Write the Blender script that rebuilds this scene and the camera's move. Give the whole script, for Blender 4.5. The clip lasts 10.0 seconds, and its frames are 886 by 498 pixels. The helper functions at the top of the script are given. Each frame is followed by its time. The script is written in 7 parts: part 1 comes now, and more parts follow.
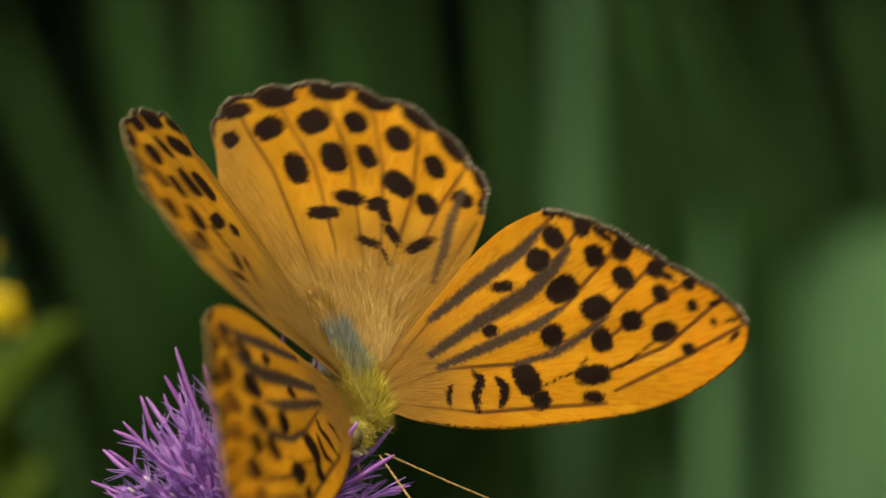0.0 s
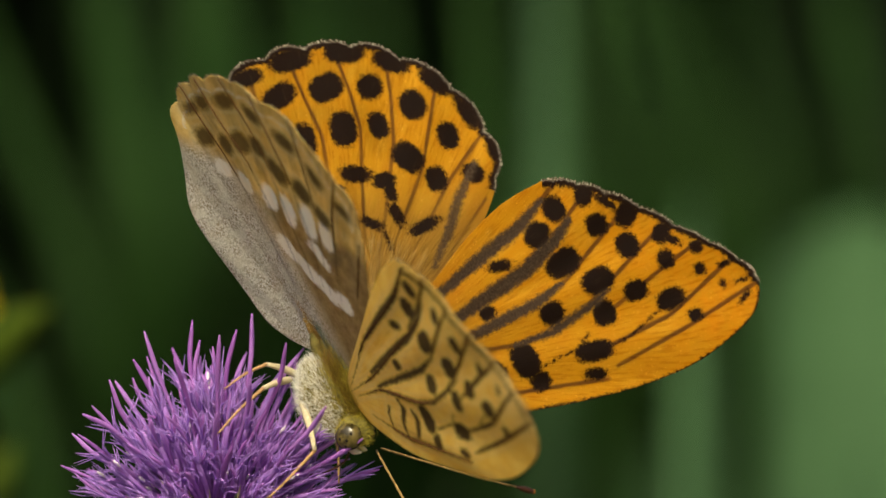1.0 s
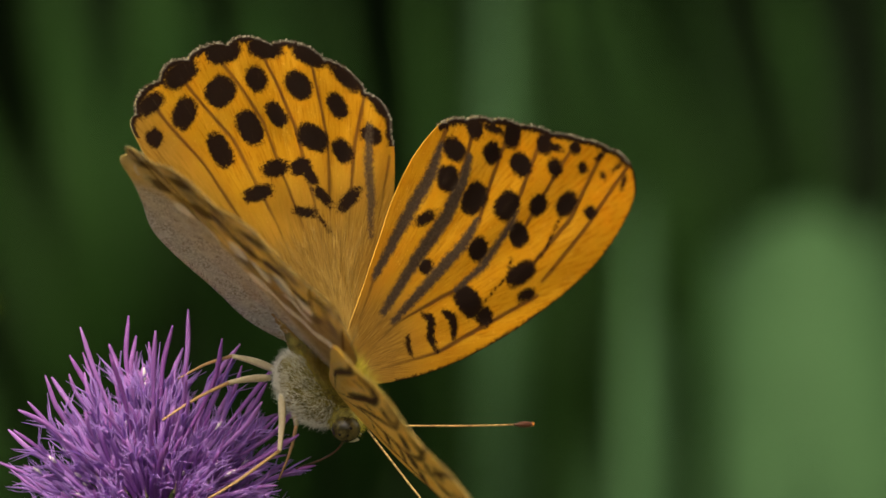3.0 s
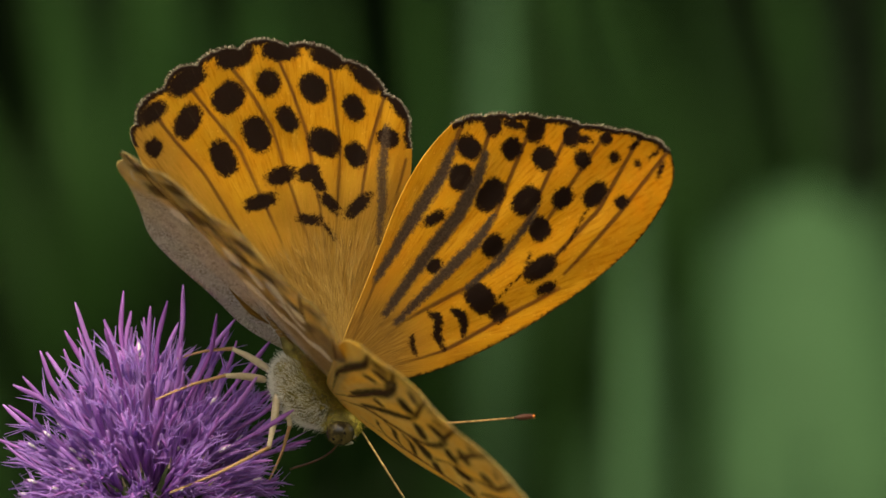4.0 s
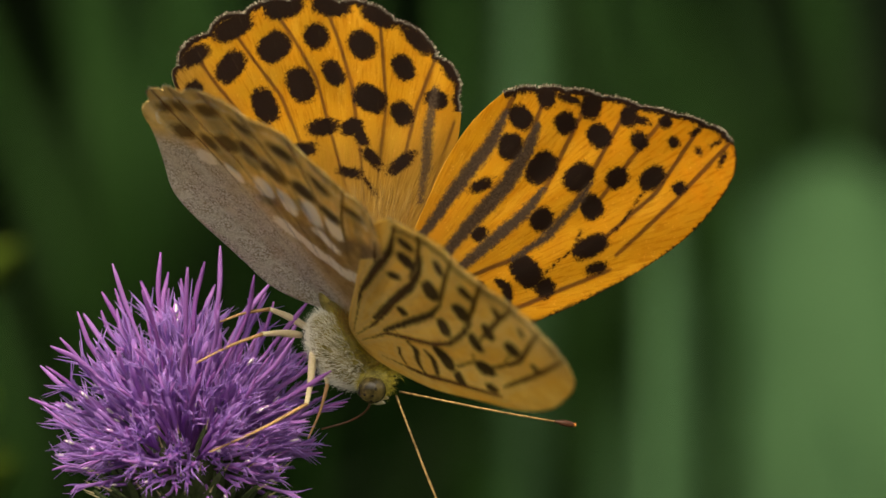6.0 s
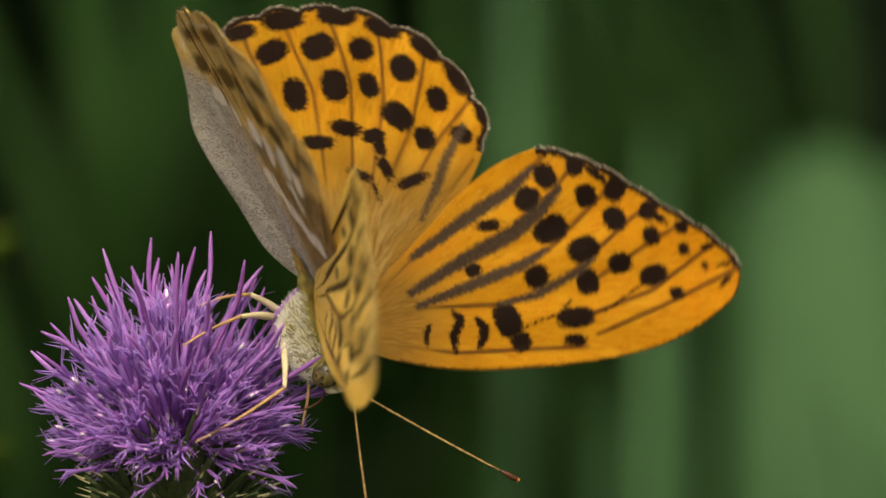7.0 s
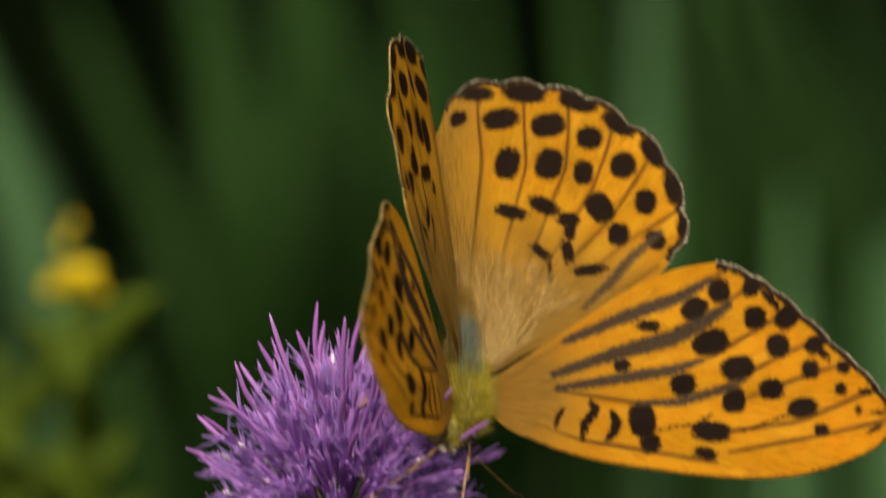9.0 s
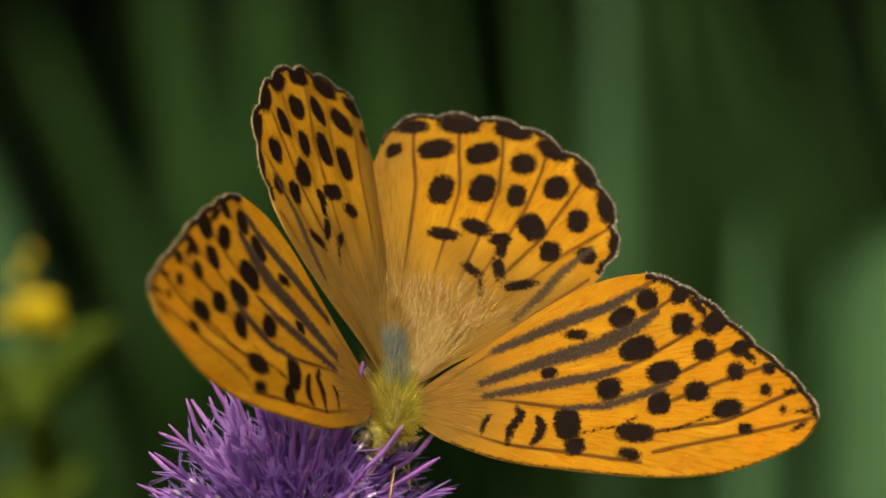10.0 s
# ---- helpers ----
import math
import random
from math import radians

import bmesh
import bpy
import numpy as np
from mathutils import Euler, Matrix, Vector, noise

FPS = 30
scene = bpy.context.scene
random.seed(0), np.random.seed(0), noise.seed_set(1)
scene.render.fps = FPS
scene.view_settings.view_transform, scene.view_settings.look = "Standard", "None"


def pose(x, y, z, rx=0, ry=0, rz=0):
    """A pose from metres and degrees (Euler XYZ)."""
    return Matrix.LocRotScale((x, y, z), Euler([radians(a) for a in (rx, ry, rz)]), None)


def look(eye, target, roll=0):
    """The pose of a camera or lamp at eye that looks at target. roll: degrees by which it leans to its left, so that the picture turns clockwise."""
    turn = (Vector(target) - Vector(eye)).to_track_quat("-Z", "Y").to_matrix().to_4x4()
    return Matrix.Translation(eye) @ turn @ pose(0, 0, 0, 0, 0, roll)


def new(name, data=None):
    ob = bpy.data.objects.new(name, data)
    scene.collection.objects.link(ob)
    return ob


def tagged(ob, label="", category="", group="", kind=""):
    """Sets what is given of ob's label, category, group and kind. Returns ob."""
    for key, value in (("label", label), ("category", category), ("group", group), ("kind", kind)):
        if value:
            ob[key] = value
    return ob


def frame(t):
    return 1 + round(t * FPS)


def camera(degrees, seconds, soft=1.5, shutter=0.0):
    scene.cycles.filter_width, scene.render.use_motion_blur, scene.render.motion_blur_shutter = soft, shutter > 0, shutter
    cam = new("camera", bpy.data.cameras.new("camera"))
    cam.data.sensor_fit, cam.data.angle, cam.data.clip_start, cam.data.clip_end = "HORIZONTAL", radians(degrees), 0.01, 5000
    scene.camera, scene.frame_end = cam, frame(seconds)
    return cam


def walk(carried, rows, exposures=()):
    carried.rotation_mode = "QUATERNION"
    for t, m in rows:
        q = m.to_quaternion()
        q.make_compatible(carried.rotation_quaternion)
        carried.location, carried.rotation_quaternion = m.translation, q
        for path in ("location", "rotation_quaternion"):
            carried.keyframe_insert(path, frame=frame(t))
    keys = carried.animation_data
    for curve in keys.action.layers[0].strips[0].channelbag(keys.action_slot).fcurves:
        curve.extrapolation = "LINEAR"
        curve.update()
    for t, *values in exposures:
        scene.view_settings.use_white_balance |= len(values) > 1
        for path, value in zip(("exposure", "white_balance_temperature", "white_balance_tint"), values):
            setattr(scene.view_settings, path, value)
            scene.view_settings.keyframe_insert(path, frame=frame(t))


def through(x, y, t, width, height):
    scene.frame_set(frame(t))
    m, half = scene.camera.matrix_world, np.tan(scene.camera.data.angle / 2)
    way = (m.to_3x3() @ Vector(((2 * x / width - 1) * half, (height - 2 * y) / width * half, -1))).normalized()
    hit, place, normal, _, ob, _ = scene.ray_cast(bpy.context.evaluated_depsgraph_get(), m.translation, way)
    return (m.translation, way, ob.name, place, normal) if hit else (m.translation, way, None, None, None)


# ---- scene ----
cam = camera(8.72, 10.0, soft=1.5, shutter=0.35)
cam.data.dof.use_dof = True
cam.data.dof.focus_distance = 0.55
cam.data.dof.aperture_fstop = 24.0
CAMERA_ROWS = [
    (0, pose(-0.00113, -0.54121, 0.09795, 80.60, 0.05, 0.27)),
    (0.1, pose(-0.00138, -0.54123, 0.09785, 80.58, 0.06, 0.33)),
    (0.2, pose(-0.00108, -0.54123, 0.09787, 80.58, 0.05, 0.26)),
    (0.3, pose(-0.00073, -0.54127, 0.09762, 80.52, 0.03, 0.17)),
    (0.4, pose(-0.00024, -0.54128, 0.09756, 80.51, 0.01, 0.06)),
    (0.5, pose(0.00013, -0.54126, 0.09768, 80.54, -0.01, -0.03)),
    (0.6, pose(0.00002, -0.54123, 0.09785, 80.58, -0.00, -0.00)),
    (0.7, pose(-0.00008, -0.54123, 0.09788, 80.59, 0.00, 0.02)),
    (0.8, pose(-0.00001, -0.54128, 0.09759, 80.51, 0.00, 0.00)),
    (0.9, pose(-0.00018, -0.54130, 0.09746, 80.48, 0.01, 0.04)),
    (1, pose(-0.00024, -0.54129, 0.09749, 80.49, 0.01, 0.06)),
    (1.1, pose(-0.00027, -0.54127, 0.09762, 80.52, 0.01, 0.07)),
    (1.2, pose(-0.00158, -0.54128, 0.09759, 80.52, 0.07, 0.38)),
    (1.3, pose(-0.00161, -0.54120, 0.09804, 80.63, 0.07, 0.38)),
    (1.4, pose(-0.00171, -0.54119, 0.09811, 80.64, 0.07, 0.41)),
    (1.5, pose(-0.00164, -0.54122, 0.09792, 80.60, 0.07, 0.39)),
    (1.6, pose(-0.00197, -0.54127, 0.09762, 80.52, 0.08, 0.47)),
    (1.7, pose(-0.00132, -0.54127, 0.09762, 80.52, 0.06, 0.31)),
    (1.8, pose(-0.00073, -0.54131, 0.09740, 80.47, 0.03, 0.17)),
    (1.9, pose(-0.00027, -0.54135, 0.09718, 80.41, 0.01, 0.07)),
    (2, pose(-0.00013, -0.54135, 0.09717, 80.41, 0.01, 0.03)),
    (2.1, pose(0.00002, -0.54139, 0.09695, 80.36, -0.00, -0.00)),
    (2.2, pose(0.00005, -0.54140, 0.09689, 80.34, -0.00, -0.01)),
    (2.3, pose(0.00034, -0.54139, 0.09695, 80.36, -0.01, -0.08)),
    (2.4, pose(0.00087, -0.54140, 0.09689, 80.34, -0.04, -0.21)),
    (2.5, pose(0.00124, -0.54138, 0.09700, 80.37, -0.05, -0.30)),
    (2.7, pose(0.00159, -0.54128, 0.09755, 80.51, -0.07, -0.38)),
    (3.8, pose(0.00145, -0.54147, 0.09651, 80.25, -0.06, -0.35)),
    (4, pose(0.00171, -0.54144, 0.09668, 80.29, -0.07, -0.41)),
    (4.2, pose(0.00168, -0.54146, 0.09654, 80.26, -0.07, -0.40)),
    (4.5, pose(0.00164, -0.54150, 0.09633, 80.20, -0.07, -0.39)),
    (4.7, pose(0.00158, -0.54150, 0.09631, 80.20, -0.07, -0.38)),
    (5, pose(0.00148, -0.54151, 0.09627, 80.19, -0.06, -0.35)),
    (5.3, pose(0.00131, -0.54153, 0.09613, 80.16, -0.06, -0.31)),
    (5.5, pose(0.00119, -0.54155, 0.09605, 80.13, -0.05, -0.29)),
    (5.7, pose(0.00057, -0.54159, 0.09580, 80.07, -0.02, -0.14)),
    (6.8, pose(0.00100, -0.54169, 0.09525, 79.94, -0.04, -0.24)),
    (6.9, pose(0.00096, -0.54171, 0.09516, 79.91, -0.04, -0.23)),
    (7, pose(0.00093, -0.54170, 0.09519, 79.92, -0.04, -0.22)),
    (7.2, pose(0.00034, -0.54166, 0.09541, 79.98, -0.01, -0.08)),
    (7.3, pose(0.00041, -0.54164, 0.09554, 80.01, -0.02, -0.10)),
    (7.5, pose(0.00000, -0.54164, 0.09551, 80.00, -0.00, 0.00)),
    (7.6, pose(-0.00031, -0.54164, 0.09551, 80.00, 0.01, 0.07)),
    (7.7, pose(-0.00073, -0.54163, 0.09561, 80.02, 0.03, 0.17)),
    (7.8, pose(-0.00102, -0.54161, 0.09570, 80.05, 0.04, 0.24)),
    (8, pose(-0.00127, -0.54157, 0.09595, 80.11, 0.05, 0.30)),
    (8.2, pose(-0.00164, -0.54164, 0.09554, 80.01, 0.07, 0.39)),
    (8.3, pose(-0.00177, -0.54164, 0.09551, 80.00, 0.07, 0.42)),
    (8.4, pose(-0.00213, -0.54163, 0.09557, 80.02, 0.09, 0.51)),
    (8.5, pose(-0.00195, -0.54160, 0.09574, 80.06, 0.08, 0.47)),
    (8.7, pose(-0.00219, -0.54157, 0.09593, 80.10, 0.09, 0.53)),
    (8.9, pose(-0.00327, -0.54154, 0.09609, 80.14, 0.14, 0.78)),
    (9, pose(-0.00379, -0.54138, 0.09701, 80.37, 0.16, 0.91)),
    (9.1, pose(-0.00389, -0.54123, 0.09785, 80.58, 0.16, 0.93)),
    (9.2, pose(-0.00368, -0.54119, 0.09806, 80.63, 0.16, 0.88)),
    (9.3, pose(-0.00346, -0.54116, 0.09827, 80.68, 0.15, 0.83)),
    (9.4, pose(-0.00343, -0.54117, 0.09820, 80.67, 0.14, 0.82)),
    (9.5, pose(-0.00295, -0.54116, 0.09824, 80.67, 0.12, 0.71)),
    (9.6, pose(-0.00281, -0.54117, 0.09820, 80.67, 0.12, 0.67)),
    (9.7, pose(-0.00262, -0.54120, 0.09801, 80.62, 0.11, 0.63)),
    (9.8, pose(-0.00291, -0.54117, 0.09820, 80.67, 0.12, 0.70)),
    (10, pose(-0.00242, -0.54121, 0.09800, 80.62, 0.10, 0.58)),
]
walk(cam, CAMERA_ROWS, ((0, 0.5, 7300, 3), (10, 0.5, 7300, 3)))

# ---- world and sun ----
SUN_ELEVATION, SUN_TURN = 57.0, -12.0   # degrees; the turn is seen from above, 0 behind the camera, negative to its left


def make_light():
    world = bpy.data.worlds.new("sky")
    scene.world = world
    world.use_nodes = True
    nodes, links = world.node_tree.nodes, world.node_tree.links
    nodes.clear()
    sky = nodes.new("ShaderNodeTexSky")
    sky.sky_type, sky.sun_disc = "NISHITA", False
    sky.sun_elevation = radians(SUN_ELEVATION)
    sky.sun_rotation = radians(180 - SUN_TURN)
    sky.air_density, sky.dust_density, sky.ozone_density = 0.8, 8.0, 0.3
    back = nodes.new("ShaderNodeBackground")
    back.inputs["Strength"].default_value = 0.15
    out = nodes.new("ShaderNodeOutputWorld")
    links.new(sky.outputs[0], back.inputs[0])
    links.new(back.outputs[0], out.inputs[0])
    data = bpy.data.lights.new("sun", "SUN")
    data.energy, data.angle, data.color = 1.5, radians(12.0), (1.0, 0.96, 0.78)
    lamp = new("sun", data)
    e, a = radians(SUN_ELEVATION), radians(SUN_TURN)
    lamp.matrix_world = look((2 * math.sin(a) * math.cos(e), -2 * math.cos(a) * math.cos(e), 2 * math.sin(e)), (0, 0, 0))


make_light()

# ---- materials ----
def material(name, build):
    m = bpy.data.materials.new(name)
    m.use_nodes = True
    t = m.node_tree
    t.nodes.clear()
    out = t.nodes.new("ShaderNodeOutputMaterial")
    t.links.new(build(t), out.inputs["Surface"])
    return m


def node(t, kind, ins=None, data_type="", blend_type="", operation="", attribute_name=""):
    n = t.nodes.new(kind)
    if data_type:
        n.data_type = data_type
    if blend_type:
        n.blend_type = blend_type
    if operation:
        n.operation = operation
    if attribute_name:
        n.attribute_name = attribute_name
    for key, value in (ins or {}).items():
        if isinstance(value, bpy.types.NodeSocket):
            t.links.new(value, n.inputs[key])
        else:
            n.inputs[key].default_value = value
    return n


def noise_of(t, scale, detail=4.0, rough=0.6):
    place = node(t, "ShaderNodeTexCoord").outputs["Object"]
    return node(t, "ShaderNodeTexNoise", {"Vector": place, "Scale": scale, "Detail": detail, "Roughness": rough}).outputs["Fac"]


def blend(t, fac, a, b, how="MIX"):
    n = node(t, "ShaderNodeMix", data_type="RGBA", blend_type=how)
    for slot, value in ((0, fac), (6, a), (7, b)):
        if isinstance(value, bpy.types.NodeSocket):
            t.links.new(value, n.inputs[slot])
        elif slot == 0:
            n.inputs[slot].default_value = value
        else:
            n.inputs[slot].default_value = (*value, 1)
    return n.outputs[2]


def span(t, value, lo, hi, a=0.0, b=1.0):
    return node(t, "ShaderNodeMapRange", {"Value": value, "From Min": lo, "From Max": hi, "To Min": a, "To Max": b}).outputs[0]


def add(t, a, b, how="ADD"):
    return node(t, "ShaderNodeMath", {0: a, 1: b}, operation=how).outputs[0]


def attr(t, name):
    return node(t, "ShaderNodeAttribute", attribute_name=name).outputs["Fac"]


def surface(t, colour, rough=0.6, bump=None, strength=0.3, distance=0.0001, through=0.0, specular=0.3, through_colour=None, metal=0.0, sheen=0.0):
    ins = {"Base Color": colour if isinstance(colour, bpy.types.NodeSocket) else (*colour, 1), "Roughness": rough,
           "Specular IOR Level": specular, "Metallic": metal, "Sheen Weight": sheen}
    normal = None
    if bump is not None:
        normal = node(t, "ShaderNodeBump", {"Height": bump, "Strength": strength, "Distance": distance}).outputs[0]
        ins["Normal"] = normal
    b = node(t, "ShaderNodeBsdfPrincipled", ins)
    if not through:
        return b.outputs[0]
    tc = through_colour if through_colour is not None else colour
    ins = {"Color": tc if isinstance(tc, bpy.types.NodeSocket) else (*tc, 1)}
    if normal is not None:
        ins["Normal"] = normal
    tr = node(t, "ShaderNodeBsdfTranslucent", ins)
    return node(t, "ShaderNodeMixShader", {0: through, 1: b.outputs[0], 2: tr.outputs[0]}).outputs[0]


def ragged(t, a, b):
    """Uneven scale edges: a coarse and a fine part, in units of the wing drawing."""
    big = add(t, add(t, noise_of(t, 2600, 2), 0.5, "SUBTRACT"), a, "MULTIPLY")
    return add(t, big, add(t, add(t, noise_of(t, 9000, 2), 0.5, "SUBTRACT"), b, "MULTIPLY"))


def fibre(t, across, along, detail=3.0):
    """Noise drawn out along lines that run from the wing's root."""
    place = node(t, "ShaderNodeCombineXYZ", {0: add(t, attr(t, "ang"), across, "MULTIPLY"), 1: add(t, attr(t, "rad"), along, "MULTIPLY")}).outputs[0]
    return node(t, "ShaderNodeTexNoise", {"Vector": place, "Scale": 1.0, "Detail": detail, "Roughness": 0.6}).outputs["Fac"]


def wing_upper(t):
    fine, coarse = noise_of(t, 9000, 2), noise_of(t, 420, 4)
    hairs, folds = fibre(t, 95.0, 0.022), fibre(t, 24.0, 0.008)
    jag = ragged(t, 13.0, 15.0)
    dark = span(t, add(t, attr(t, "dark"), jag), -2.5, 2.5)
    brand = span(t, add(t, attr(t, "brand"), jag), -3.0, 4.0)
    root = attr(t, "root")
    orange = blend(t, span(t, coarse, 0.3, 0.7), (0.335, 0.154, 0.006), (0.52, 0.282, 0.015))
    orange = blend(t, span(t, folds, 0.50, 0.68, 0.0, 0.65), orange, (0.37, 0.145, 0.003))
    orange = blend(t, span(t, folds, 0.48, 0.34, 0.0, 0.6), orange, (0.67, 0.405, 0.04))
    orange = blend(t, span(t, hairs, 0.52, 0.70, 0.0, 0.6), orange, (0.36, 0.15, 0.004))
    orange = blend(t, span(t, fine, 0.38, 0.72, 0.0, 0.5), orange, (0.36, 0.15, 0.005))
    orange = blend(t, span(t, noise_of(t, 4200, 2), 0.62, 0.72, 0.0, 0.7), orange, (0.90, 0.60, 0.13))
    orange = blend(t, add(t, attr(t, "tip"), span(t, noise_of(t, 900, 3), 0.35, 0.65, 0.0, 0.8), "MULTIPLY"), orange, (0.56, 0.18, 0.005))
    rim = span(t, add(t, attr(t, "dark"), ragged(t, 10.0, 8.0)), -16.0, 0.0, 0.0, 0.5)
    orange = blend(t, rim, orange, (0.44, 0.19, 0.004))
    # tan root hair, with some of the shadow over it put into the colour
    hair = blend(t, span(t, hairs, 0.36, 0.64), (0.115, 0.060, 0.010), (0.36, 0.205, 0.04))
    hair = blend(t, span(t, folds, 0.4, 0.62, 0.0, 0.7), hair, (0.30, 0.165, 0.03))
    col = blend(t, root, orange, hair)
    scales = blend(t, span(t, fine, 0.58, 0.8, 0.0, 0.35), (0.010, 0.005, 0.003), (0.12, 0.06, 0.028))
    scales = blend(t, span(t, hairs, 0.62, 0.74, 0.0, 0.4), scales, (0.13, 0.075, 0.04))
    grey = blend(t, span(t, noise_of(t, 5200, 3), 0.38, 0.62), (0.028, 0.017, 0.010), (0.125, 0.084, 0.052))
    col = blend(t, span(t, add(t, attr(t, "vein"), ragged(t, 3.0, 4.0)), -2.2, 1.6, 0.0, 0.95), col, (0.055, 0.024, 0.009))
    col = blend(t, dark, col, scales)
    col = blend(t, add(t, brand, span(t, noise_of(t, 6000, 2), 0.3, 0.55, 0.55, 1.0), "MULTIPLY"), col, grey)
    col = blend(t, span(t, add(t, attr(t, "fringe"), ragged(t, 9.0, 12.0)), -1.0, 2.0, 0.0, 0.45), col, (0.52, 0.45, 0.34))
    shade = add(t, dark, brand, "MAXIMUM")
    lit = blend(t, root, blend(t, span(t, hairs, 0.5, 0.7), (0.86, 0.58, 0.12), (0.62, 0.34, 0.05)), blend(t, span(t, hairs, 0.4, 0.64), (0.32, 0.20, 0.06), (0.60, 0.40, 0.14)))
    glow = blend(t, shade, lit, (0.07, 0.03, 0.012))
    relief = add(t, add(t, fine, 0.5, "MULTIPLY"), hairs)
    return surface(t, col, 0.68, relief, 0.6, 0.00006, 0.52, 0.08, through_colour=glow)


def wing_under(t):
    fine, coarse = noise_of(t, 7000, 3), noise_of(t, 500, 4)
    hairs, folds = fibre(t, 95.0, 0.022), fibre(t, 24.0, 0.008)
    jag = ragged(t, 12.0, 10.0)
    base = blend(t, span(t, coarse, 0.3, 0.7), (0.84, 0.50, 0.065), (0.95, 0.68, 0.16))
    base = blend(t, span(t, folds, 0.5, 0.68, 0.0, 0.55), base, (0.66, 0.33, 0.035))
    base = blend(t, span(t, folds, 0.48, 0.34, 0.0, 0.5), base, (0.86, 0.60, 0.20))
    olive = blend(t, span(t, coarse, 0.35, 0.65), (0.70, 0.45, 0.11), (0.95, 0.70, 0.27))
    olive = blend(t, span(t, folds, 0.48, 0.66, 0.0, 0.7), olive, (0.33, 0.19, 0.045))
    col = blend(t, attr(t, "olive"), base, olive)
    col = blend(t, attr(t, "ring"), col, (0.70, 0.56, 0.28))
    band = blend(t, span(t, noise_of(t, 900, 4), 0.35, 0.65), (0.20, 0.125, 0.05), (0.42, 0.30, 0.13))
    col = blend(t, attr(t, "band"), col, band)
    speck = blend(t, span(t, noise_of(t, 5200, 3), 0.42, 0.58), (0.17, 0.145, 0.10), (0.80, 0.79, 0.74))
    grey = blend(t, span(t, noise_of(t, 700, 4), 0.36, 0.6, 0.25, 1.0), (0.68, 0.68, 0.58), speck)
    grey = blend(t, span(t, noise_of(t, 300, 3), 0.5, 0.7, 0.0, 0.45), grey, (0.40, 0.33, 0.21))
    col = blend(t, attr(t, "grey"), col, grey)
    col = blend(t, span(t, fine, 0.55, 0.78, 0.0, 0.35), col, (0.75, 0.66, 0.48))
    col = blend(t, span(t, hairs, 0.58, 0.74, 0.0, 0.3), col, (0.22, 0.125, 0.04))
    white = span(t, add(t, attr(t, "silver"), jag), -3.0, 3.0)
    col = blend(t, white, col, blend(t, span(t, hairs, 0.4, 0.65), (0.99, 0.97, 0.90), (0.95, 0.90, 0.78)))
    spot = blend(t, attr(t, "olive"), span(t, add(t, attr(t, "spot"), jag), -2.5, 3.0, 0.0, 0.92), span(t, add(t, attr(t, "spot"), jag), -7.0, 5.0, 0.0, 0.88))
    col = blend(t, spot, col, blend(t, attr(t, "olive"), (0.028, 0.017, 0.009), (0.105, 0.066, 0.022)))
    glow = blend(t, 0.4, col, (1.0, 0.80, 0.36))
    glow = blend(t, spot, glow, (0.08, 0.045, 0.015))
    relief = add(t, add(t, fine, 0.5, "MULTIPLY"), hairs)
    return surface(t, col, 0.6, relief, 0.6, 0.00006, 0.42, 0.12, through_colour=glow)


FRINGE = material("wing_fringe", lambda t: surface(t, blend(t, span(t, node(t, "ShaderNodeNewGeometry").outputs["Random Per Island"], 0.45, 1.0), (0.06, 0.036, 0.02), (0.60, 0.52, 0.38)), 0.5, through=0.35))
WING_UPPER = material("orange_wing_scales", wing_upper)
WING_UNDER = material("ochre_wing_underside", wing_under)
VEIN = material("wing_vein", lambda t: surface(t, blend(t, noise_of(t, 2500), (0.045, 0.018, 0.008), (0.15, 0.065, 0.02)), 0.8, specular=0.08))
SKIN = material("olive_cuticle", lambda t: surface(t, blend(t, span(t, noise_of(t, 900), 0.35, 0.65), (0.10, 0.085, 0.018), (0.30, 0.25, 0.06)), 0.75, noise_of(t, 4000), 0.6, 0.0001))
HAIR_GOLD = material("golden_green_hair", lambda t: surface(t, blend(t, node(t, "ShaderNodeNewGeometry").outputs["Random Per Island"], (0.14, 0.115, 0.008), (0.70, 0.58, 0.08)), 0.5, through=0.2))
HAIR_GREY = material("grey_hair", lambda t: surface(t, blend(t, node(t, "ShaderNodeNewGeometry").outputs["Random Per Island"], (0.74, 0.73, 0.64), (0.96, 0.95, 0.88)), 0.5, through=0.2))
HAIR_BLUE = material("blue_grey_hair", lambda t: surface(t, blend(t, node(t, "ShaderNodeNewGeometry").outputs["Random Per Island"], (0.025, 0.034, 0.036), (0.32, 0.35, 0.27)), 0.5, through=0.2))
HAIR_TAN = material("tan_hair", lambda t: surface(t, blend(t, node(t, "ShaderNodeNewGeometry").outputs["Random Per Island"], (0.20, 0.115, 0.022), (0.42, 0.26, 0.06)), 0.5, through=0.2))
EYE = material("compound_eye", lambda t: surface(t, blend(t, span(t, noise_of(t, 1300), 0.4, 0.6), (0.035, 0.028, 0.010), (0.14, 0.105, 0.032)), 0.22, node(t, "ShaderNodeTexVoronoi", {"Vector": node(t, "ShaderNodeTexCoord").outputs["Object"], "Scale": 12000.0}).outputs["Distance"], 0.3, 0.00003, specular=0.5))
PUPIL = material("dark_eye_fleck", lambda t: surface(t, (0.012, 0.010, 0.006), 0.2))
LEG_PALE = material("pale_leg", lambda t: surface(t, blend(t, noise_of(t, 2500), (0.46, 0.38, 0.22), (0.72, 0.64, 0.44)), 0.55, noise_of(t, 6000), 0.4, 0.00005))
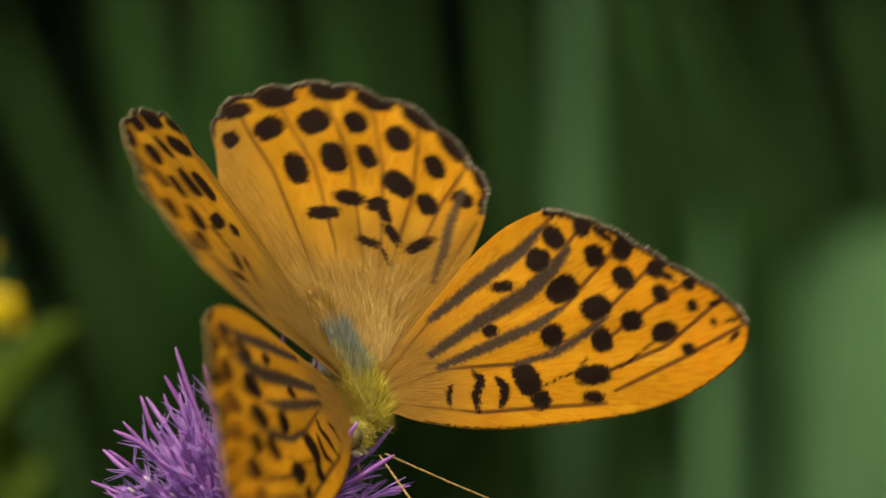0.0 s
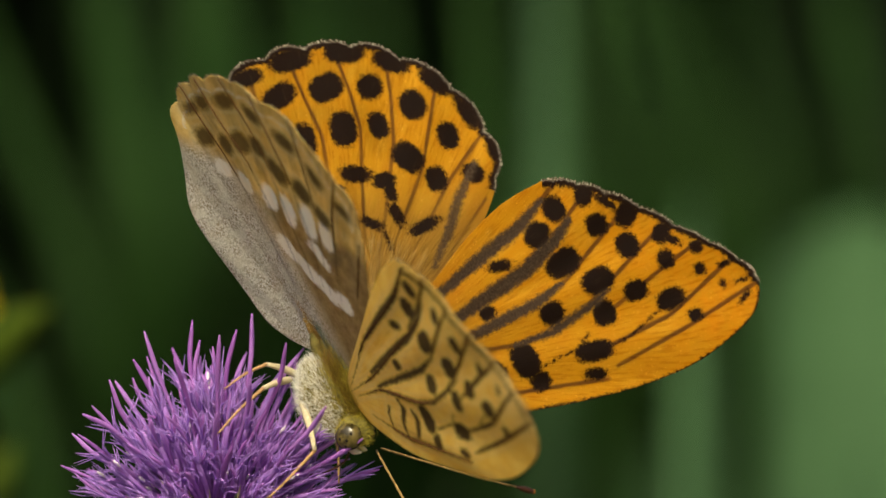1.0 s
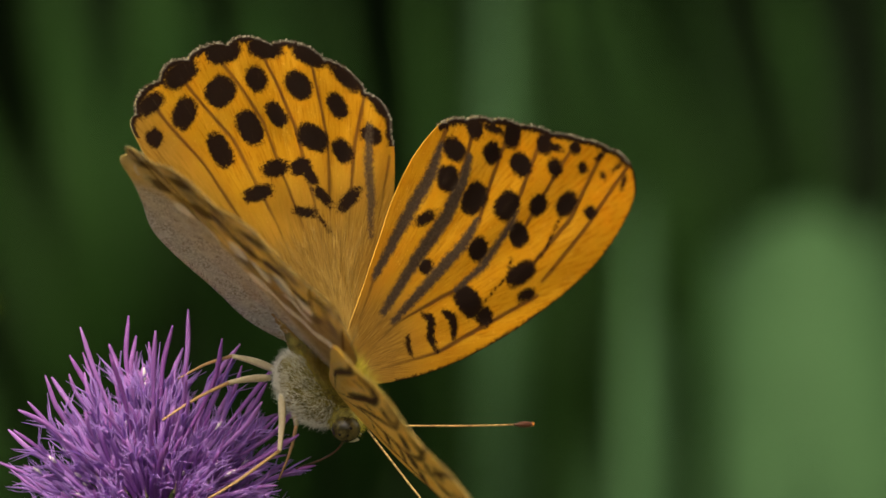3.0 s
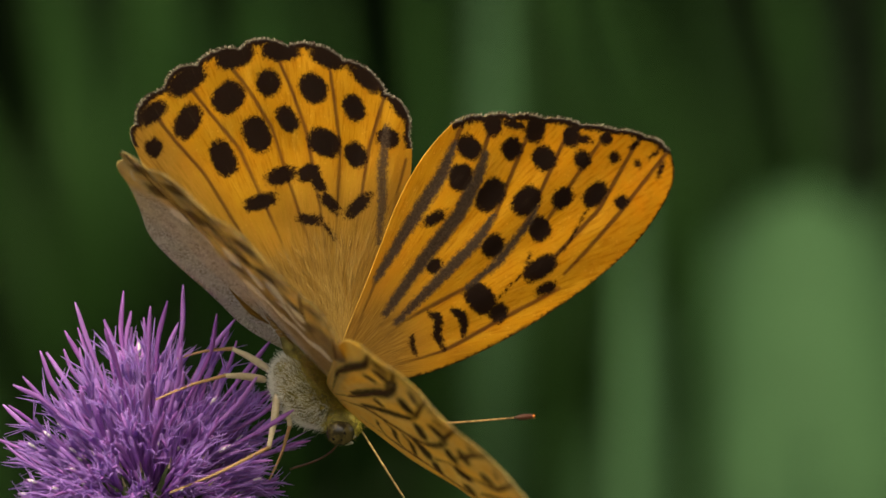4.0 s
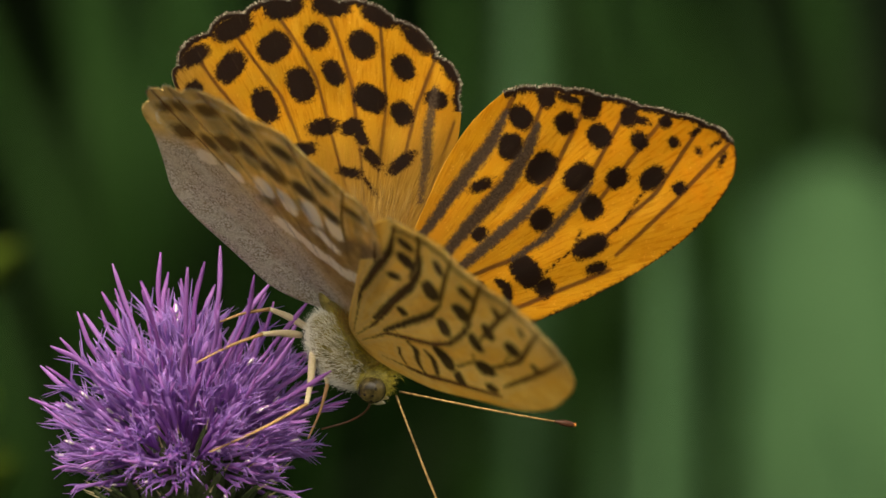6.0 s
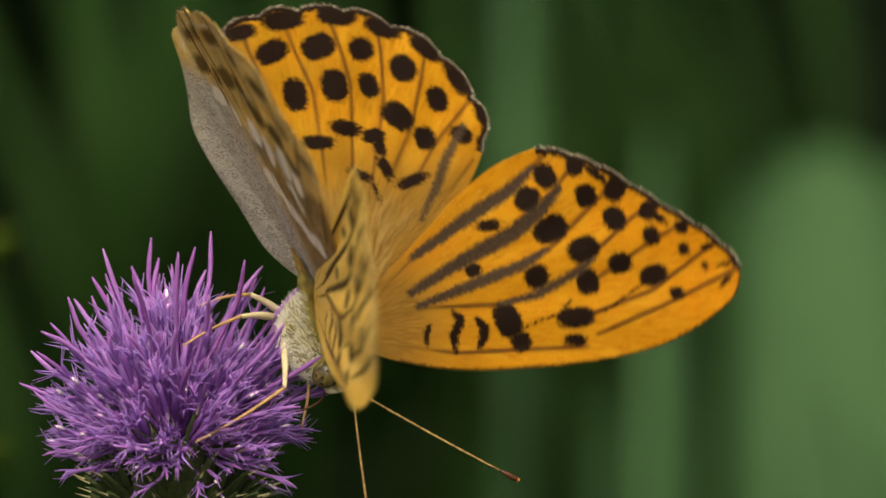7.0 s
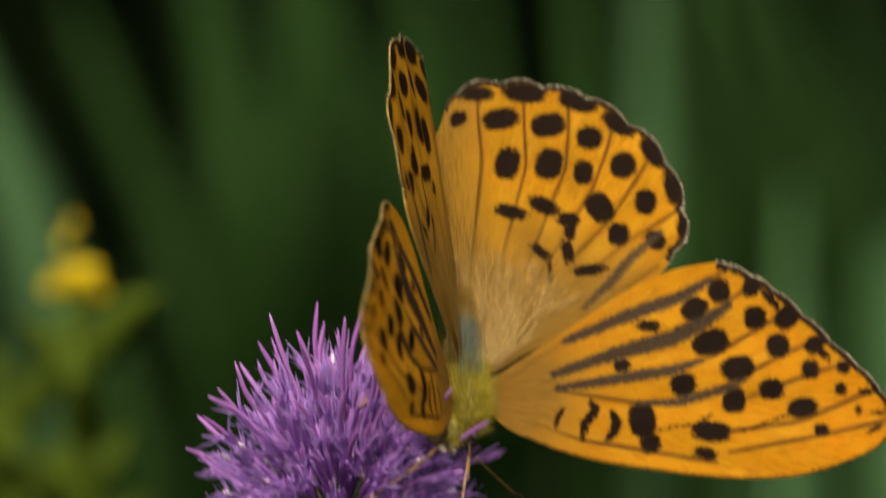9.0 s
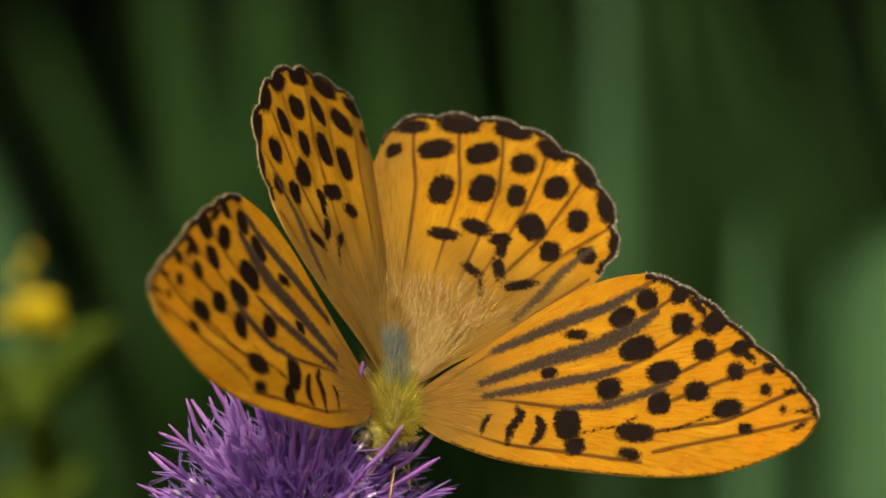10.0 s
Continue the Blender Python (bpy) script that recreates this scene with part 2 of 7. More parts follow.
LEG_BROWN = material("brown_leg", lambda t: surface(t, blend(t, noise_of(t, 2500), (0.30, 0.17, 0.07), (0.54, 0.34, 0.16)), 0.5, noise_of(t, 6000), 0.4, 0.00005))
FEELER = material("antenna_shaft", lambda t: surface(t, blend(t, span(t, noise_of(t, 1800), 0.4, 0.6), (0.14, 0.08, 0.025), (0.46, 0.29, 0.10)), 0.5))
CLUB = material("antenna_club", lambda t: surface(t, blend(t, noise_of(t, 1500), (0.030, 0.012, 0.006), (0.09, 0.03, 0.012)), 0.4))
CLUB_TIP = material("antenna_tip", lambda t: surface(t, (0.55, 0.20, 0.04), 0.45))


def floret_skin(t):
    rnd = node(t, "ShaderNodeObjectInfo").outputs["Random"]
    col = blend(t, rnd, (0.31, 0.11, 0.48), (0.50, 0.25, 0.72))
    col = blend(t, span(t, noise_of(t, 700, 3), 0.35, 0.65, 0.0, 0.5), col, (0.36, 0.12, 0.50))
    col = blend(t, attr(t, "tip"), col, (0.43, 0.25, 0.68))
    return surface(t, col, 0.55, noise_of(t, 3500), 0.3, 0.00005, 0.42, 0.2)


FLORET = material("purple_floret", floret_skin)
STYLE = material("purple_style", lambda t: surface(t, blend(t, node(t, "ShaderNodeObjectInfo").outputs["Random"], (0.31, 0.10, 0.42), (0.48, 0.22, 0.65)), 0.5, through=0.3))
POLLEN = material("white_pollen_tip", lambda t: surface(t, blend(t, noise_of(t, 4000), (0.62, 0.52, 0.60), (0.86, 0.80, 0.82)), 0.7))
BRACT = material("green_bract", lambda t: surface(t, blend(t, span(t, noise_of(t, 900, 4), 0.3, 0.7), (0.030, 0.050, 0.016), (0.10, 0.13, 0.05)), 0.55, noise_of(t, 2500), 0.5, 0.0001))
SPINE = material("pale_spine", lambda t: surface(t, (0.48, 0.42, 0.24), 0.5))
STEM = material("ribbed_stem", lambda t: surface(t, blend(t, span(t, noise_of(t, 260, 5), 0.3, 0.7), (0.050, 0.085, 0.022), (0.13, 0.17, 0.06)), 0.6, noise_of(t, 1200), 0.5, 0.0003))


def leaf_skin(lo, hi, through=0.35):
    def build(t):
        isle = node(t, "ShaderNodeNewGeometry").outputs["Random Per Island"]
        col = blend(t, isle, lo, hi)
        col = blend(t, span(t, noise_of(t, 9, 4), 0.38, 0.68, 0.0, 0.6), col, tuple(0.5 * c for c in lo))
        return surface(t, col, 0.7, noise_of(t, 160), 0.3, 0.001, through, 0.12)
    return build


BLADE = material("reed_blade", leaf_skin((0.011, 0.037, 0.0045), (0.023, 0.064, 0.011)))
# pale tone of the same skin; the sunlit leaves' brightness is in its colour
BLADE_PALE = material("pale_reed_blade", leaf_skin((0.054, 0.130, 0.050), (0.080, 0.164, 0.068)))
# leaf skin with the deep shade among the plants put into its colour
BLADE_SHADED = material("shade_toned_leaf", leaf_skin((0.003, 0.009, 0.0012), (0.008, 0.021, 0.003), 0.25))
YELLOW = material("yellow_petal", lambda t: surface(t, blend(t, noise_of(t, 300), (0.78, 0.55, 0.01), (0.86, 0.70, 0.03)), 0.5, through=0.3))
HERB = material("yellow_green_leaf", leaf_skin((0.06, 0.105, 0.008), (0.12, 0.165, 0.015)))
SOIL = material("dark_soil", lambda t: surface(t, blend(t, span(t, noise_of(t, 6, 6), 0.3, 0.7), (0.014, 0.018, 0.008), (0.045, 0.050, 0.020)), 0.9, noise_of(t, 40, 5), 0.8, 0.02))
FLY_BODY = material("dark_fly_body", lambda t: surface(t, blend(t, noise_of(t, 900), (0.012, 0.013, 0.016), (0.11, 0.115, 0.13)), 0.45))
FLY_WING = material("smoky_fly_wing", lambda t: surface(t, blend(t, noise_of(t, 900), (0.05, 0.055, 0.07), (0.20, 0.21, 0.25)), 0.35, through=0.4))
FLY_YELLOW = material("yellow_fly_leg", lambda t: surface(t, (0.40, 0.36, 0.08), 0.5))

# ---- building helpers ----
MM = 0.001


def part(name, bm, mats, parent=None, label="", smooth=True):
    """One mesh object from a bmesh, under a thing or a part."""
    me = bpy.data.meshes.new(name)
    if smooth:
        for f in bm.faces:
            f.smooth = True
    bm.to_mesh(me)
    bm.free()
    return part_of(name, me, mats, parent, label)


def part_of(name, me, mats, parent=None, label=""):
    if not me.materials:
        for m in (mats if isinstance(mats, (list, tuple)) else [mats]):
            me.materials.append(m)
    ob = new(name, me)
    ob.parent = parent
    if label:
        ob["label"] = label
    return ob


def tube(bm, points, radii, sides=8, slot=0, caps=True):
    """A round tube along points."""
    points = [Vector(p) for p in points]
    rings = []
    side = None
    for k, p in enumerate(points):
        d = (points[min(k + 1, len(points) - 1)] - points[max(k - 1, 0)]).normalized()
        if side is None:
            side = d.orthogonal().normalized()
        side = (side - d * side.dot(d)).normalized()
        up = d.cross(side)
        r = radii[k] if isinstance(radii, (list, tuple)) else radii
        rings.append([bm.verts.new(p + r * (math.cos(a) * side + math.sin(a) * up)) for a in (2 * math.pi * i / sides for i in range(sides))])
    for a, b in zip(rings, rings[1:]):
        for i in range(sides):
            f = bm.faces.new((a[i], a[(i + 1) % sides], b[(i + 1) % sides], b[i]))
            f.material_index = slot
    if caps and sides > 2:
        for ring, flip in ((rings[0], True), (rings[-1], False)):
            f = bm.faces.new(ring[::-1] if flip else ring)
            f.material_index = slot
    return rings


def blob(bm, centre, radii, turn=None, segments=20, rings=14, slot=0, wobble=0.0, seed=0):
    """An ellipsoid, a little uneven."""
    m = Matrix.Translation(centre) @ (turn.to_4x4() if turn else Matrix.Identity(4)) @ Matrix.Diagonal((*radii, 1))
    made = bmesh.ops.create_uvsphere(bm, u_segments=segments, v_segments=rings, radius=1)["verts"]
    for v in made:
        if wobble:
            v.co *= 1 + wobble * noise.noise(v.co * 2.3 + Vector((seed, 0, 0)))
        v.co = m @ v.co
    for v in made:
        for f in v.link_faces:
            f.material_index = slot


def curve_points(control, count):
    """Catmull-Rom points through the control points."""
    c = [Vector(p) for p in control]
    c = [2 * c[0] - c[1]] + c + [2 * c[-1] - c[-2]]
    out = []
    for k in range(count):
        x = k / (count - 1) * (len(c) - 3)
        i = min(int(x), len(c) - 4)
        f = x - i
        a, b, d, e = c[i:i + 4]
        out.append(0.5 * (2 * b + (d - a) * f + (2 * a - 5 * b + 4 * d - e) * f * f + (3 * b - a - 3 * d + e) * f ** 3))
    return out


def fur_patch(rng, place, count, length, width, lean):
    """Many fine tapering hairs; place(rng) gives a root and its outward direction."""
    bm = bmesh.new()
    for _ in range(count):
        p, n = place(rng)
        d = (n + lean + Vector((rng.gauss(0, 0.28), rng.gauss(0, 0.28), rng.gauss(0, 0.28)))).normalized()
        ln = length * rng.uniform(0.55, 1.25)
        s = d.orthogonal().normalized()
        s = (Matrix.Rotation(rng.uniform(0, 6.28), 3, d) @ s) * width
        bend = Vector((rng.gauss(0, 0.2), rng.gauss(0, 0.2), rng.gauss(0, 0.2))) * ln
        mid, tip = p + d * ln * 0.55 + bend * 0.25, p + d * ln + bend
        a, b, c, e = bm.verts.new(p - s), bm.verts.new(p + s), bm.verts.new(mid + s * 0.7), bm.verts.new(mid - s * 0.7)
        z = bm.verts.new(tip)
        bm.faces.new((a, b, c, e))
        bm.faces.new((e, c, z))
    return bm

# ---- the butterfly's wings ----
U = 0.0537 * MM          # the unit of the wing drawings below: x away from the body, y towards the tail

FORE_OUTLINE = [(-7, -12), (10, -48), (59, -82), (160, -123), (291, -151), (432, -166), (543, -162), (624, -140), (680, -112), (705, -78), (706, -50), (687, -14), (654, 26), (612, 68), (569, 114), (523, 158), (483, 190), (447, 213), (412, 230), (372, 230), (311, 215), (240, 181), (170, 135), (99, 88), (38, 49), (3, 20)]
HIND_OUTLINE = [(0, 0), (79, 46), (192, 106), (283, 188), (331, 253), (346, 298), (343, 342), (332, 391), (312, 437), (277, 484), (240, 520), (200, 549), (161, 567), (120, 580), (79, 589), (44, 594), (3, 590), (-38, 585), (-73, 569), (-104, 545), (-124, 500), (-160, 440), (-185, 380), (-184, 300), (-174, 205), (-148, 120), (-76, 44)]
# dark spots: x, y, half width, half height, turn in degrees
FORE_OUTER = [(405, 180, 20, 25, 20), (468, 129, 20, 21, 0), (508, 77, 21, 23, 0), (564, 31, 15, 18, 0), (617, -5, 10, 12, 0), (660, -10, 11, 6, 0), (648, -42, 7, 8, 0), (682, -48, 11, 5, 0), (675, -79, 14, 5, 30)]
FORE_MIDDLE = [(362, 146, 23, 25, -30), (390, 85, 33, 24, 15), (437, 35, 30, 24, 10), (496, -4, 22, 19, 0), (550, -38, 27, 19, 5), (582, -79, 14, 12, 0)]
FORE_INNER = [(281, 116, 22, 11, -10), (233, 45, 16, 13, 0), (341, 7, 23, 21, 0), (430, -23, 21, 24, 0), (390, -81, 35, 19, -8), (379, -120, 20, 11, -15), (269, -57, 24, 34, 8), (283, -100, 18, 18, 0)]
FORE_MARGIN = [(465, 189, 17, 24, -30), (525, 130, 20, 26, -40), (572, 77, 16, 20, -40), (622, 34, 12, 12, 0), (584, 61, 8, 20, 45), (495, 163, 8, 26, 40)]
HIND_OUTER = [(-73, 511, 20, 16, 15), (8, 513, 34, 22, 20), (93, 504, 31, 26, 8), (169, 482, 24, 23, 0), (231, 427, 24, 28, 0), (274, 355, 20, 25, 0), (293, 276, 17, 22, 40)]
HIND_MIDDLE = [(24, 423, 23, 33, -10), (98, 422, 25, 33, -10), (161, 411, 18, 26, 0), (192, 338, 24, 32, 30), (228, 286, 19, 24, 0)]
HIND_MARGIN = [(-38, 562, 30, 15, 3), (49, 571, 38, 19, -2), (146, 556, 36, 20, -20), (222, 516, 34, 19, -38), (284, 457, 33, 17, -60), (322, 384, 34, 14, -74), (342, 306, 28, 10, -87)]
# dark streaks: a line and its half width
FORE_STREAKS = [([(134, 92), (240, 135), (341, 172), (387, 201)], 8),
    ([(114, 31), (220, 66), (321, 93), (382, 122), (422, 151)], 9),
    ([(119, 5), (230, 20), (321, 33), (372, 51)], 7),
    ([(261, -25), (331, -25), (412, -3), (452, 15)], 5),
    ([(216, -42), (224, -60), (220, -76), (206, -93)], 9),
    ([(178, -20), (187, -38), (168, -60), (164, -90)], 8),
    ([(132, -32), (121, -45), (116, -70)], 4.5),
    ([(362, -92), (463, -76), (523, -50)], 2),
    ([(291, -77), (362, -68), (392, -47)], 2)]
HIND_BARS = [(34, 322, 30, 14, -20), (92, 337, 30, 16, -20), (137, 311, 21, 16, -20), (141, 288, 11, 20, 0), (138, 246, 11, 24, 10), (178, 211, 31, 12, 6), (91, 243, 24, 9, -42), (108, 208, 4, 22, 0)]
HIND_STREAK = [([(302, 293), (250, 236), (216, 187), (170, 135)], 9)]
# underside of the hindwing: pale bars, and dark olive spots
HIND_SILVER = [(-52, 424, 15, 13, -35), (4, 388, 16, 17, -35), (60, 349, 14, 20, -35), (108, 318, 14, 27, -35), (152, 286, 14, 28, -35), (196, 255, 13, 24, -35),
    (24, 250, 12, 24, 24), (54, 205, 12, 27, 24), (86, 158, 12, 26, 30), (117, 130, 13, 19, 40), (126, 224, 10, 24, 24)]
HIND_UNDER = [(-52, 488, 22, 14, 0), (14, 463, 24, 15, 10), (72, 459, 22, 17, 0), (124, 440, 20, 17, -20), (152, 390, 18, 22, 20), (190, 341, 18, 20, 20), (224, 290, 15, 18, 20),
    (-40, 545, 20, 9, 0), (14, 548, 26, 11, 0), (102, 538, 26, 12, -10), (176, 500, 24, 12, -30), (236, 436, 22, 12, -55), (278, 362, 20, 11, -70), (300, 290, 16, 9, -75)]
FORE_VEINS = [([(331, 109), (412, 151), (471, 195)]),
    ([(372, 47), (452, 96), (533, 145)]),
    ([(402, -4), (493, 46), (584, 94)]),
    ([(447, -21), (533, 11), (634, 44)]),
    ([(412, -82), (543, -64), (675, -6)]),
    ([(422, -119), (564, -94), (703, -61)]),
    ([(18, -12), (129, -1), (261, -25), (331, -25)]),
    ([(50, -48), (116, -74), (164, -93), (285, -114), (400, -136)]),
    ([(13, 0), (109, 23), (291, 87), (392, 125)]),
    ([(10, 10), (129, 89), (311, 159), (422, 222)])]
HIND_VEINS = [([(-40, 90), (-30, 260), (-22, 423), (-33, 512), (-36, 588)]),
    ([(-20, 70), (26, 250), (58, 423), (50, 509), (46, 596)]),
    ([(-5, 50), (72, 230), (128, 417), (131, 493), (128, 578)]),
    ([(5, 40), (118, 250), (177, 375), (200, 455), (216, 538)]),
    ([(14, 30), (120, 200), (210, 312), (252, 391), (292, 468)]),
    ([(20, 24), (150, 180), (258, 284), (340, 345)]),
    ([(29, 21), (192, 140), (300, 225)])]


def closed_curve(control, count):
    n = len(control)
    c = np.array(control, float)
    x = np.arange(count) / count * n
    i, f = x.astype(int), (x % 1)[:, None]
    a, b, d, e = c[(i - 1) % n], c[i % n], c[(i + 1) % n], c[(i + 2) % n]
    return 0.5 * (2 * b + (d - a) * f + (2 * a - 5 * b + 4 * d - e) * f ** 2 + (3 * b - a - 3 * d + e) * f ** 3), x


def spot_field(p, spots):
    best = np.full(len(p), -40.0)
    for x, y, rx, ry, turn in spots:
        a = radians(turn)
        d = p - (x, y)
        u, v = d[:, 0] * math.cos(a) + d[:, 1] * math.sin(a), -d[:, 0] * math.sin(a) + d[:, 1] * math.cos(a)
        best = np.maximum(best, (1 - (np.abs(u / rx) ** 2.5 + np.abs(v / ry) ** 2.5) ** 0.4) * min(rx, ry))
    return best


def streak_field(p, streaks, taper=True):
    best = np.full(len(p), -40.0)
    for line, w in streaks:
        n = len(line) - 1
        for i, (a, b) in enumerate(zip(line, line[1:])):
            a, b = np.array(a, float), np.array(b, float)
            k = np.clip(((p - a) @ (b - a)) / ((b - a) @ (b - a)), 0, 1)
            along = np.sin(math.pi * np.clip(0.12 + 0.8 * (i + k) / n, 0, 1)) if taper and w > 4 else 0.75 + 0.0 * k
            best = np.maximum(best, w * (0.3 + 0.8 * along) - np.linalg.norm(p - a - k[:, None] * (b - a), axis=1))
    return best


def step(x, lo, hi):
    k = np.clip((x - lo) / (hi - lo), 0, 1)
    return k * k * (3 - 2 * k)


def wing_mesh(name, fore, mirrored):
    """A thin closed wing blade: the upper skin, the underside and the edge, with its pattern as fields."""
    control = FORE_OUTLINE if fore else HIND_OUTLINE
    centre = np.array((330.0, 25.0) if fore else (105.0, 330.0))
    edge, where = closed_curve(control, 400)
    # scalloped outer margin
    lo, hi, teeth = (10, 18, 7.2) if fore else (4, 19, 7.5)
    outer = step(where, lo - 0.8, lo + 0.5) * (1 - step(where, hi - 0.5, hi + 0.8))
    out = edge - centre
    out /= np.linalg.norm(out, axis=1)[:, None]
    edge = edge - out * (outer * (5.0 if fore else 11.0) * (1 - np.abs(np.sin((where - lo) / (hi - lo) * math.pi * teeth))) ** 1.5)[:, None]
    edge = edge + out * (outer * (6.0 if fore else 5.0))[:, None]
    ragged = np.array([noise.noise(Vector((w * 9, fore * 5.0, 0))) for w in where])
    edge = edge + out * (outer * 4.0 * ragged)[:, None]
    count, rings = len(edge), 100
    r = (np.arange(rings + 1) / rings) ** 0.8
    p = (centre + r[:, None, None] * (edge - centre)).reshape(-1, 2)
    near = ((1 - r[:, None]) * np.linalg.norm(edge - centre, axis=1)).reshape(-1)
    margin = np.tile(outer, rings + 1)
    x, y = p[:, 0], p[:, 1]
    x0 = x
    if fore:
        dark = np.maximum(spot_field(p, FORE_OUTER + FORE_MIDDLE + FORE_INNER + FORE_MARGIN), streak_field(p, FORE_STREAKS))
        brand = streak_field(p, [(line, w * 1.5) for line, w in FORE_STREAKS[:4]])
        vein = streak_field(p, [(v, 4.0) for v in FORE_VEINS]) - 3 * (1 - step(np.hypot(x, y), 90, 230))
        root = 0.9 * (1 - step(np.hypot(x, y * 1.2), 60, 210)) + 0.25 * (1 - step(x, 100, 300))
        tip = step(x + 0.25 * y, 420, 680)
        under = np.maximum(spot_field(p, [(a, b, c * 0.85, d * 0.85, e) for a, b, c, d, e in FORE_MIDDLE + FORE_INNER]),
                           spot_field(p, [(a, b, c * 0.75, d * 0.75, e) for a, b, c, d, e in FORE_OUTER[:5]]))
        under = np.maximum(under, streak_field(p, [(s[0], s[1] * 0.9) for s in FORE_STREAKS]))
        under = np.maximum(under, streak_field(p, [(v, 4.4) for v in FORE_VEINS]) - 3 * (1 - step(np.hypot(x, y), 60, 200)))
        under = np.maximum(under, np.where(margin > 0.3, 4.0 - np.abs(near - 20), -40))
        silver = np.full(len(p), -30.0)
        olive = step(x + 0.5 * y, 560, 690) * 0.8
        grey = 0.0 * x
        band = 0.0 * x
    else:
        dark = np.maximum(np.maximum(spot_field(p, HIND_OUTER + HIND_MIDDLE), spot_field(p, HIND_MARGIN) + 1), spot_field(p, HIND_BARS))
        brand = streak_field(p, HIND_STREAK)
        vein = streak_field(p, [(v, 3.4) for v in HIND_VEINS]) - 3 * (1 - step(y + 0.3 * x, 200, 330))
        root = 0.95 * (1 - step(y + 0.35 * np.abs(x - 60), 160, 400)) + 0.8 * (1 - step(x + 0.06 * y, -60, 40))
        root = np.clip(root, 0, 1)
        tip = 0.0 * x
        under = spot_field(p, [(a, b, c * 1.15, d * 1.25, e) for a, b, c, d, e in HIND_UNDER])
        under = np.maximum(under, streak_field(p, [(v, 2.4) for v in HIND_VEINS]) - 4 - 4 * (1 - step(np.hypot(x, y), 120, 260)))
        silver = spot_field(p, [(a, b, c * 1.3, d * 1.2, e) for a, b, c, d, e in HIND_SILVER]) + 2
        olive = np.ones(len(p))
        grey = np.clip(1 - step(x - 0.04 * y, -30, 40), 0, 1) * (1 - step(y + 0.8 * (x - 30), 345, 410))
        band = (1 - grey) * (1 - step(y + 0.68 * x, 368, 400))
    dark = np.maximum(dark, np.where(margin > 0.3, (13 if fore else 12) - near, -40))
    if fore:
        dark = np.maximum(dark, np.where((margin <= 0.3) & (y < 60) & (x > 60), 3.5 - near, -40))
    fringe = np.where(margin > 0.3, 2.0 - near, -40)
    turn = np.arctan2(y, x + 40)
    line = np.where((margin > 0.3) & (not fore), 2.5 - np.abs(near - 28), -30)
    silver = np.maximum(silver, line - 2.0)
    ring = np.clip(1 - np.abs(under + 8) / 6, 0, 1) * (0.35 if fore else 0.65)
    camber = 5.0 * np.sin(np.clip(np.hypot(x, y) / 650, 0, 1) * math.pi) + (3.4 * np.sin(np.arctan2(y, x + 60) * (26 if fore else 22))) * step(np.hypot(x, y), 80, 400)
    s = -1.0 if mirrored else 1.0
    if not fore:
        # the inner flap folds down along the abdomen
        fold, start = (22, -80) if mirrored else (16, -72)
        over = np.maximum(0, start - x)
        if not mirrored:
            start = -30 - 42 * step(y, 40, 180)
            over = np.maximum(0, start - x)
            tuck = 0.28 * step(y, 60, 200) + 0.30 * step(y, 310, 420)
            x = np.maximum(x, start) - tuck * over
            over = tuck * over
        x = x + over * (1 - math.cos(radians(fold)))
        camber = camber - over * math.sin(radians(fold))
    top = np.stack([s * x * U, y * U, (camber + 1.0) * U], 1)
    low = np.stack([s * x * U, y * U, (camber - 1.0) * U], 1)
    n = len(p)
    k, i = np.meshgrid(np.arange(rings), np.arange(count), indexing="ij")
    j = (i + 1) % count
    quads = np.stack([k * count + i, (k + 1) * count + i, (k + 1) * count + j, k * count + j], -1).reshape(-1, 4)
    rim_i = np.arange(count)
    rim_j = (rim_i + 1) % count
    rim = np.stack([rings * count + rim_i, n + rings * count + rim_i, n + rings * count + rim_j, rings * count + rim_j], -1)
    faces = np.concatenate([quads, quads[:, ::-1] + n, rim])
    if mirrored:
        faces = faces[:, ::-1]
    me = bpy.data.meshes.new(name)
    me.vertices.add(2 * n)
    me.vertices.foreach_set("co", np.concatenate([top, low]).ravel())
    me.loops.add(faces.size)
    me.loops.foreach_set("vertex_index", faces.ravel())
    me.polygons.add(len(faces))
    me.polygons.foreach_set("loop_start", np.arange(len(faces)) * 4)
    me.polygons.foreach_set("material_index", np.repeat([0, 1, 1], [len(quads), len(quads), len(rim)]))
    me.polygons.foreach_set("use_smooth", np.ones(len(faces), bool))
    me.update(calc_edges=True)
    for key, value in (("dark", dark), ("root", root), ("tip", tip), ("fringe", fringe), ("spot", under), ("silver", silver), ("olive", olive), ("grey", grey), ("brand", brand), ("ring", ring), ("band", band), ("vein", vein), ("ang", turn), ("rad", np.hypot(x0, p[:, 1]))):
        a = me.attributes.new(key, "FLOAT", "POINT")
        a.data.foreach_set("value", np.concatenate([value, value]).astype(np.float32))
    me.validate()
    rimmed = [(s * e[0] * U, e[1] * U, c * U, s * o[0], o[1]) for e, o, c, m in zip(edge, out, camber[-count:], outer) if m > 0.3 and e[0] > -70]
    return me, rimmed


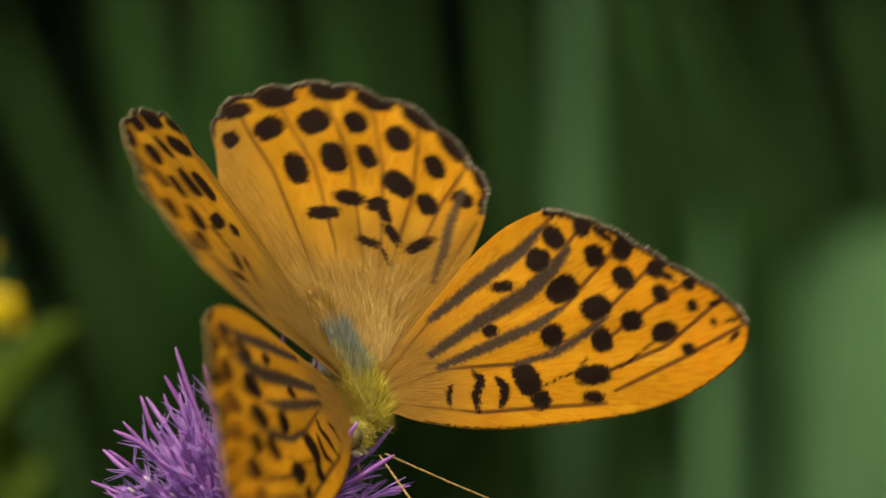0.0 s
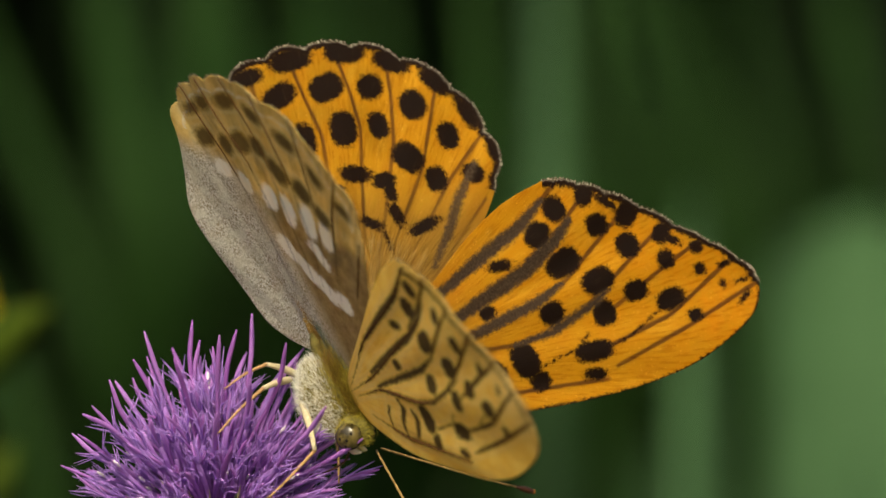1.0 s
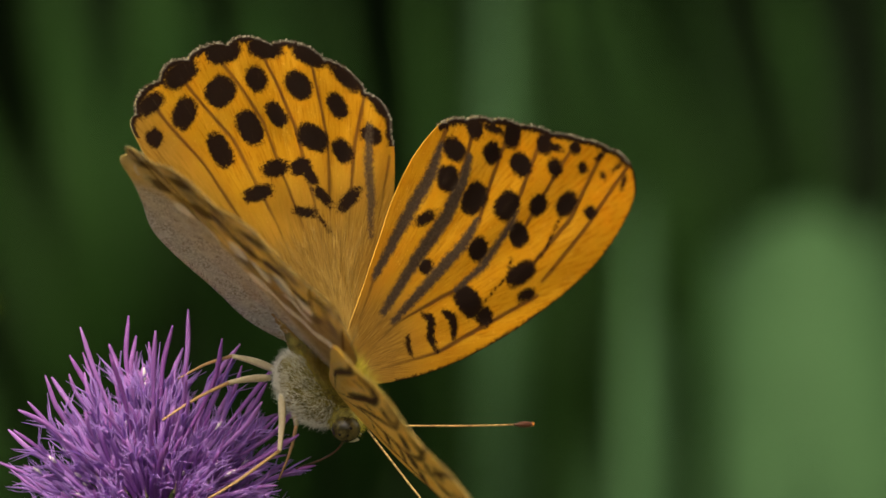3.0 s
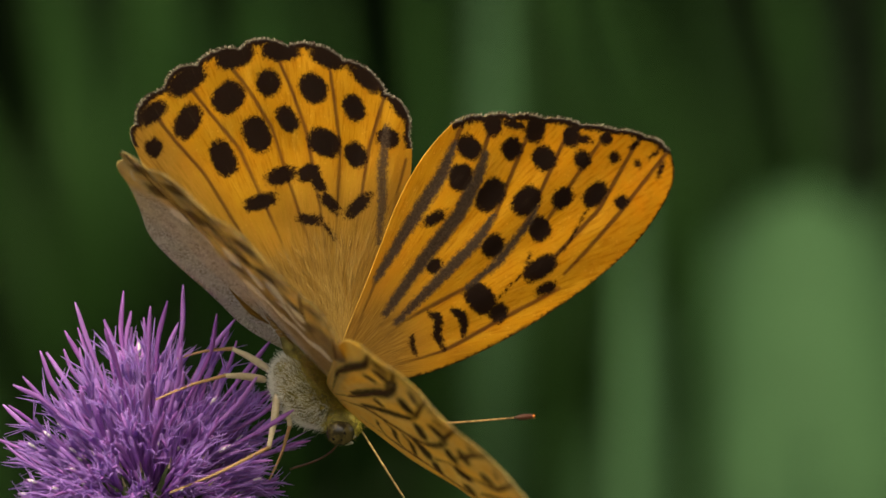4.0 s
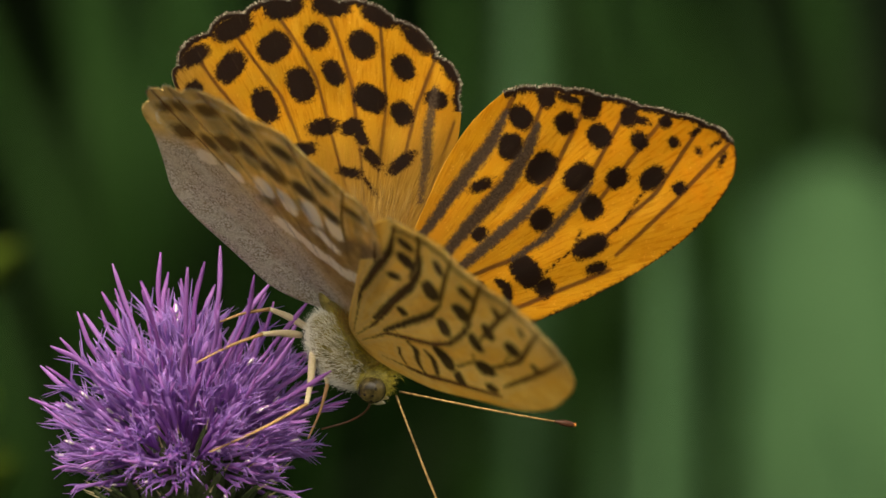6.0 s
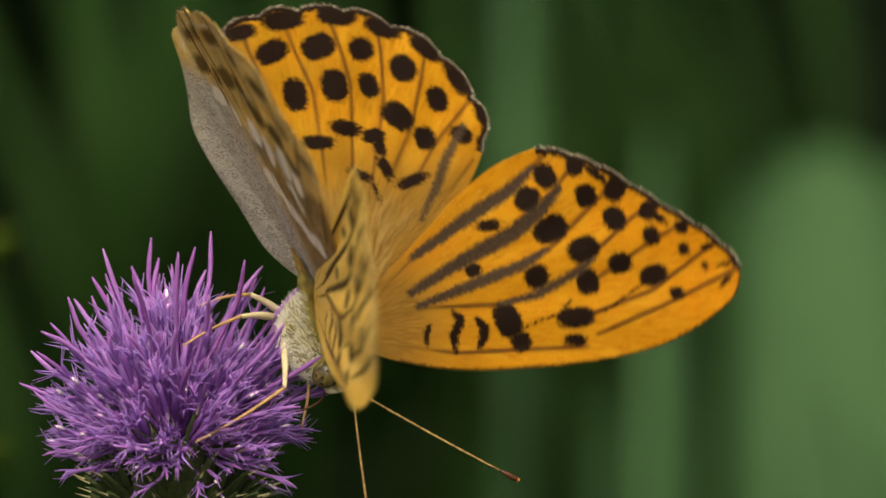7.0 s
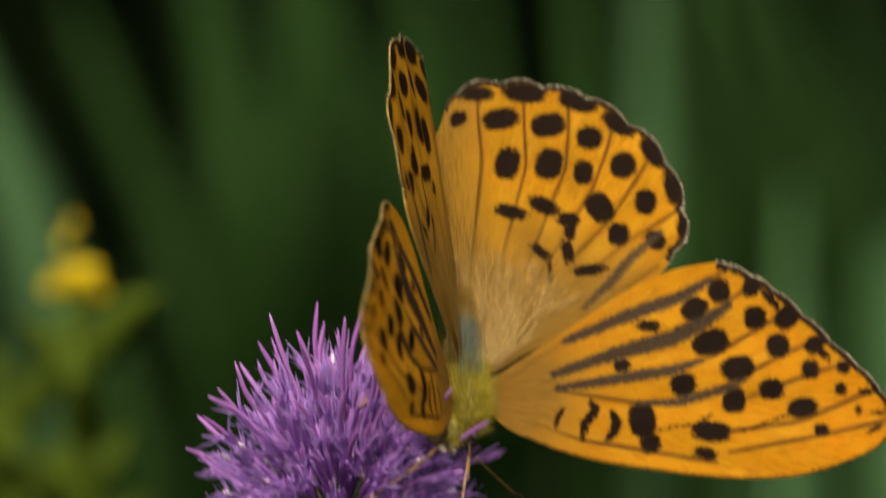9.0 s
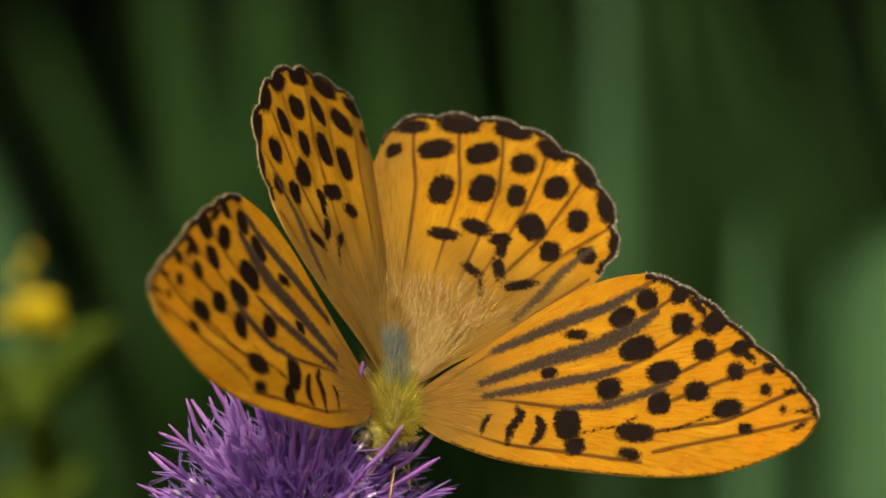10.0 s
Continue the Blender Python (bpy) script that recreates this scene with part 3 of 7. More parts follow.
def make_wing(name, fore, mirrored, body, label):
    me, rimmed = wing_mesh(name, fore, mirrored)
    wing = part_of(name, me, [WING_UPPER, WING_UNDER], body, label)
    # fine scales that stand out along the margin
    rng, bm = random.Random(name + str(mirrored)), bmesh.new()
    for x, y, z, ox, oy in rimmed:
        for _ in range(5):
            root = Vector((x, y, z)) + Vector((-oy, ox, 0)) * rng.uniform(-3, 3) * U - Vector((ox, oy, 0)) * 3 * U
            d = (Vector((ox, oy, rng.gauss(0, 0.25))) + Vector((-oy, ox, 0)) * rng.gauss(0, 0.3)).normalized()
            w, ln = Vector((-oy, ox, 0)) * rng.uniform(0.5, 1.0) * U, rng.uniform(4, 7.5) * U
            a, b = bm.verts.new(root - w), bm.verts.new(root + w)
            c, e = bm.verts.new(root + d * ln + w * 0.6), bm.verts.new(root + d * ln - w * 0.6)
            bm.faces.new((a, b, c, e))
    tagged(part("fringe", bm, FRINGE, wing, "pale ragged fringe of fine scales", False), kind="stuff")
    s = -1 if mirrored else 1
    for line in (FORE_VEINS if fore else HIND_VEINS):
        def lift(x, y):
            rr = math.hypot(x, y)
            return 5.0 * math.sin(min(rr / 650, 1) * math.pi) + 3.4 * math.sin(math.atan2(y, x + 60) * (26 if fore else 22)) * float(step(np.array(rr), 80, 400))
        pts = [(s * q.x * U, q.y * U, (lift(q.x, q.y) - 1.3) * U) for q in curve_points([(x, y, 0) for x, y in line], 14)]
        pts = pts[3 if fore else 6:]
        bm = bmesh.new()
        tube(bm, pts, [1.8 * U * (0.3 + 0.7 * math.sin(math.pi * (0.08 + 0.8 * k / len(pts)))) for k in range(len(pts))], 5)
        part("vein", bm, VEIN, wing)
    return wing

# ---- the butterfly ----
def make_butterfly():
    rng = random.Random(4)
    fly = new("butterfly")
    tagged(fly, "orange fritillary butterfly with black spots feeding on the thistle", "butterfly")
    # thorax, abdomen, head (x to the left wings, y to the tail, z up from the back)
    bm = bmesh.new()
    blob(bm, (0, 0.2 * MM, -1.65 * MM), (2.3 * MM, 4.2 * MM, 3.55 * MM), segments=28, rings=20, wobble=0.08)
    blob(bm, (0.5 * MM, 4.4 * MM, 0.1 * MM), (1.45 * MM, 2.8 * MM, 1.6 * MM), segments=24, rings=16, wobble=0.08)
    blob(bm, (0.1 * MM, -0.1 * MM, 0.9 * MM), (1.9 * MM, 3.9 * MM, 1.8 * MM), segments=28, rings=20, wobble=0.08)
    blob(bm, (0.1 * MM, 3.9 * MM, 1.0 * MM), (1.3 * MM, 2.4 * MM, 1.35 * MM), segments=24, rings=16, wobble=0.08)
    part("thorax", bm, SKIN, fly, "thorax with greenish golden hair")
    bm = bmesh.new()
    prof = [(2.6, 1.1), (4, 1.3), (6, 1.3), (8, 1.1), (9.5, 0.8), (10.5, 0.5), (11, 0.2)]
    dense = curve_points([(y, r, 0) for y, r in prof], 60)
    tube(bm, [(0.7 * MM, q.x * MM, (0.3 - 0.006 * (q.x - 3) ** 2) * MM) for q in dense], [max(0.1, q.y - 0.10 * (math.sin(q.x * 3.6) ** 8)) * MM for q in dense], 20)
    part("abdomen", bm, HAIR_TAN, fly, "banded hairy abdomen")
    bm = bmesh.new()
    blob(bm, (0, -4.6 * MM, -2.5 * MM), (1.6 * MM, 1.55 * MM, 1.55 * MM), wobble=0.06)
    head = part("head", bm, SKIN, fly, "hairy head with olive eyes")
    for s in (-1, 1):
        bm = bmesh.new()
        blob(bm, (s * 1.25 * MM, -4.9 * MM, -2.55 * MM), (1.05 * MM, 1.3 * MM, 1.4 * MM), segments=28, rings=20)
        part("eye", bm, EYE, head, "glossy olive compound eye")
        bm = bmesh.new()
        for dx, dy, dz in ((0.98, -0.25, 0.25), (1.0, 0.15, -0.35), (0.86, -0.65, -0.25), (0.80, 0.1, 0.85)):
            blob(bm, (s * (1.2 + dx) * MM, (-4.9 + dy) * MM, (-2.55 + dz) * MM), (0.12 * MM, 0.17 * MM, 0.17 * MM), segments=10, rings=6)
        part("eye_fleck", bm, PUPIL, head)
        bm = bmesh.new()
        path = curve_points([(s * 0.45 * MM, -5.3 * MM, -3.4 * MM), (s * 0.55 * MM, -6.2 * MM, -3.3 * MM), (s * 0.5 * MM, -6.8 * MM, -2.6 * MM)], 10)
        tube(bm, path, [0.34 * MM, 0.4 * MM, 0.42 * MM, 0.42 * MM, 0.4 * MM, 0.36 * MM, 0.3 * MM, 0.24 * MM, 0.16 * MM, 0.05 * MM], 10)
        part("palp", bm, LEG_PALE, head, "pale hairy palp")
    bm = bmesh.new()
    tube(bm, curve_points([(0, -5.6 * MM, -3.6 * MM), (0, -6.7 * MM, -5.0 * MM), (-0.5 * MM, -6.8 * MM, -7.0 * MM), (-1.5 * MM, -6.0 * MM, -9.5 * MM)], 18), 0.11 * MM, 6)
    part("proboscis", bm, CLUB, head, "thin dark proboscis reaching into the flower")

    # hair
    def on_thorax(up, lo, hi):
        def place(r):
            while True:
                v = Vector((r.gauss(0, 1), r.gauss(0, 1), r.gauss(0, 1))).normalized()
                if lo <= v.z * up <= hi:
                    return Vector((v.x * 2.25 * MM, (0.2 + v.y * 4.1) * MM, (-1.65 + v.z * 3.5) * MM)), v
        return place

    def on_back(r):
        while True:
            v = Vector((r.gauss(0, 1), r.gauss(0, 1), r.gauss(0, 1))).normalized()
            if v.z > -0.1:
                return Vector((0.1 + v.x * 1.85, -0.1 + v.y * 3.85, 0.9 + v.z * 1.75)) * MM, v

    def on_collar(r):
        a = r.uniform(0, math.pi)
        v = Vector((math.cos(a), -0.4, math.sin(a)))
        return Vector((0.1 + v.x * 1.2, -3.3 + r.gauss(0, 0.25), 0.3 + v.z * 1.1)) * MM, v.normalized()

    def on_abdomen(up):
        def place(r):
            a, y = r.uniform(0, math.pi), r.uniform(3, 10.4)
            k = np.interp(y, [q[0] for q in prof], [q[1] for q in prof])
            v = Vector((math.cos(a), 0, up * math.sin(a)))
            return Vector((0.7 + v.x * k, y, 0.3 - 0.006 * (y - 3) ** 2 + v.z * k)) * MM, v
        return place

    def on_waist(r):
        x, y = r.uniform(-1.3, 0.9), r.uniform(0.6, 6.2)
        z1 = 0.9 + 1.75 * math.sqrt(max(0.0, 1 - ((x - 0.1) / 1.85) ** 2 - ((y + 0.1) / 3.85) ** 2))
        z2 = 1.0 + 1.35 * math.sqrt(max(0.0, 1 - ((x - 0.1) / 1.3) ** 2 - ((y - 3.9) / 2.4) ** 2))
        return Vector((x, y, max(z1, z2) + 0.05)) * MM, Vector((x * 0.3, 0.25, 1)).normalized()

    def on_head(r):
        v = Vector((r.gauss(0, 1), r.gauss(0, 1), r.gauss(0, 1))).normalized()
        return Vector((v.x * 1.25 * MM, (-4.6 + v.y * 1.5) * MM, (-2.5 + v.z * 1.5) * MM)), v

    def hair(name, place, count, length, width, lean, m, label):
        ob = part(name, fur_patch(rng, place, count, length * MM, width * MM, Vector(lean)), m, fly, label, False)
        tagged(ob, kind="stuff")

    hair("back_hair", on_back, 3400, 1.5, 0.020, (0, 0.9, 0.1), HAIR_GOLD, "golden green hair of the back")
    hair("breast_hair", on_thorax(-1, -0.45, 1), 7000, 0.8, 0.022, (0, 0.9, -0.1), HAIR_GREY, "grey white hair of the breast")
    hair("shoulder_hair", on_thorax(1, 0.3, 1), 1400, 1.5, 0.020, (0, 1.0, 0.1), HAIR_GOLD, "golden green hair of the shoulders")
    hair("collar_hair", on_collar, 500, 0.9, 0.022, (0, -0.2, 0.1), HAIR_TAN, "rusty hair of the collar")
    hair("rump_hair", on_abdomen(1), 2200, 1.5, 0.018, (0, 1.3, 0.05), HAIR_TAN, "tan hair of the abdomen")
    hair("waist_hair", on_waist, 1500, 1.9, 0.018, (0, 1.7, 0.0), HAIR_BLUE, "bluish grey hair behind the thorax")
    hair("belly_hair", on_abdomen(-1), 300, 0.25, 0.022, (0, 1.5, 0), HAIR_GREY, "pale hair of the belly")
    hair("head_hair", on_head, 1300, 0.7, 0.02, (0, -0.2, 0.2), HAIR_GOLD, "golden hair of the head")

    # hair at the wing roots
    def on_root(s):
        def place(r):
            a = r.uniform(-0.2, 1.5)
            d = Vector((s * math.cos(a), math.sin(a), 0.75))
            return Vector((s * 1.6 * MM, r.uniform(-2.5, 3.5) * MM, r.uniform(0.2, 1.2) * MM)), d.normalized()
        return place

    for s in (1, -1):
        hair("wing_root_hair", on_root(s), 420, 3.0, 0.016, (0, 0.3, 0), HAIR_TAN, "long tan hair at the wing roots")

    # the body lies midway between the wing roots
    for ob in fly.children:
        ob.location.x = -0.7 * MM
        if ob.name.startswith("head"):
            ob.location = Vector((-2.25, 1.04, 2.26)) * MM
    wings = {
        "fl": make_wing("forewing", True, False, fly, "orange forewing with black spots and dark streaks"),
        "hl": make_wing("hindwing", False, False, fly, "orange hindwing with two rows of black spots"),
        "fr": make_wing("forewing", True, True, fly, "orange forewing with a pale spotted underside"),
        "hr": make_wing("hindwing", False, True, fly, "hindwing with a grey and silver washed underside"),
    }

    for key, s in (("hl", 1), ("hr", -1)):
        bm = bmesh.new()
        for _ in range(900):
            a = rng.uniform(0.75, 1.95)
            r0 = rng.uniform(10, 215)
            d, n = Vector((math.cos(a), math.sin(a), 0)), Vector((-math.sin(a), math.cos(a), 0))
            p = d * r0 + n * rng.uniform(-14, 14)
            ln = rng.uniform(30, 75) * (1 - 0.4 * r0 / 215)
            lift = 7.0 + 5.0 * math.sin(min(r0 / 650, 1) * math.pi)
            q = [p + Vector((0, 0, lift)), p + d * ln * 0.5 + n * rng.gauss(0, 2) + Vector((0, 0, lift + 4)), p + d * ln + n * rng.gauss(0, 5) + Vector((0, 0, lift + 2))]
            w = n * rng.uniform(0.22, 0.45)
            v = [bm.verts.new(Vector((s * c.x, c.y, c.z)) * U) for c in (q[0] - w, q[0] + w, q[1] + w, q[1] - w, q[2])]
            bm.faces.new((v[0], v[1], v[2], v[3]))
            bm.faces.new((v[3], v[2], v[4]))
        tagged(part("wing_hair", bm, HAIR_TAN, wings[key], "long tan hair on the inner hindwing", False), kind="stuff")

    # antennae: a banded shaft along +y of the part, with a dark club
    feelers = []
    for _ in range(2):
        bm = bmesh.new()
        path = [(0.25 * math.sin(k / 23 * 2.2) * MM, 15.8 * k / 23 * MM, 0) for k in range(24)]
        tube(bm, path, [0.105 * MM - 0.0009 * k * MM for k in range(24)], 8)
        f = part("antenna", bm, FEELER, fly, "thin brown antenna with a dark club")
        bm = bmesh.new()
        end = Vector(path[-1])
        tube(bm, [end + Vector((0, (q - 0.3) * MM, 0)) for q in (0, 0.35, 0.7, 1.2, 1.7, 2.0)], [0.09 * MM, 0.16 * MM, 0.26 * MM, 0.31 * MM, 0.28 * MM, 0.22 * MM], 10)
        part("club", bm, CLUB, f, "dark antenna club")
        bm = bmesh.new()
        blob(bm, end + Vector((0, 1.72 * MM, 0)), (0.225 * MM, 0.22 * MM, 0.225 * MM), segments=12, rings=8)
        part("club_tip", bm, CLUB_TIP, f, "orange tip of the club")
        feelers.append(f)

    # legs: hip at the part's origin, foot on its +y axis; the knee bends towards +z
    legs = []
    for length, knee, high in LEG_SHAPES:
        bm = bmesh.new()
        k = Vector((0, knee * length, high)) * MM
        tube(bm, curve_points([(0, 0, 0), k * 0.5 + Vector((0, 0, 0.15 * MM)), k], 9), [0.30 * MM, 0.36 * MM, 0.38 * MM, 0.37 * MM, 0.34 * MM, 0.31 * MM, 0.27 * MM, 0.24 * MM, 0.22 * MM], 10)
        leg = part("leg", bm, LEG_PALE, fly, "pale thigh and thin brown shin")
        bm = bmesh.new()
        foot = Vector((0, length * MM, 0))
        shin = curve_points([k, k.lerp(foot, 0.5) + Vector((0, 0, 0.25 * MM)), foot], 14)
        tube(bm, shin, [(0.19 - 0.008 * q) * MM for q in range(14)], 8)
        for q in range(2, 13, 2):
            d = Vector((rng.uniform(-1, 1), 0.6, rng.uniform(-0.4, 1))).normalized()
            tube(bm, [shin[q], shin[q] + d * 0.5 * MM], [0.03 * MM, 0.006 * MM], 4)
        part("shin", bm, LEG_BROWN, leg, "thin brown spiny shin and foot")
        legs.append(leg)
    return fly, wings, feelers, legs


# length to the foot, share at which the knee lies, height of the knee, in mm
LEG_SHAPES = [(12.3, 0.38, 1.2), (16.0, 0.36, 3.6), (9.4, 0.42, 1.6), (9.1, 0.42, 1.6)]
butterfly, WINGS, FEELERS, LEGS = make_butterfly()

# ---- ground and the plants behind ----
GROUND_Z = -0.62


def make_ground():
    bm = bmesh.new()
    n = 60
    grid = [[None] * (n + 1) for _ in range(n + 1)]
    for i in range(n + 1):
        for j in range(n + 1):
            x, y = (i / n - 0.5) * 2, (j / n - 0.5) * 2
            x, y = 400 * x * abs(x) ** 2, 400 * y * abs(y) ** 2
            flat = 0.0 if math.hypot(x, y) < 0.15 else 1.0
            grid[i][j] = bm.verts.new((x, y, GROUND_Z + flat * 0.04 * noise.noise(Vector((x, y, 0)) * 1.7)))
    for i in range(n):
        for j in range(n):
            bm.faces.new((grid[i][j], grid[i + 1][j], grid[i + 1][j + 1], grid[i][j + 1]))
    tagged(part("ground", bm, SOIL), "dark overgrown meadow soil", "ground", kind="structure")


def blade(bm, foot, tip, width, bend, rng, slot=0):
    """A long leaf with a fold along its middle; it bends over towards its tip."""
    foot, tip = Vector(foot), Vector(tip)
    mid = foot.lerp(tip, 0.55) + Vector(bend)
    pts = curve_points([foot, mid, tip], 12)
    d = (tip - foot).normalized()
    across = d.cross(Vector((rng.uniform(-0.5, 0.5), 1, rng.uniform(-0.2, 0.2)))).normalized()
    fold = across.cross(d)
    rows = []
    for k, p in enumerate(pts):
        s = k / 11
        w = width * (0.45 + 0.55 * math.sin(math.pi * min(1.0, 0.25 + 0.6 * s))) * (1 - s ** 4) + 0.0004
        rows.append([bm.verts.new(p - across * w + fold * w * 0.25), bm.verts.new(p), bm.verts.new(p + across * w + fold * w * 0.25), bm.verts.new(p - fold * 0.0006)])
    for a, b in zip(rows, rows[1:]):
        for i, j in ((0, 1), (1, 2), (2, 3), (3, 0)):
            f = bm.faces.new((a[i], a[j], b[j], b[i]))
            f.material_index = slot
            f.smooth = True


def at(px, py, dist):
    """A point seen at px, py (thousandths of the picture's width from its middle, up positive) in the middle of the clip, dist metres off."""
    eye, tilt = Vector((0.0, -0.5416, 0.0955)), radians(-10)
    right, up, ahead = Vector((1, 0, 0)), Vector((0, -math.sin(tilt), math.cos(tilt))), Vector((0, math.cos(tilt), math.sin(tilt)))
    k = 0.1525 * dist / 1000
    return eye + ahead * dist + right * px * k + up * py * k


def make_plants():
    rng = random.Random(21)
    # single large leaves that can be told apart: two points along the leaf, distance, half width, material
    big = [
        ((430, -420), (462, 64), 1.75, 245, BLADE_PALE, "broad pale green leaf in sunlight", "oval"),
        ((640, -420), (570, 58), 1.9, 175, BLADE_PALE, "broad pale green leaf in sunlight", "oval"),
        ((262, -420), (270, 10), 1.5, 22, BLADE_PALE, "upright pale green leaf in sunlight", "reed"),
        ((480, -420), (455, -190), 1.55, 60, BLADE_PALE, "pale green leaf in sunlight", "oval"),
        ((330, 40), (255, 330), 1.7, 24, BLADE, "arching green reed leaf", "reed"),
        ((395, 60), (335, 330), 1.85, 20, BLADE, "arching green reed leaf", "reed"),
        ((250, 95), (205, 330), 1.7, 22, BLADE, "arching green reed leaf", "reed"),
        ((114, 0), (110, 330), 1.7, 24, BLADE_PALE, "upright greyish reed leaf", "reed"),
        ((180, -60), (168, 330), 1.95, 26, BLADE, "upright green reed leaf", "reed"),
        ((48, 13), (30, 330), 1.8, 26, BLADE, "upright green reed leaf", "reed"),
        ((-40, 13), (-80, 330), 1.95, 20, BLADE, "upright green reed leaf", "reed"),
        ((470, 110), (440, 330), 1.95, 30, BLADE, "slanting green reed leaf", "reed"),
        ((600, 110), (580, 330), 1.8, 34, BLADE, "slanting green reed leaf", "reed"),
        # this reed leaf takes the tone that has shade in its colour
        ((520, 90), (505, 330), 1.9, 20, BLADE_SHADED, "slanting green reed leaf", "reed"),
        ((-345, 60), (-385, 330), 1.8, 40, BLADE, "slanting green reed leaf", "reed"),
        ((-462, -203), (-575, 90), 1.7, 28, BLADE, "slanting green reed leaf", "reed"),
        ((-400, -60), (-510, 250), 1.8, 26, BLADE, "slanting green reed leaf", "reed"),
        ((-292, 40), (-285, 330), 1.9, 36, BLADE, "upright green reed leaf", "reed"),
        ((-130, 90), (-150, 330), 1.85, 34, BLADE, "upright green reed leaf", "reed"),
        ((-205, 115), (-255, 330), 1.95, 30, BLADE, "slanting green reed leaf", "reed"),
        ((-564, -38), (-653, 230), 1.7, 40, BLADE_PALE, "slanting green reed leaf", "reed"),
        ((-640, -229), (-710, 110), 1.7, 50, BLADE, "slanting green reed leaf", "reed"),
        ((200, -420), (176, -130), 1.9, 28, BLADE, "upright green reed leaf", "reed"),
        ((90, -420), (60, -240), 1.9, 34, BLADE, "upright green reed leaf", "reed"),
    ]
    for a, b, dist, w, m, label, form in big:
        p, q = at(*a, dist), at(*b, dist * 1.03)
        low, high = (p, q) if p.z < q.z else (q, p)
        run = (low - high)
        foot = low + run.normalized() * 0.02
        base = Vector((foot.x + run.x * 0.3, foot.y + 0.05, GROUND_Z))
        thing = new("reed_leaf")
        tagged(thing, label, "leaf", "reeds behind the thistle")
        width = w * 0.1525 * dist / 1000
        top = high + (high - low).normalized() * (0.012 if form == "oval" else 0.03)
        bm = bmesh.new()
        pts = curve_points([base, base.lerp(low, 0.6) + Vector((0, 0.01, 0.0)), low, high, top], 34)
        face = Vector((0.25 * rng.uniform(-1, 1), -1, 0.35))
        rows = []
        for k, c in enumerate(pts):
            s = k / 33
            d = (pts[min(k + 1, 33)] - pts[max(k - 1, 0)]).normalized()
            across = d.cross(face).normalized()
            fold = across.cross(d)
            if form == "oval":
                lam = max(0.0, min(1.0, ((c - base).length - 0.5 * (low - base).length) / ((top - base).length - 0.5 * (low - base).length)))
                ww = width * (0.02 + 0.98 * max(0.0, math.sin(math.pi * lam ** 1.25)) ** 0.62) * (1 + 0.08 * noise.noise(Vector((s * 9, w, 0))))
            else:
                ww = width * min(1.0, 0.25 + 1.5 * s) * (1 - max(0.0, s - 0.55) / 0.45 * 0.75) * (1 + 0.08 * noise.noise(Vector((s * 7, w, 0))))
            rows.append([bm.verts.new(c - across * ww + fold * ww * 0.2), bm.verts.new(c - fold * 0.0005), bm.verts.new(c + across * ww + fold * ww * 0.2), bm.verts.new(c + fold * 0.0012)])
        for r0, r1 in zip(rows, rows[1:]):
            for i, j in ((0, 1), (1, 2), (2, 3), (3, 0)):
                bm.faces.new((r0[i], r0[j], r1[j], r1[i]))
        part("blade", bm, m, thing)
        bm = bmesh.new()
        tube(bm, [c + Vector((0, -0.0008, 0)) for c in pts], [width * 0.07 * (1 - 0.8 * k / 33) for k in range(34)], 6)
        part("midrib", bm, m, thing)
    # the mass of reeds and leaves further back, its shade put into the colour
    bm = bmesh.new()
    for _ in range(2600):
        dist = rng.uniform(2.5, 4.0)
        x, y = rng.uniform(-0.55, 0.55) * dist, -0.54 + dist
        h = rng.uniform(0.4, 1.0)
        lean = rng.gauss(0.12, 0.2)
        blade(bm, (x, y, GROUND_Z), (x + lean * h, y + rng.uniform(-0.2, 0.2), GROUND_Z + h), rng.uniform(0.006, 0.022), (-lean * 0.15, 0, 0.05), rng)
    tagged(part("reed_bed", bm, BLADE_SHADED), "dense reeds and grass, coloured dark green for shade", "reeds", kind="stuff")
    bm = bmesh.new()
    for _ in range(420):
        dist = rng.uniform(1.3, 2.4)
        x, y = rng.uniform(-0.5, 0.5) * dist, -0.54 + dist
        h = rng.uniform(0.16, 0.33)
        lean = rng.gauss(0.1, 0.25)
        blade(bm, (x, y, GROUND_Z), (x + lean * h, y + rng.uniform(-0.1, 0.1), GROUND_Z + h), rng.uniform(0.004, 0.012), (-lean * 0.15, 0, 0.05), rng)
    # low grass in the same tone, shade included in the colour
    tagged(part("meadow_grass", bm, BLADE_SHADED), "meadow grass, coloured dark green for shade", "grass", kind="stuff")
    # the meadow goes on round about
    bm = bmesh.new()
    for _ in range(7000):
        a, dist = rng.uniform(0, 2 * math.pi), 0.5 + 5.5 * rng.random() ** 0.8
        x, y = math.sin(a) * dist, -0.54 - math.cos(a) * dist
        if y > 0.6 and abs(x) < 0.6 * (y + 0.54):
            continue
        h, lean = rng.uniform(0.14, 0.40), rng.gauss(0.08, 0.3)
        blade(bm, (x, y, GROUND_Z), (x + lean * h, y + rng.uniform(-0.1, 0.1), GROUND_Z + h), rng.uniform(0.004, 0.011), (-lean * 0.15, 0, 0.04), rng)
    tagged(part("meadow", bm, BLADE), "green meadow grass on dark soil", "grass", kind="stuff")
    # a bank of bushes, coloured dark as if in shade, that closes the view
    bm = bmesh.new()
    for _ in range(5200):
        a = rng.uniform(-0.75, 0.75)
        dist = rng.uniform(4.0, 5.6)
        c = Vector((math.sin(a) * dist, -0.54 + math.cos(a) * dist, GROUND_Z + rng.uniform(0, 2.1)))
        d = Vector((rng.gauss(0, 1), rng.gauss(0, 1), rng.gauss(0, 0.8))).normalized()
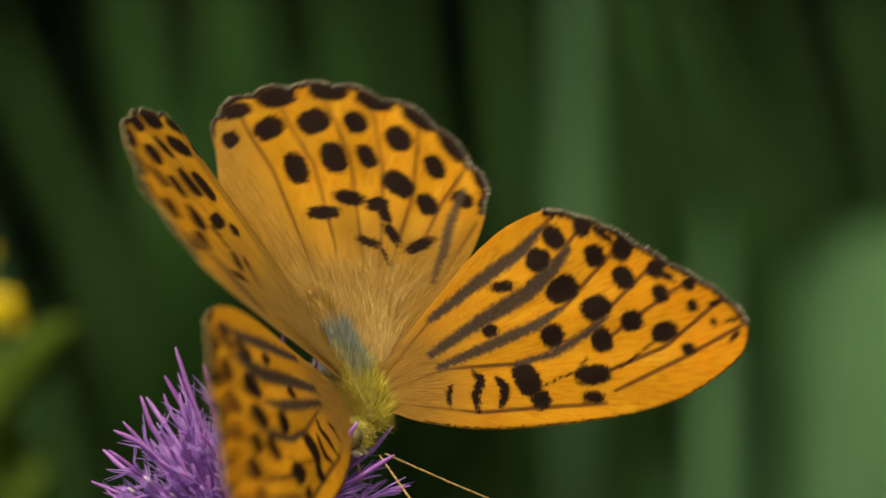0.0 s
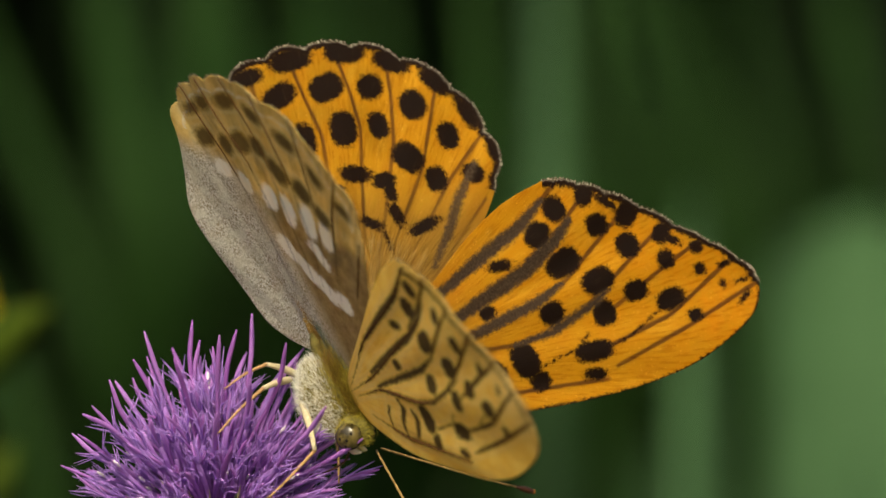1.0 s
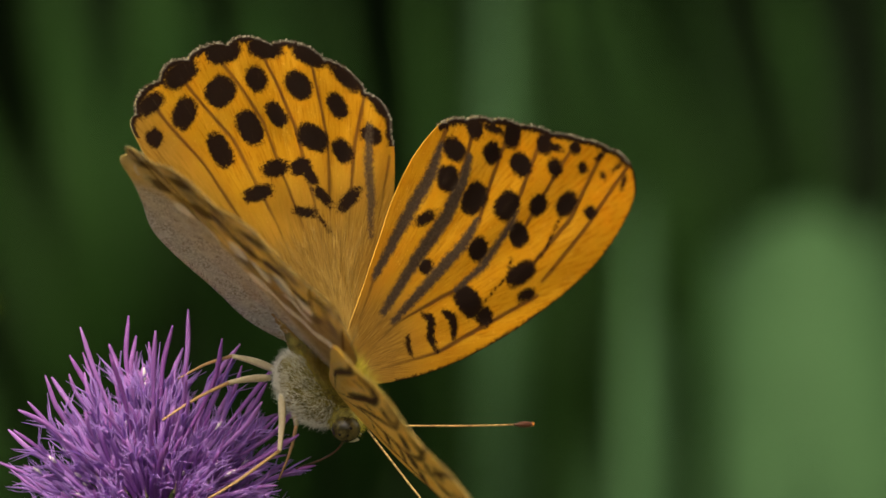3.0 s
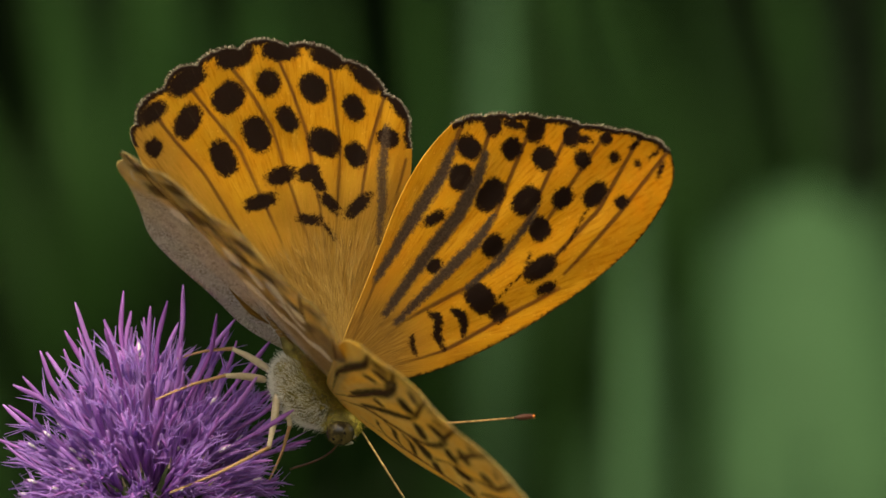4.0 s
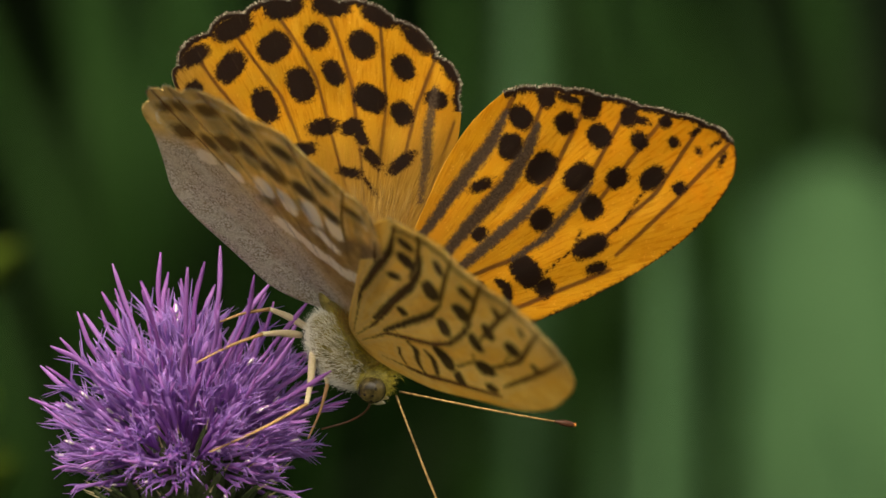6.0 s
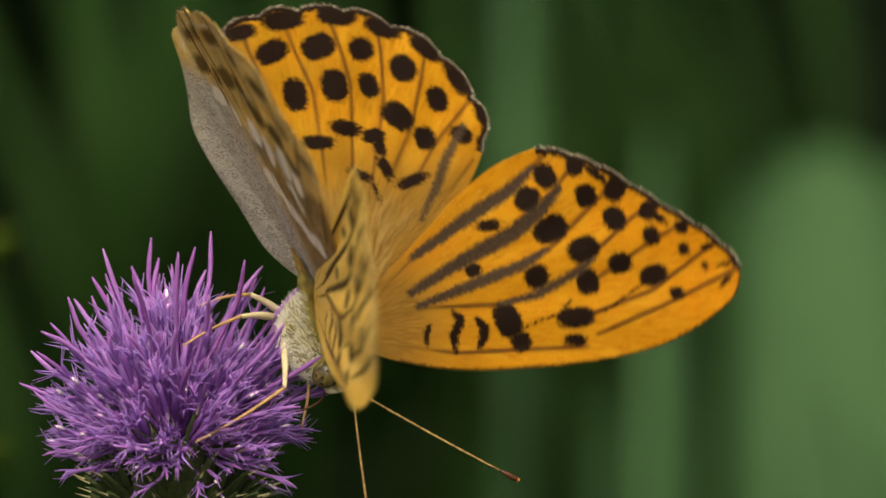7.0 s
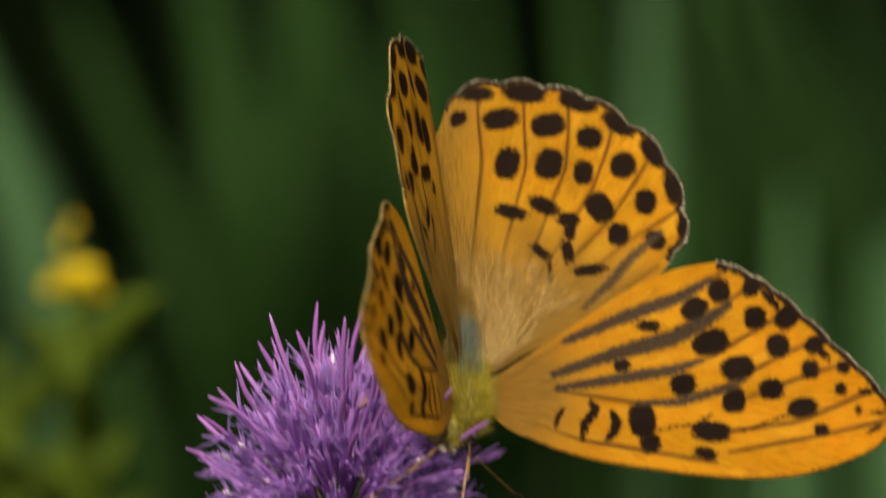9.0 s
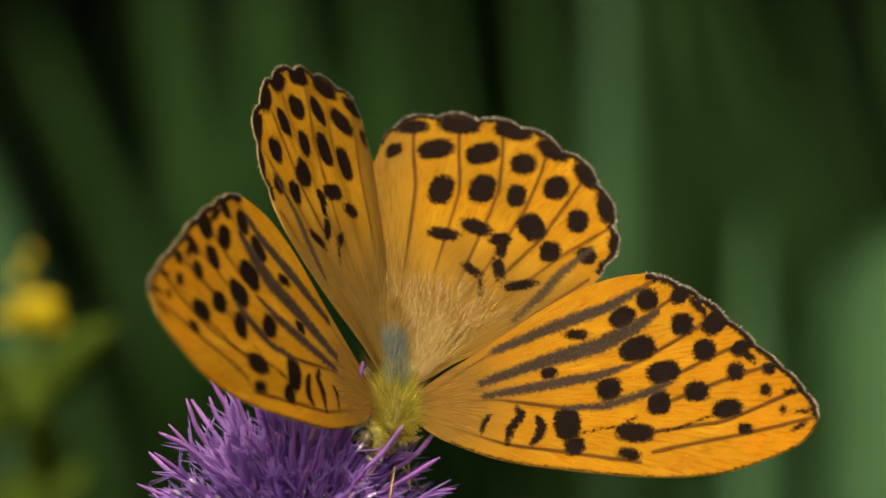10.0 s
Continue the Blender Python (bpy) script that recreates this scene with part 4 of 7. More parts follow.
        blade(bm, c, c + d * rng.uniform(0.12, 0.3), rng.uniform(0.02, 0.05), (0, 0, 0.02), rng)
    tagged(part("bushes", bm, BLADE_SHADED), "leafy bushes in the distance, coloured dark for shade", "bushes", kind="stuff")


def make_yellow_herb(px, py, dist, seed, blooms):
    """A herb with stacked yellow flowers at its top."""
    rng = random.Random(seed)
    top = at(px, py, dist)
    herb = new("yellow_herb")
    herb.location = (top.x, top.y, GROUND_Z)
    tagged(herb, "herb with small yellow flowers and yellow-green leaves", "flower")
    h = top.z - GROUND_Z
    bm = bmesh.new()
    stalk = curve_points([(0.03, 0.02, 0), (0.015, 0.01, h * 0.5), (0, 0, h)], 20)
    tube(bm, stalk, [0.0022 - 0.00006 * k for k in range(20)], 8)
    part("stalk", bm, HERB, herb, "thin green stalk")
    for k in range(blooms):
        big, rise = ((1.1, 0.0), (0.26, 0.0065), (0.18, 0.0095), (0.5, -0.004))[k]
        c = Vector((rng.uniform(-0.001, 0.001), rng.uniform(-0.001, 0.001), h + rise))
        bm = bmesh.new()
        for q in range(11):
            a = q * 0.7 + rng.uniform(-0.2, 0.2)
            d = Vector((math.cos(a), math.sin(a), rng.uniform(-0.2, 0.9))).normalized()
            blade(bm, c, c + d * big * rng.uniform(0.003, 0.0052), 0.0017 * big, (0, 0, 0.0008), rng)
        part("blossom", bm, YELLOW, herb, "small yellow blossom")
    for k in range(34):
        z = h - 0.012 - 0.006 * k
        a = k * 2.4
        d = Vector((math.cos(a), math.sin(a), 1.0))
        bm = bmesh.new()
        c = stalk[max(0, min(19, int(z / h * 19)))].copy()
        c.z = z
        blade(bm, c, c + d * rng.uniform(0.006, 0.013), 0.0030, (0, 0, 0.001), rng)
        part("leaf", bm, HERB, herb)


make_ground()
make_plants()
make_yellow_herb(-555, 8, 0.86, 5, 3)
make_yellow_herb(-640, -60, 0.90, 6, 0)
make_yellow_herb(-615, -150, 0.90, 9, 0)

# ---- the thistle ----
HEAD_CENTRE = Vector((-0.0223, -0.0003, -0.0195))      # the receptacle, from which all florets rise


def floret_mesh(rng, length, lobes, dusty, spike):
    """A slender tube that widens into five narrow lobes, with a long style out of its mouth."""
    bm = bmesh.new()
    sway = Vector((rng.uniform(-1, 1), rng.uniform(-1, 1), 0)) * 1.9 * MM
    path = curve_points([(0, 0, 0), Vector((0, 0, length * 0.5)) + sway * 0.6, Vector((0, 0, length)) + sway * 0.2], 7)
    tube(bm, path, [0.16 * MM, 0.17 * MM, 0.18 * MM, 0.2 * MM, 0.24 * MM, 0.27 * MM, 0.25 * MM], 5)
    tip, up = path[-1], (path[-1] - path[-2]).normalized()
    side = up.orthogonal().normalized()
    for k in range(lobes):
        d = Matrix.Rotation(2 * math.pi * (k + rng.uniform(-0.2, 0.2)) / lobes, 3, up) @ side
        ln = rng.uniform(2.6, 4.6) * MM
        w = up.cross(d) * 0.15 * MM
        a = tip + d * 0.12 * MM - up * 0.3 * MM
        b = a + (up * 0.9 + d * rng.uniform(0.05, 0.3)) * ln * 0.55
        c = a + (up * rng.uniform(0.7, 1.0) + d * rng.uniform(0.0, 0.5) + up.cross(d) * rng.gauss(0, 0.2)) * ln
        v = [bm.verts.new(q) for q in (a - w, a + w, b + w * 0.8, b - w * 0.8, c)]
        t2 = [bm.verts.new(q - d * 0.07 * MM) for q in (a - w, a + w, b + w * 0.8, b - w * 0.8, c)]
        for q in ((v[0], v[1], v[2], v[3]), (v[3], v[2], v[4]), (t2[3], t2[2], t2[1], t2[0]), (t2[4], t2[2], t2[3]), (v[1], t2[1], t2[2], v[2]), (v[0], v[3], t2[3], t2[0]), (v[2], t2[2], t2[4], v[4]), (v[3], v[4], t2[4], t2[3])):
            bm.faces.new(q)
    reach = (rng.uniform(3.2, 5.4) if spike else rng.uniform(1.0, 3.5)) * MM
    end = tip + up * reach + Vector((rng.uniform(-1, 1), rng.uniform(-1, 1), 0)) * 0.5 * MM
    tube(bm, curve_points([tip - up * MM, tip + up * reach * 0.5, end], 5), [0.13 * MM, 0.16 * MM, 0.19 * MM, 0.17 * MM, 0.06 * MM], 5, 1)
    if dusty:
        tube(bm, [end - up * 1.3 * MM, end - up * 0.7 * MM, end - up * 0.2 * MM], [0.13 * MM, 0.2 * MM, 0.1 * MM], 5, 2)
    me = bpy.data.meshes.new("floret")
    for f in bm.faces:
        f.smooth = True
    bm.to_mesh(me)
    bm.free()
    a = me.attributes.new("tip", "FLOAT", "POINT")
    z = np.array([v.co.z for v in me.vertices])
    a.data.foreach_set("value", np.clip((z / length - 0.75) / 0.5, 0, 1).astype(np.float32))
    for m in (FLORET, STYLE, POLLEN):
        me.materials.append(m)
    return me


def make_thistle():
    rng = random.Random(11)
    plant = new("thistle")
    plant.location = HEAD_CENTRE
    tagged(plant, "purple thistle flower head on a green stem", "thistle")
    # receptacle with its bracts
    bm = bmesh.new()
    blob(bm, (0, 0, -4.2 * MM), (5.6 * MM, 5.6 * MM, 5.4 * MM), segments=32, rings=20, wobble=0.05)
    cup = part("receptacle", bm, BRACT, plant, "green scaly cup under the florets")
    shapes = []
    for k in range(4):
        bm = bmesh.new()
        ln, w = 5.0 * MM, 0.95 * MM
        rows = []
        for q in range(6):
            s = q / 5
            ww = w * (1 - s) ** 0.7 * (0.75 + 0.6 * math.sin(s * 2.6))
            out = (0.25 + 0.5 * s * s * (1 + 0.4 * k)) * MM
            rows.append([bm.verts.new((x * max(ww, 0.04 * MM), out + (0.22 * MM if x == 0 else 0), s * ln)) for x in (-1, 0, 1)] + [bm.verts.new((0, out - 0.2 * MM, s * ln))])
        for a, b in zip(rows, rows[1:]):
            for i, j in ((0, 1), (1, 2), (2, 3), (3, 0)):
                bm.faces.new((a[i], a[j], b[j], b[i]))
        top = Vector((0, rows[-1][1].co.y, ln))
        tube(bm, [top - Vector((0, 0, 0.3 * MM)), top + Vector((0, 0.7 * MM, 1.1 * MM))], [0.12 * MM, 0.01 * MM], 4, 1)
        me = bpy.data.meshes.new("bract")
        bm.to_mesh(me)
        bm.free()
        for m in (BRACT, SPINE):
            me.materials.append(m)
        shapes.append(me)
    for row in range(7):
        lat = radians(-62 + row * 17)
        n = int(10 + 14 * math.cos(lat))
        for k in range(n):
            a = 2 * math.pi * (k + 0.5 * (row % 2)) / n + rng.uniform(-0.07, 0.07)
            pos = Vector((5.5 * MM * math.cos(lat) * math.cos(a), 5.5 * MM * math.cos(lat) * math.sin(a), -4.2 * MM + 5.2 * MM * math.sin(lat)))
            b = part_of("bract", shapes[rng.randrange(4)], None, cup)
            b.matrix_local = Matrix.Translation(pos) @ Matrix.Rotation(a - math.pi / 2, 4, "Z") @ Matrix.Rotation(-0.45 + 0.5 * lat + rng.uniform(-0.1, 0.1), 4, "X")
    # florets
    meshes = [floret_mesh(rng, rng.uniform(8.5, 11.0) * MM, 5, k % 7 == 0, k % 4 == 1) for k in range(21)]
    dusty = [floret_mesh(rng, rng.uniform(8.0, 10.0) * MM, 4, True, False) for k in range(5)]
    count = 296
    for k in range(count):
        s = (k + 0.5) / count
        tilt = radians(2 + 92 * s ** 0.62) + rng.gauss(0, 0.17)
        rim = s > 0.84 and rng.random() < 0.5
        if rim:
            tilt += radians(rng.uniform(6, 30))
        turn = k * 2.39996 + rng.gauss(0, 0.14)
        d = Vector((math.sin(tilt) * math.cos(turn), math.sin(tilt) * math.sin(turn), math.cos(tilt)))
        f = part_of("floret", (dusty if rim and rng.random() < 0.6 else meshes)[rng.randrange(5 if rim else len(meshes))], None, plant)
        q = d.to_track_quat("Z", "Y") @ Euler((0, 0, rng.uniform(0, 6.28))).to_quaternion()
        size = rng.uniform(0.80, 1.10) * (1.14 - 0.50 * s)
        root = Vector((d.x * 2.6, d.y * 2.6, -1.0 + 1.4 * d.z)) * MM
        f.matrix_local = Matrix.LocRotScale(root, q, (size, size, size))
    # shorter florets packed between them
    bm = bmesh.new()
    for k in range(330):
        tilt = math.acos(1 - rng.random() * 0.98)
        turn = k * 2.39996
        d = Vector((math.sin(tilt) * math.cos(turn), math.sin(tilt) * math.sin(turn), math.cos(tilt)))
        size = rng.uniform(0.62, 0.88) * (1.1 - 0.28 * tilt)
        at_first = len(bm.verts)
        bm.from_mesh(meshes[rng.randrange(len(meshes))])
        m = Matrix.LocRotScale(Vector((d.x * 2.8, d.y * 2.8, -0.6 + 1.4 * d.z)) * MM, d.to_track_quat("Z", "Y"), (size * 1.1, size * 1.1, size))
        bm.verts.ensure_lookup_table()
        for v in bm.verts[at_first:]:
            v.co = m @ v.co
    tagged(part("floret_filling", bm, [FLORET, STYLE, POLLEN], plant, "short purple florets packed between the long ones"), kind="stuff")
    for k in range(30):
        tilt, turn = radians(6 + 58 * (k / 30) ** 0.7), k * 2.39996 + rng.gauss(0, 0.2)
        d = Vector((math.sin(tilt) * math.cos(turn), math.sin(tilt) * math.sin(turn), math.cos(tilt)))
        bm = bmesh.new()
        end = (20.3 - 2.3 * tilt) * MM * rng.uniform(0.9, 1.04)
        bow = d.orthogonal() * rng.uniform(-0.9, 0.9) * MM
        tube(bm, curve_points([d * 8 * MM, d * (4 * MM + end * 0.55) + bow, d * end], 9), [0.2 * MM, 0.2 * MM, 0.2 * MM, 0.21 * MM, 0.23 * MM, 0.25 * MM, 0.25 * MM, 0.2 * MM, 0.08 * MM], 6)
        part("style", bm, STYLE, plant, "long purple style that stands out of the head")
    # stem down to the ground
    bm = bmesh.new()
    path = curve_points([(0, 0, -8.5 * MM), (3 * MM, 2 * MM, -60 * MM), (14 * MM, 12 * MM, -220 * MM), (20 * MM, 22 * MM, GROUND_Z - HEAD_CENTRE.z - 0.01)], 40)
    rings = tube(bm, path, [(1.5 + 0.05 * k) * MM for k in range(40)], 16)
    for ring in rings:
        c = sum((v.co for v in ring), Vector()) / 16
        for i, v in enumerate(ring):
            v.co = c + (v.co - c) * (1.12 if i % 2 else 0.9)
    part("stem", bm, STEM, plant, "ribbed green stem")
    # small narrow leaves under the head
    for k in range(6):
        a = k * 1.05 + 0.4
        bm = bmesh.new()
        ln = rng.uniform(9, 14) * MM
        rows = []
        for q in range(9):
            s = q / 8
            w = 1.1 * MM * (math.sin(math.pi * min(1, s * 0.9 + 0.12)) ** 0.8) * (0.75 + 0.25 * (q % 2))
            c = Vector((s * ln, 0, (0.5 * s - 0.25 * s * s) * ln))
            rows.append([bm.verts.new(c + Vector((0, x * w, 0.2 * MM * (x == 0)))) for x in (-1, 0, 1)] + [bm.verts.new(c - Vector((0, 0, 0.2 * MM)))])
        for p, r in zip(rows, rows[1:]):
            for i, j in ((0, 1), (1, 2), (2, 3), (3, 0)):
                bm.faces.new((p[i], p[j], r[j], r[i]))
        leaf = part("leaf", bm, BRACT, plant, "narrow spiny leaf under the head")
        leaf.matrix_local = Matrix.Translation((0, 0, -9.0 * MM - 0.9 * k * MM)) @ Matrix.Rotation(a, 4, "Z")
    return plant


thistle = make_thistle()

# ---- the fly that crosses the view ----
def make_fly():
    rng = random.Random(3)
    fly = new("fly")
    tagged(fly, "small dark grey fly in flight with smoky wings", "fly")
    bm = bmesh.new()
    blob(bm, (0, 0, 0), (2.2 * MM, 1.5 * MM, 1.5 * MM), wobble=0.05)
    part("thorax", bm, FLY_BODY, fly)
    bm = bmesh.new()
    blob(bm, (-3.2 * MM, 0, -0.3 * MM), (2.4 * MM, 1.4 * MM, 1.2 * MM), wobble=0.05)
    part("abdomen", bm, FLY_BODY, fly)
    bm = bmesh.new()
    blob(bm, (2.6 * MM, 0, 0), (0.9 * MM, 1.2 * MM, 1.0 * MM))
    part("head", bm, FLY_BODY, fly)
    for s in (-1, 1):
        bm = bmesh.new()
        blade(bm, (0, s * 1.0 * MM, 0.9 * MM), (-5.5 * MM, s * 3.6 * MM, 2.6 * MM), 1.5 * MM, (0, 0, 0.2 * MM), rng)
        part("wing", bm, FLY_WING, fly, "smoky translucent wing")
        for k in range(3):
            bm = bmesh.new()
            x = (1.0 - k) * MM
            tube(bm, curve_points([(x, s * 0.9 * MM, -0.9 * MM), (x * 1.3, s * 1.9 * MM, -1.6 * MM), (x * 1.8, s * 1.5 * MM, -3.0 * MM)], 7), 0.14 * MM, 6)
            part("leg", bm, FLY_YELLOW, fly, "thin yellowish leg")
    return fly


fly = make_fly()

# ---- what moves ----
def motions():
    walk(butterfly, [
    (0, pose(-0.01185, -0.00164, -0.00529, 58.18, 0.75, 53.01)),
    (0.1, pose(-0.01313, -0.00102, -0.00571, 56.85, 1.18, 53.50)),
    (0.2, pose(-0.01260, -0.00062, -0.00563, 55.07, 1.54, 53.95)),
    (0.3, pose(-0.01301, -0.00033, -0.00541, 53.02, 1.72, 54.48)),
    (0.4, pose(-0.01279, -0.00020, -0.00501, 51.35, 1.49, 55.07)),
    (0.5, pose(-0.01209, -0.00043, -0.00279, 50.81, 0.79, 55.75)),
    (0.6, pose(-0.01159, -0.00090, -0.00359, 51.84, -0.24, 56.55)),
    (0.7, pose(-0.01104, -0.00118, -0.00364, 54.21, -1.37, 57.35)),
    (0.8, pose(-0.00903, -0.00206, -0.00698, 57.03, -2.42, 58.16)),
    (0.9, pose(-0.00985, -0.00138, -0.00638, 59.33, -3.43, 59.16)),
    (1, pose(-0.00954, -0.00127, -0.00651, 60.34, -4.53, 60.33)),
    (1.2, pose(-0.01221, -0.00124, -0.00863, 58.95, -7.10, 63.68)),
    (1.3, pose(-0.01195, -0.00093, -0.00578, 58.23, -8.46, 65.41)),
    (1.4, pose(-0.01127, -0.00179, -0.00730, 58.09, -9.60, 67.08)),
    (1.5, pose(-0.01017, -0.00208, -0.00804, 58.22, -10.65, 68.50)),
    (1.6, pose(-0.01058, -0.00181, -0.00839, 58.09, -11.79, 69.74)),
    (1.8, pose(-0.00856, -0.00038, -0.00547, 55.66, -14.48, 71.24)),
    (1.9, pose(-0.00880, -0.00108, -0.00610, 54.04, -15.65, 71.98)),
    (2, pose(-0.00779, -0.00114, -0.00378, 52.94, -16.69, 72.79)),
    (2.1, pose(-0.00783, -0.00134, -0.00346, 52.55, -17.52, 73.62)),
    (2.2, pose(-0.00675, -0.00172, -0.00610, 52.83, -18.16, 74.53)),
    (2.3, pose(-0.00694, -0.00147, -0.00524, 53.47, -18.57, 75.40)),
    (2.4, pose(-0.00663, -0.00126, -0.00573, 54.22, -18.76, 76.15)),
    (2.5, pose(-0.00736, -0.00112, -0.00608, 54.98, -18.94, 76.76)),
    (2.7, pose(-0.00642, -0.00140, -0.00550, 56.48, -19.64, 77.35)),
    (3.8, pose(-0.00443, -0.00227, -0.00743, 60.10, -24.16, 74.02)),
    (4, pose(-0.00518, -0.00170, -0.00830, 59.78, -24.40, 74.54)),
    (4.2, pose(-0.00499, -0.00200, -0.00881, 59.66, -23.97, 75.55)),
    (4.5, pose(-0.00390, -0.00244, -0.00726, 59.63, -23.39, 76.86)),
    (4.7, pose(-0.00291, -0.00254, -0.00743, 58.80, -23.62, 77.14)),
    (5, pose(-0.00466, -0.00165, -0.00784, 57.81, -24.00, 76.45)),
    (5.3, pose(-0.00384, -0.00226, -0.00736, 61.24, -23.38, 75.54)),
    (5.5, pose(-0.00428, -0.00261, -0.00812, 62.77, -22.38, 74.80)),
    (5.7, pose(-0.00461, -0.00213, -0.00809, 61.84, -21.13, 74.14)),
    (6.8, pose(-0.00731, -0.00133, -0.00818, 58.36, 1.81, 57.98)),
    (6.9, pose(-0.00737, -0.00153, -0.00818, 59.76, 2.30, 57.63)),
    (7, pose(-0.00730, -0.00202, -0.00868, 61.66, 2.74, 57.08)),
    (7.2, pose(-0.00781, -0.00242, -0.00932, 65.41, 3.94, 55.77)),
    (7.3, pose(-0.00698, -0.00257, -0.00937, 65.99, 5.28, 55.19)),
    (7.5, pose(-0.00777, -0.00193, -0.00944, 64.88, 9.93, 54.33)),
    (7.6, pose(-0.00830, -0.00157, -0.00957, 64.47, 12.40, 53.62)),
    (7.7, pose(-0.00869, -0.00148, -0.00991, 64.56, 14.43, 52.55)),
    (7.8, pose(-0.00834, -0.00181, -0.01026, 65.04, 15.84, 50.93)),
    (8, pose(-0.00967, -0.00182, -0.01127, 65.67, 16.33, 45.74)),
    (8.2, pose(-0.00970, -0.00172, -0.01014, 64.56, 14.82, 40.63)),
    (8.3, pose(-0.00920, -0.00190, -0.00985, 64.33, 13.96, 39.11)),
    (8.4, pose(-0.00978, -0.00209, -0.01022, 64.47, 13.14, 38.11)),
    (8.5, pose(-0.00937, -0.00222, -0.01088, 64.61, 12.30, 37.01)),
    (8.9, pose(-0.01089, -0.00134, -0.00765, 59.74, 10.06, 28.61)),
    (9, pose(-0.01035, -0.00137, -0.00868, 59.70, 9.89, 28.06)),
    (9.1, pose(-0.01159, -0.00101, -0.00651, 59.90, 9.78, 27.89)),
    (9.2, pose(-0.01167, -0.00150, -0.00817, 59.98, 9.86, 27.96)),
    (9.3, pose(-0.01224, -0.00115, -0.00784, 60.03, 10.12, 28.29)),
    (9.4, pose(-0.01362, -0.00061, -0.00733, 60.03, 10.51, 28.72)),
    (9.5, pose(-0.01266, -0.00024, -0.00730, 60.06, 10.76, 28.84)),
    (9.6, pose(-0.01328, -0.00039, -0.00663, 60.06, 10.77, 28.58)),
    (9.7, pose(-0.01283, -0.00063, -0.00734, 59.87, 10.51, 27.79)),
    (9.8, pose(-0.01390, -0.00067, -0.00664, 59.51, 10.14, 26.69)),
    (10, pose(-0.01255, -0.00077, -0.00629, 57.78, 9.86, 23.69)),
    ])
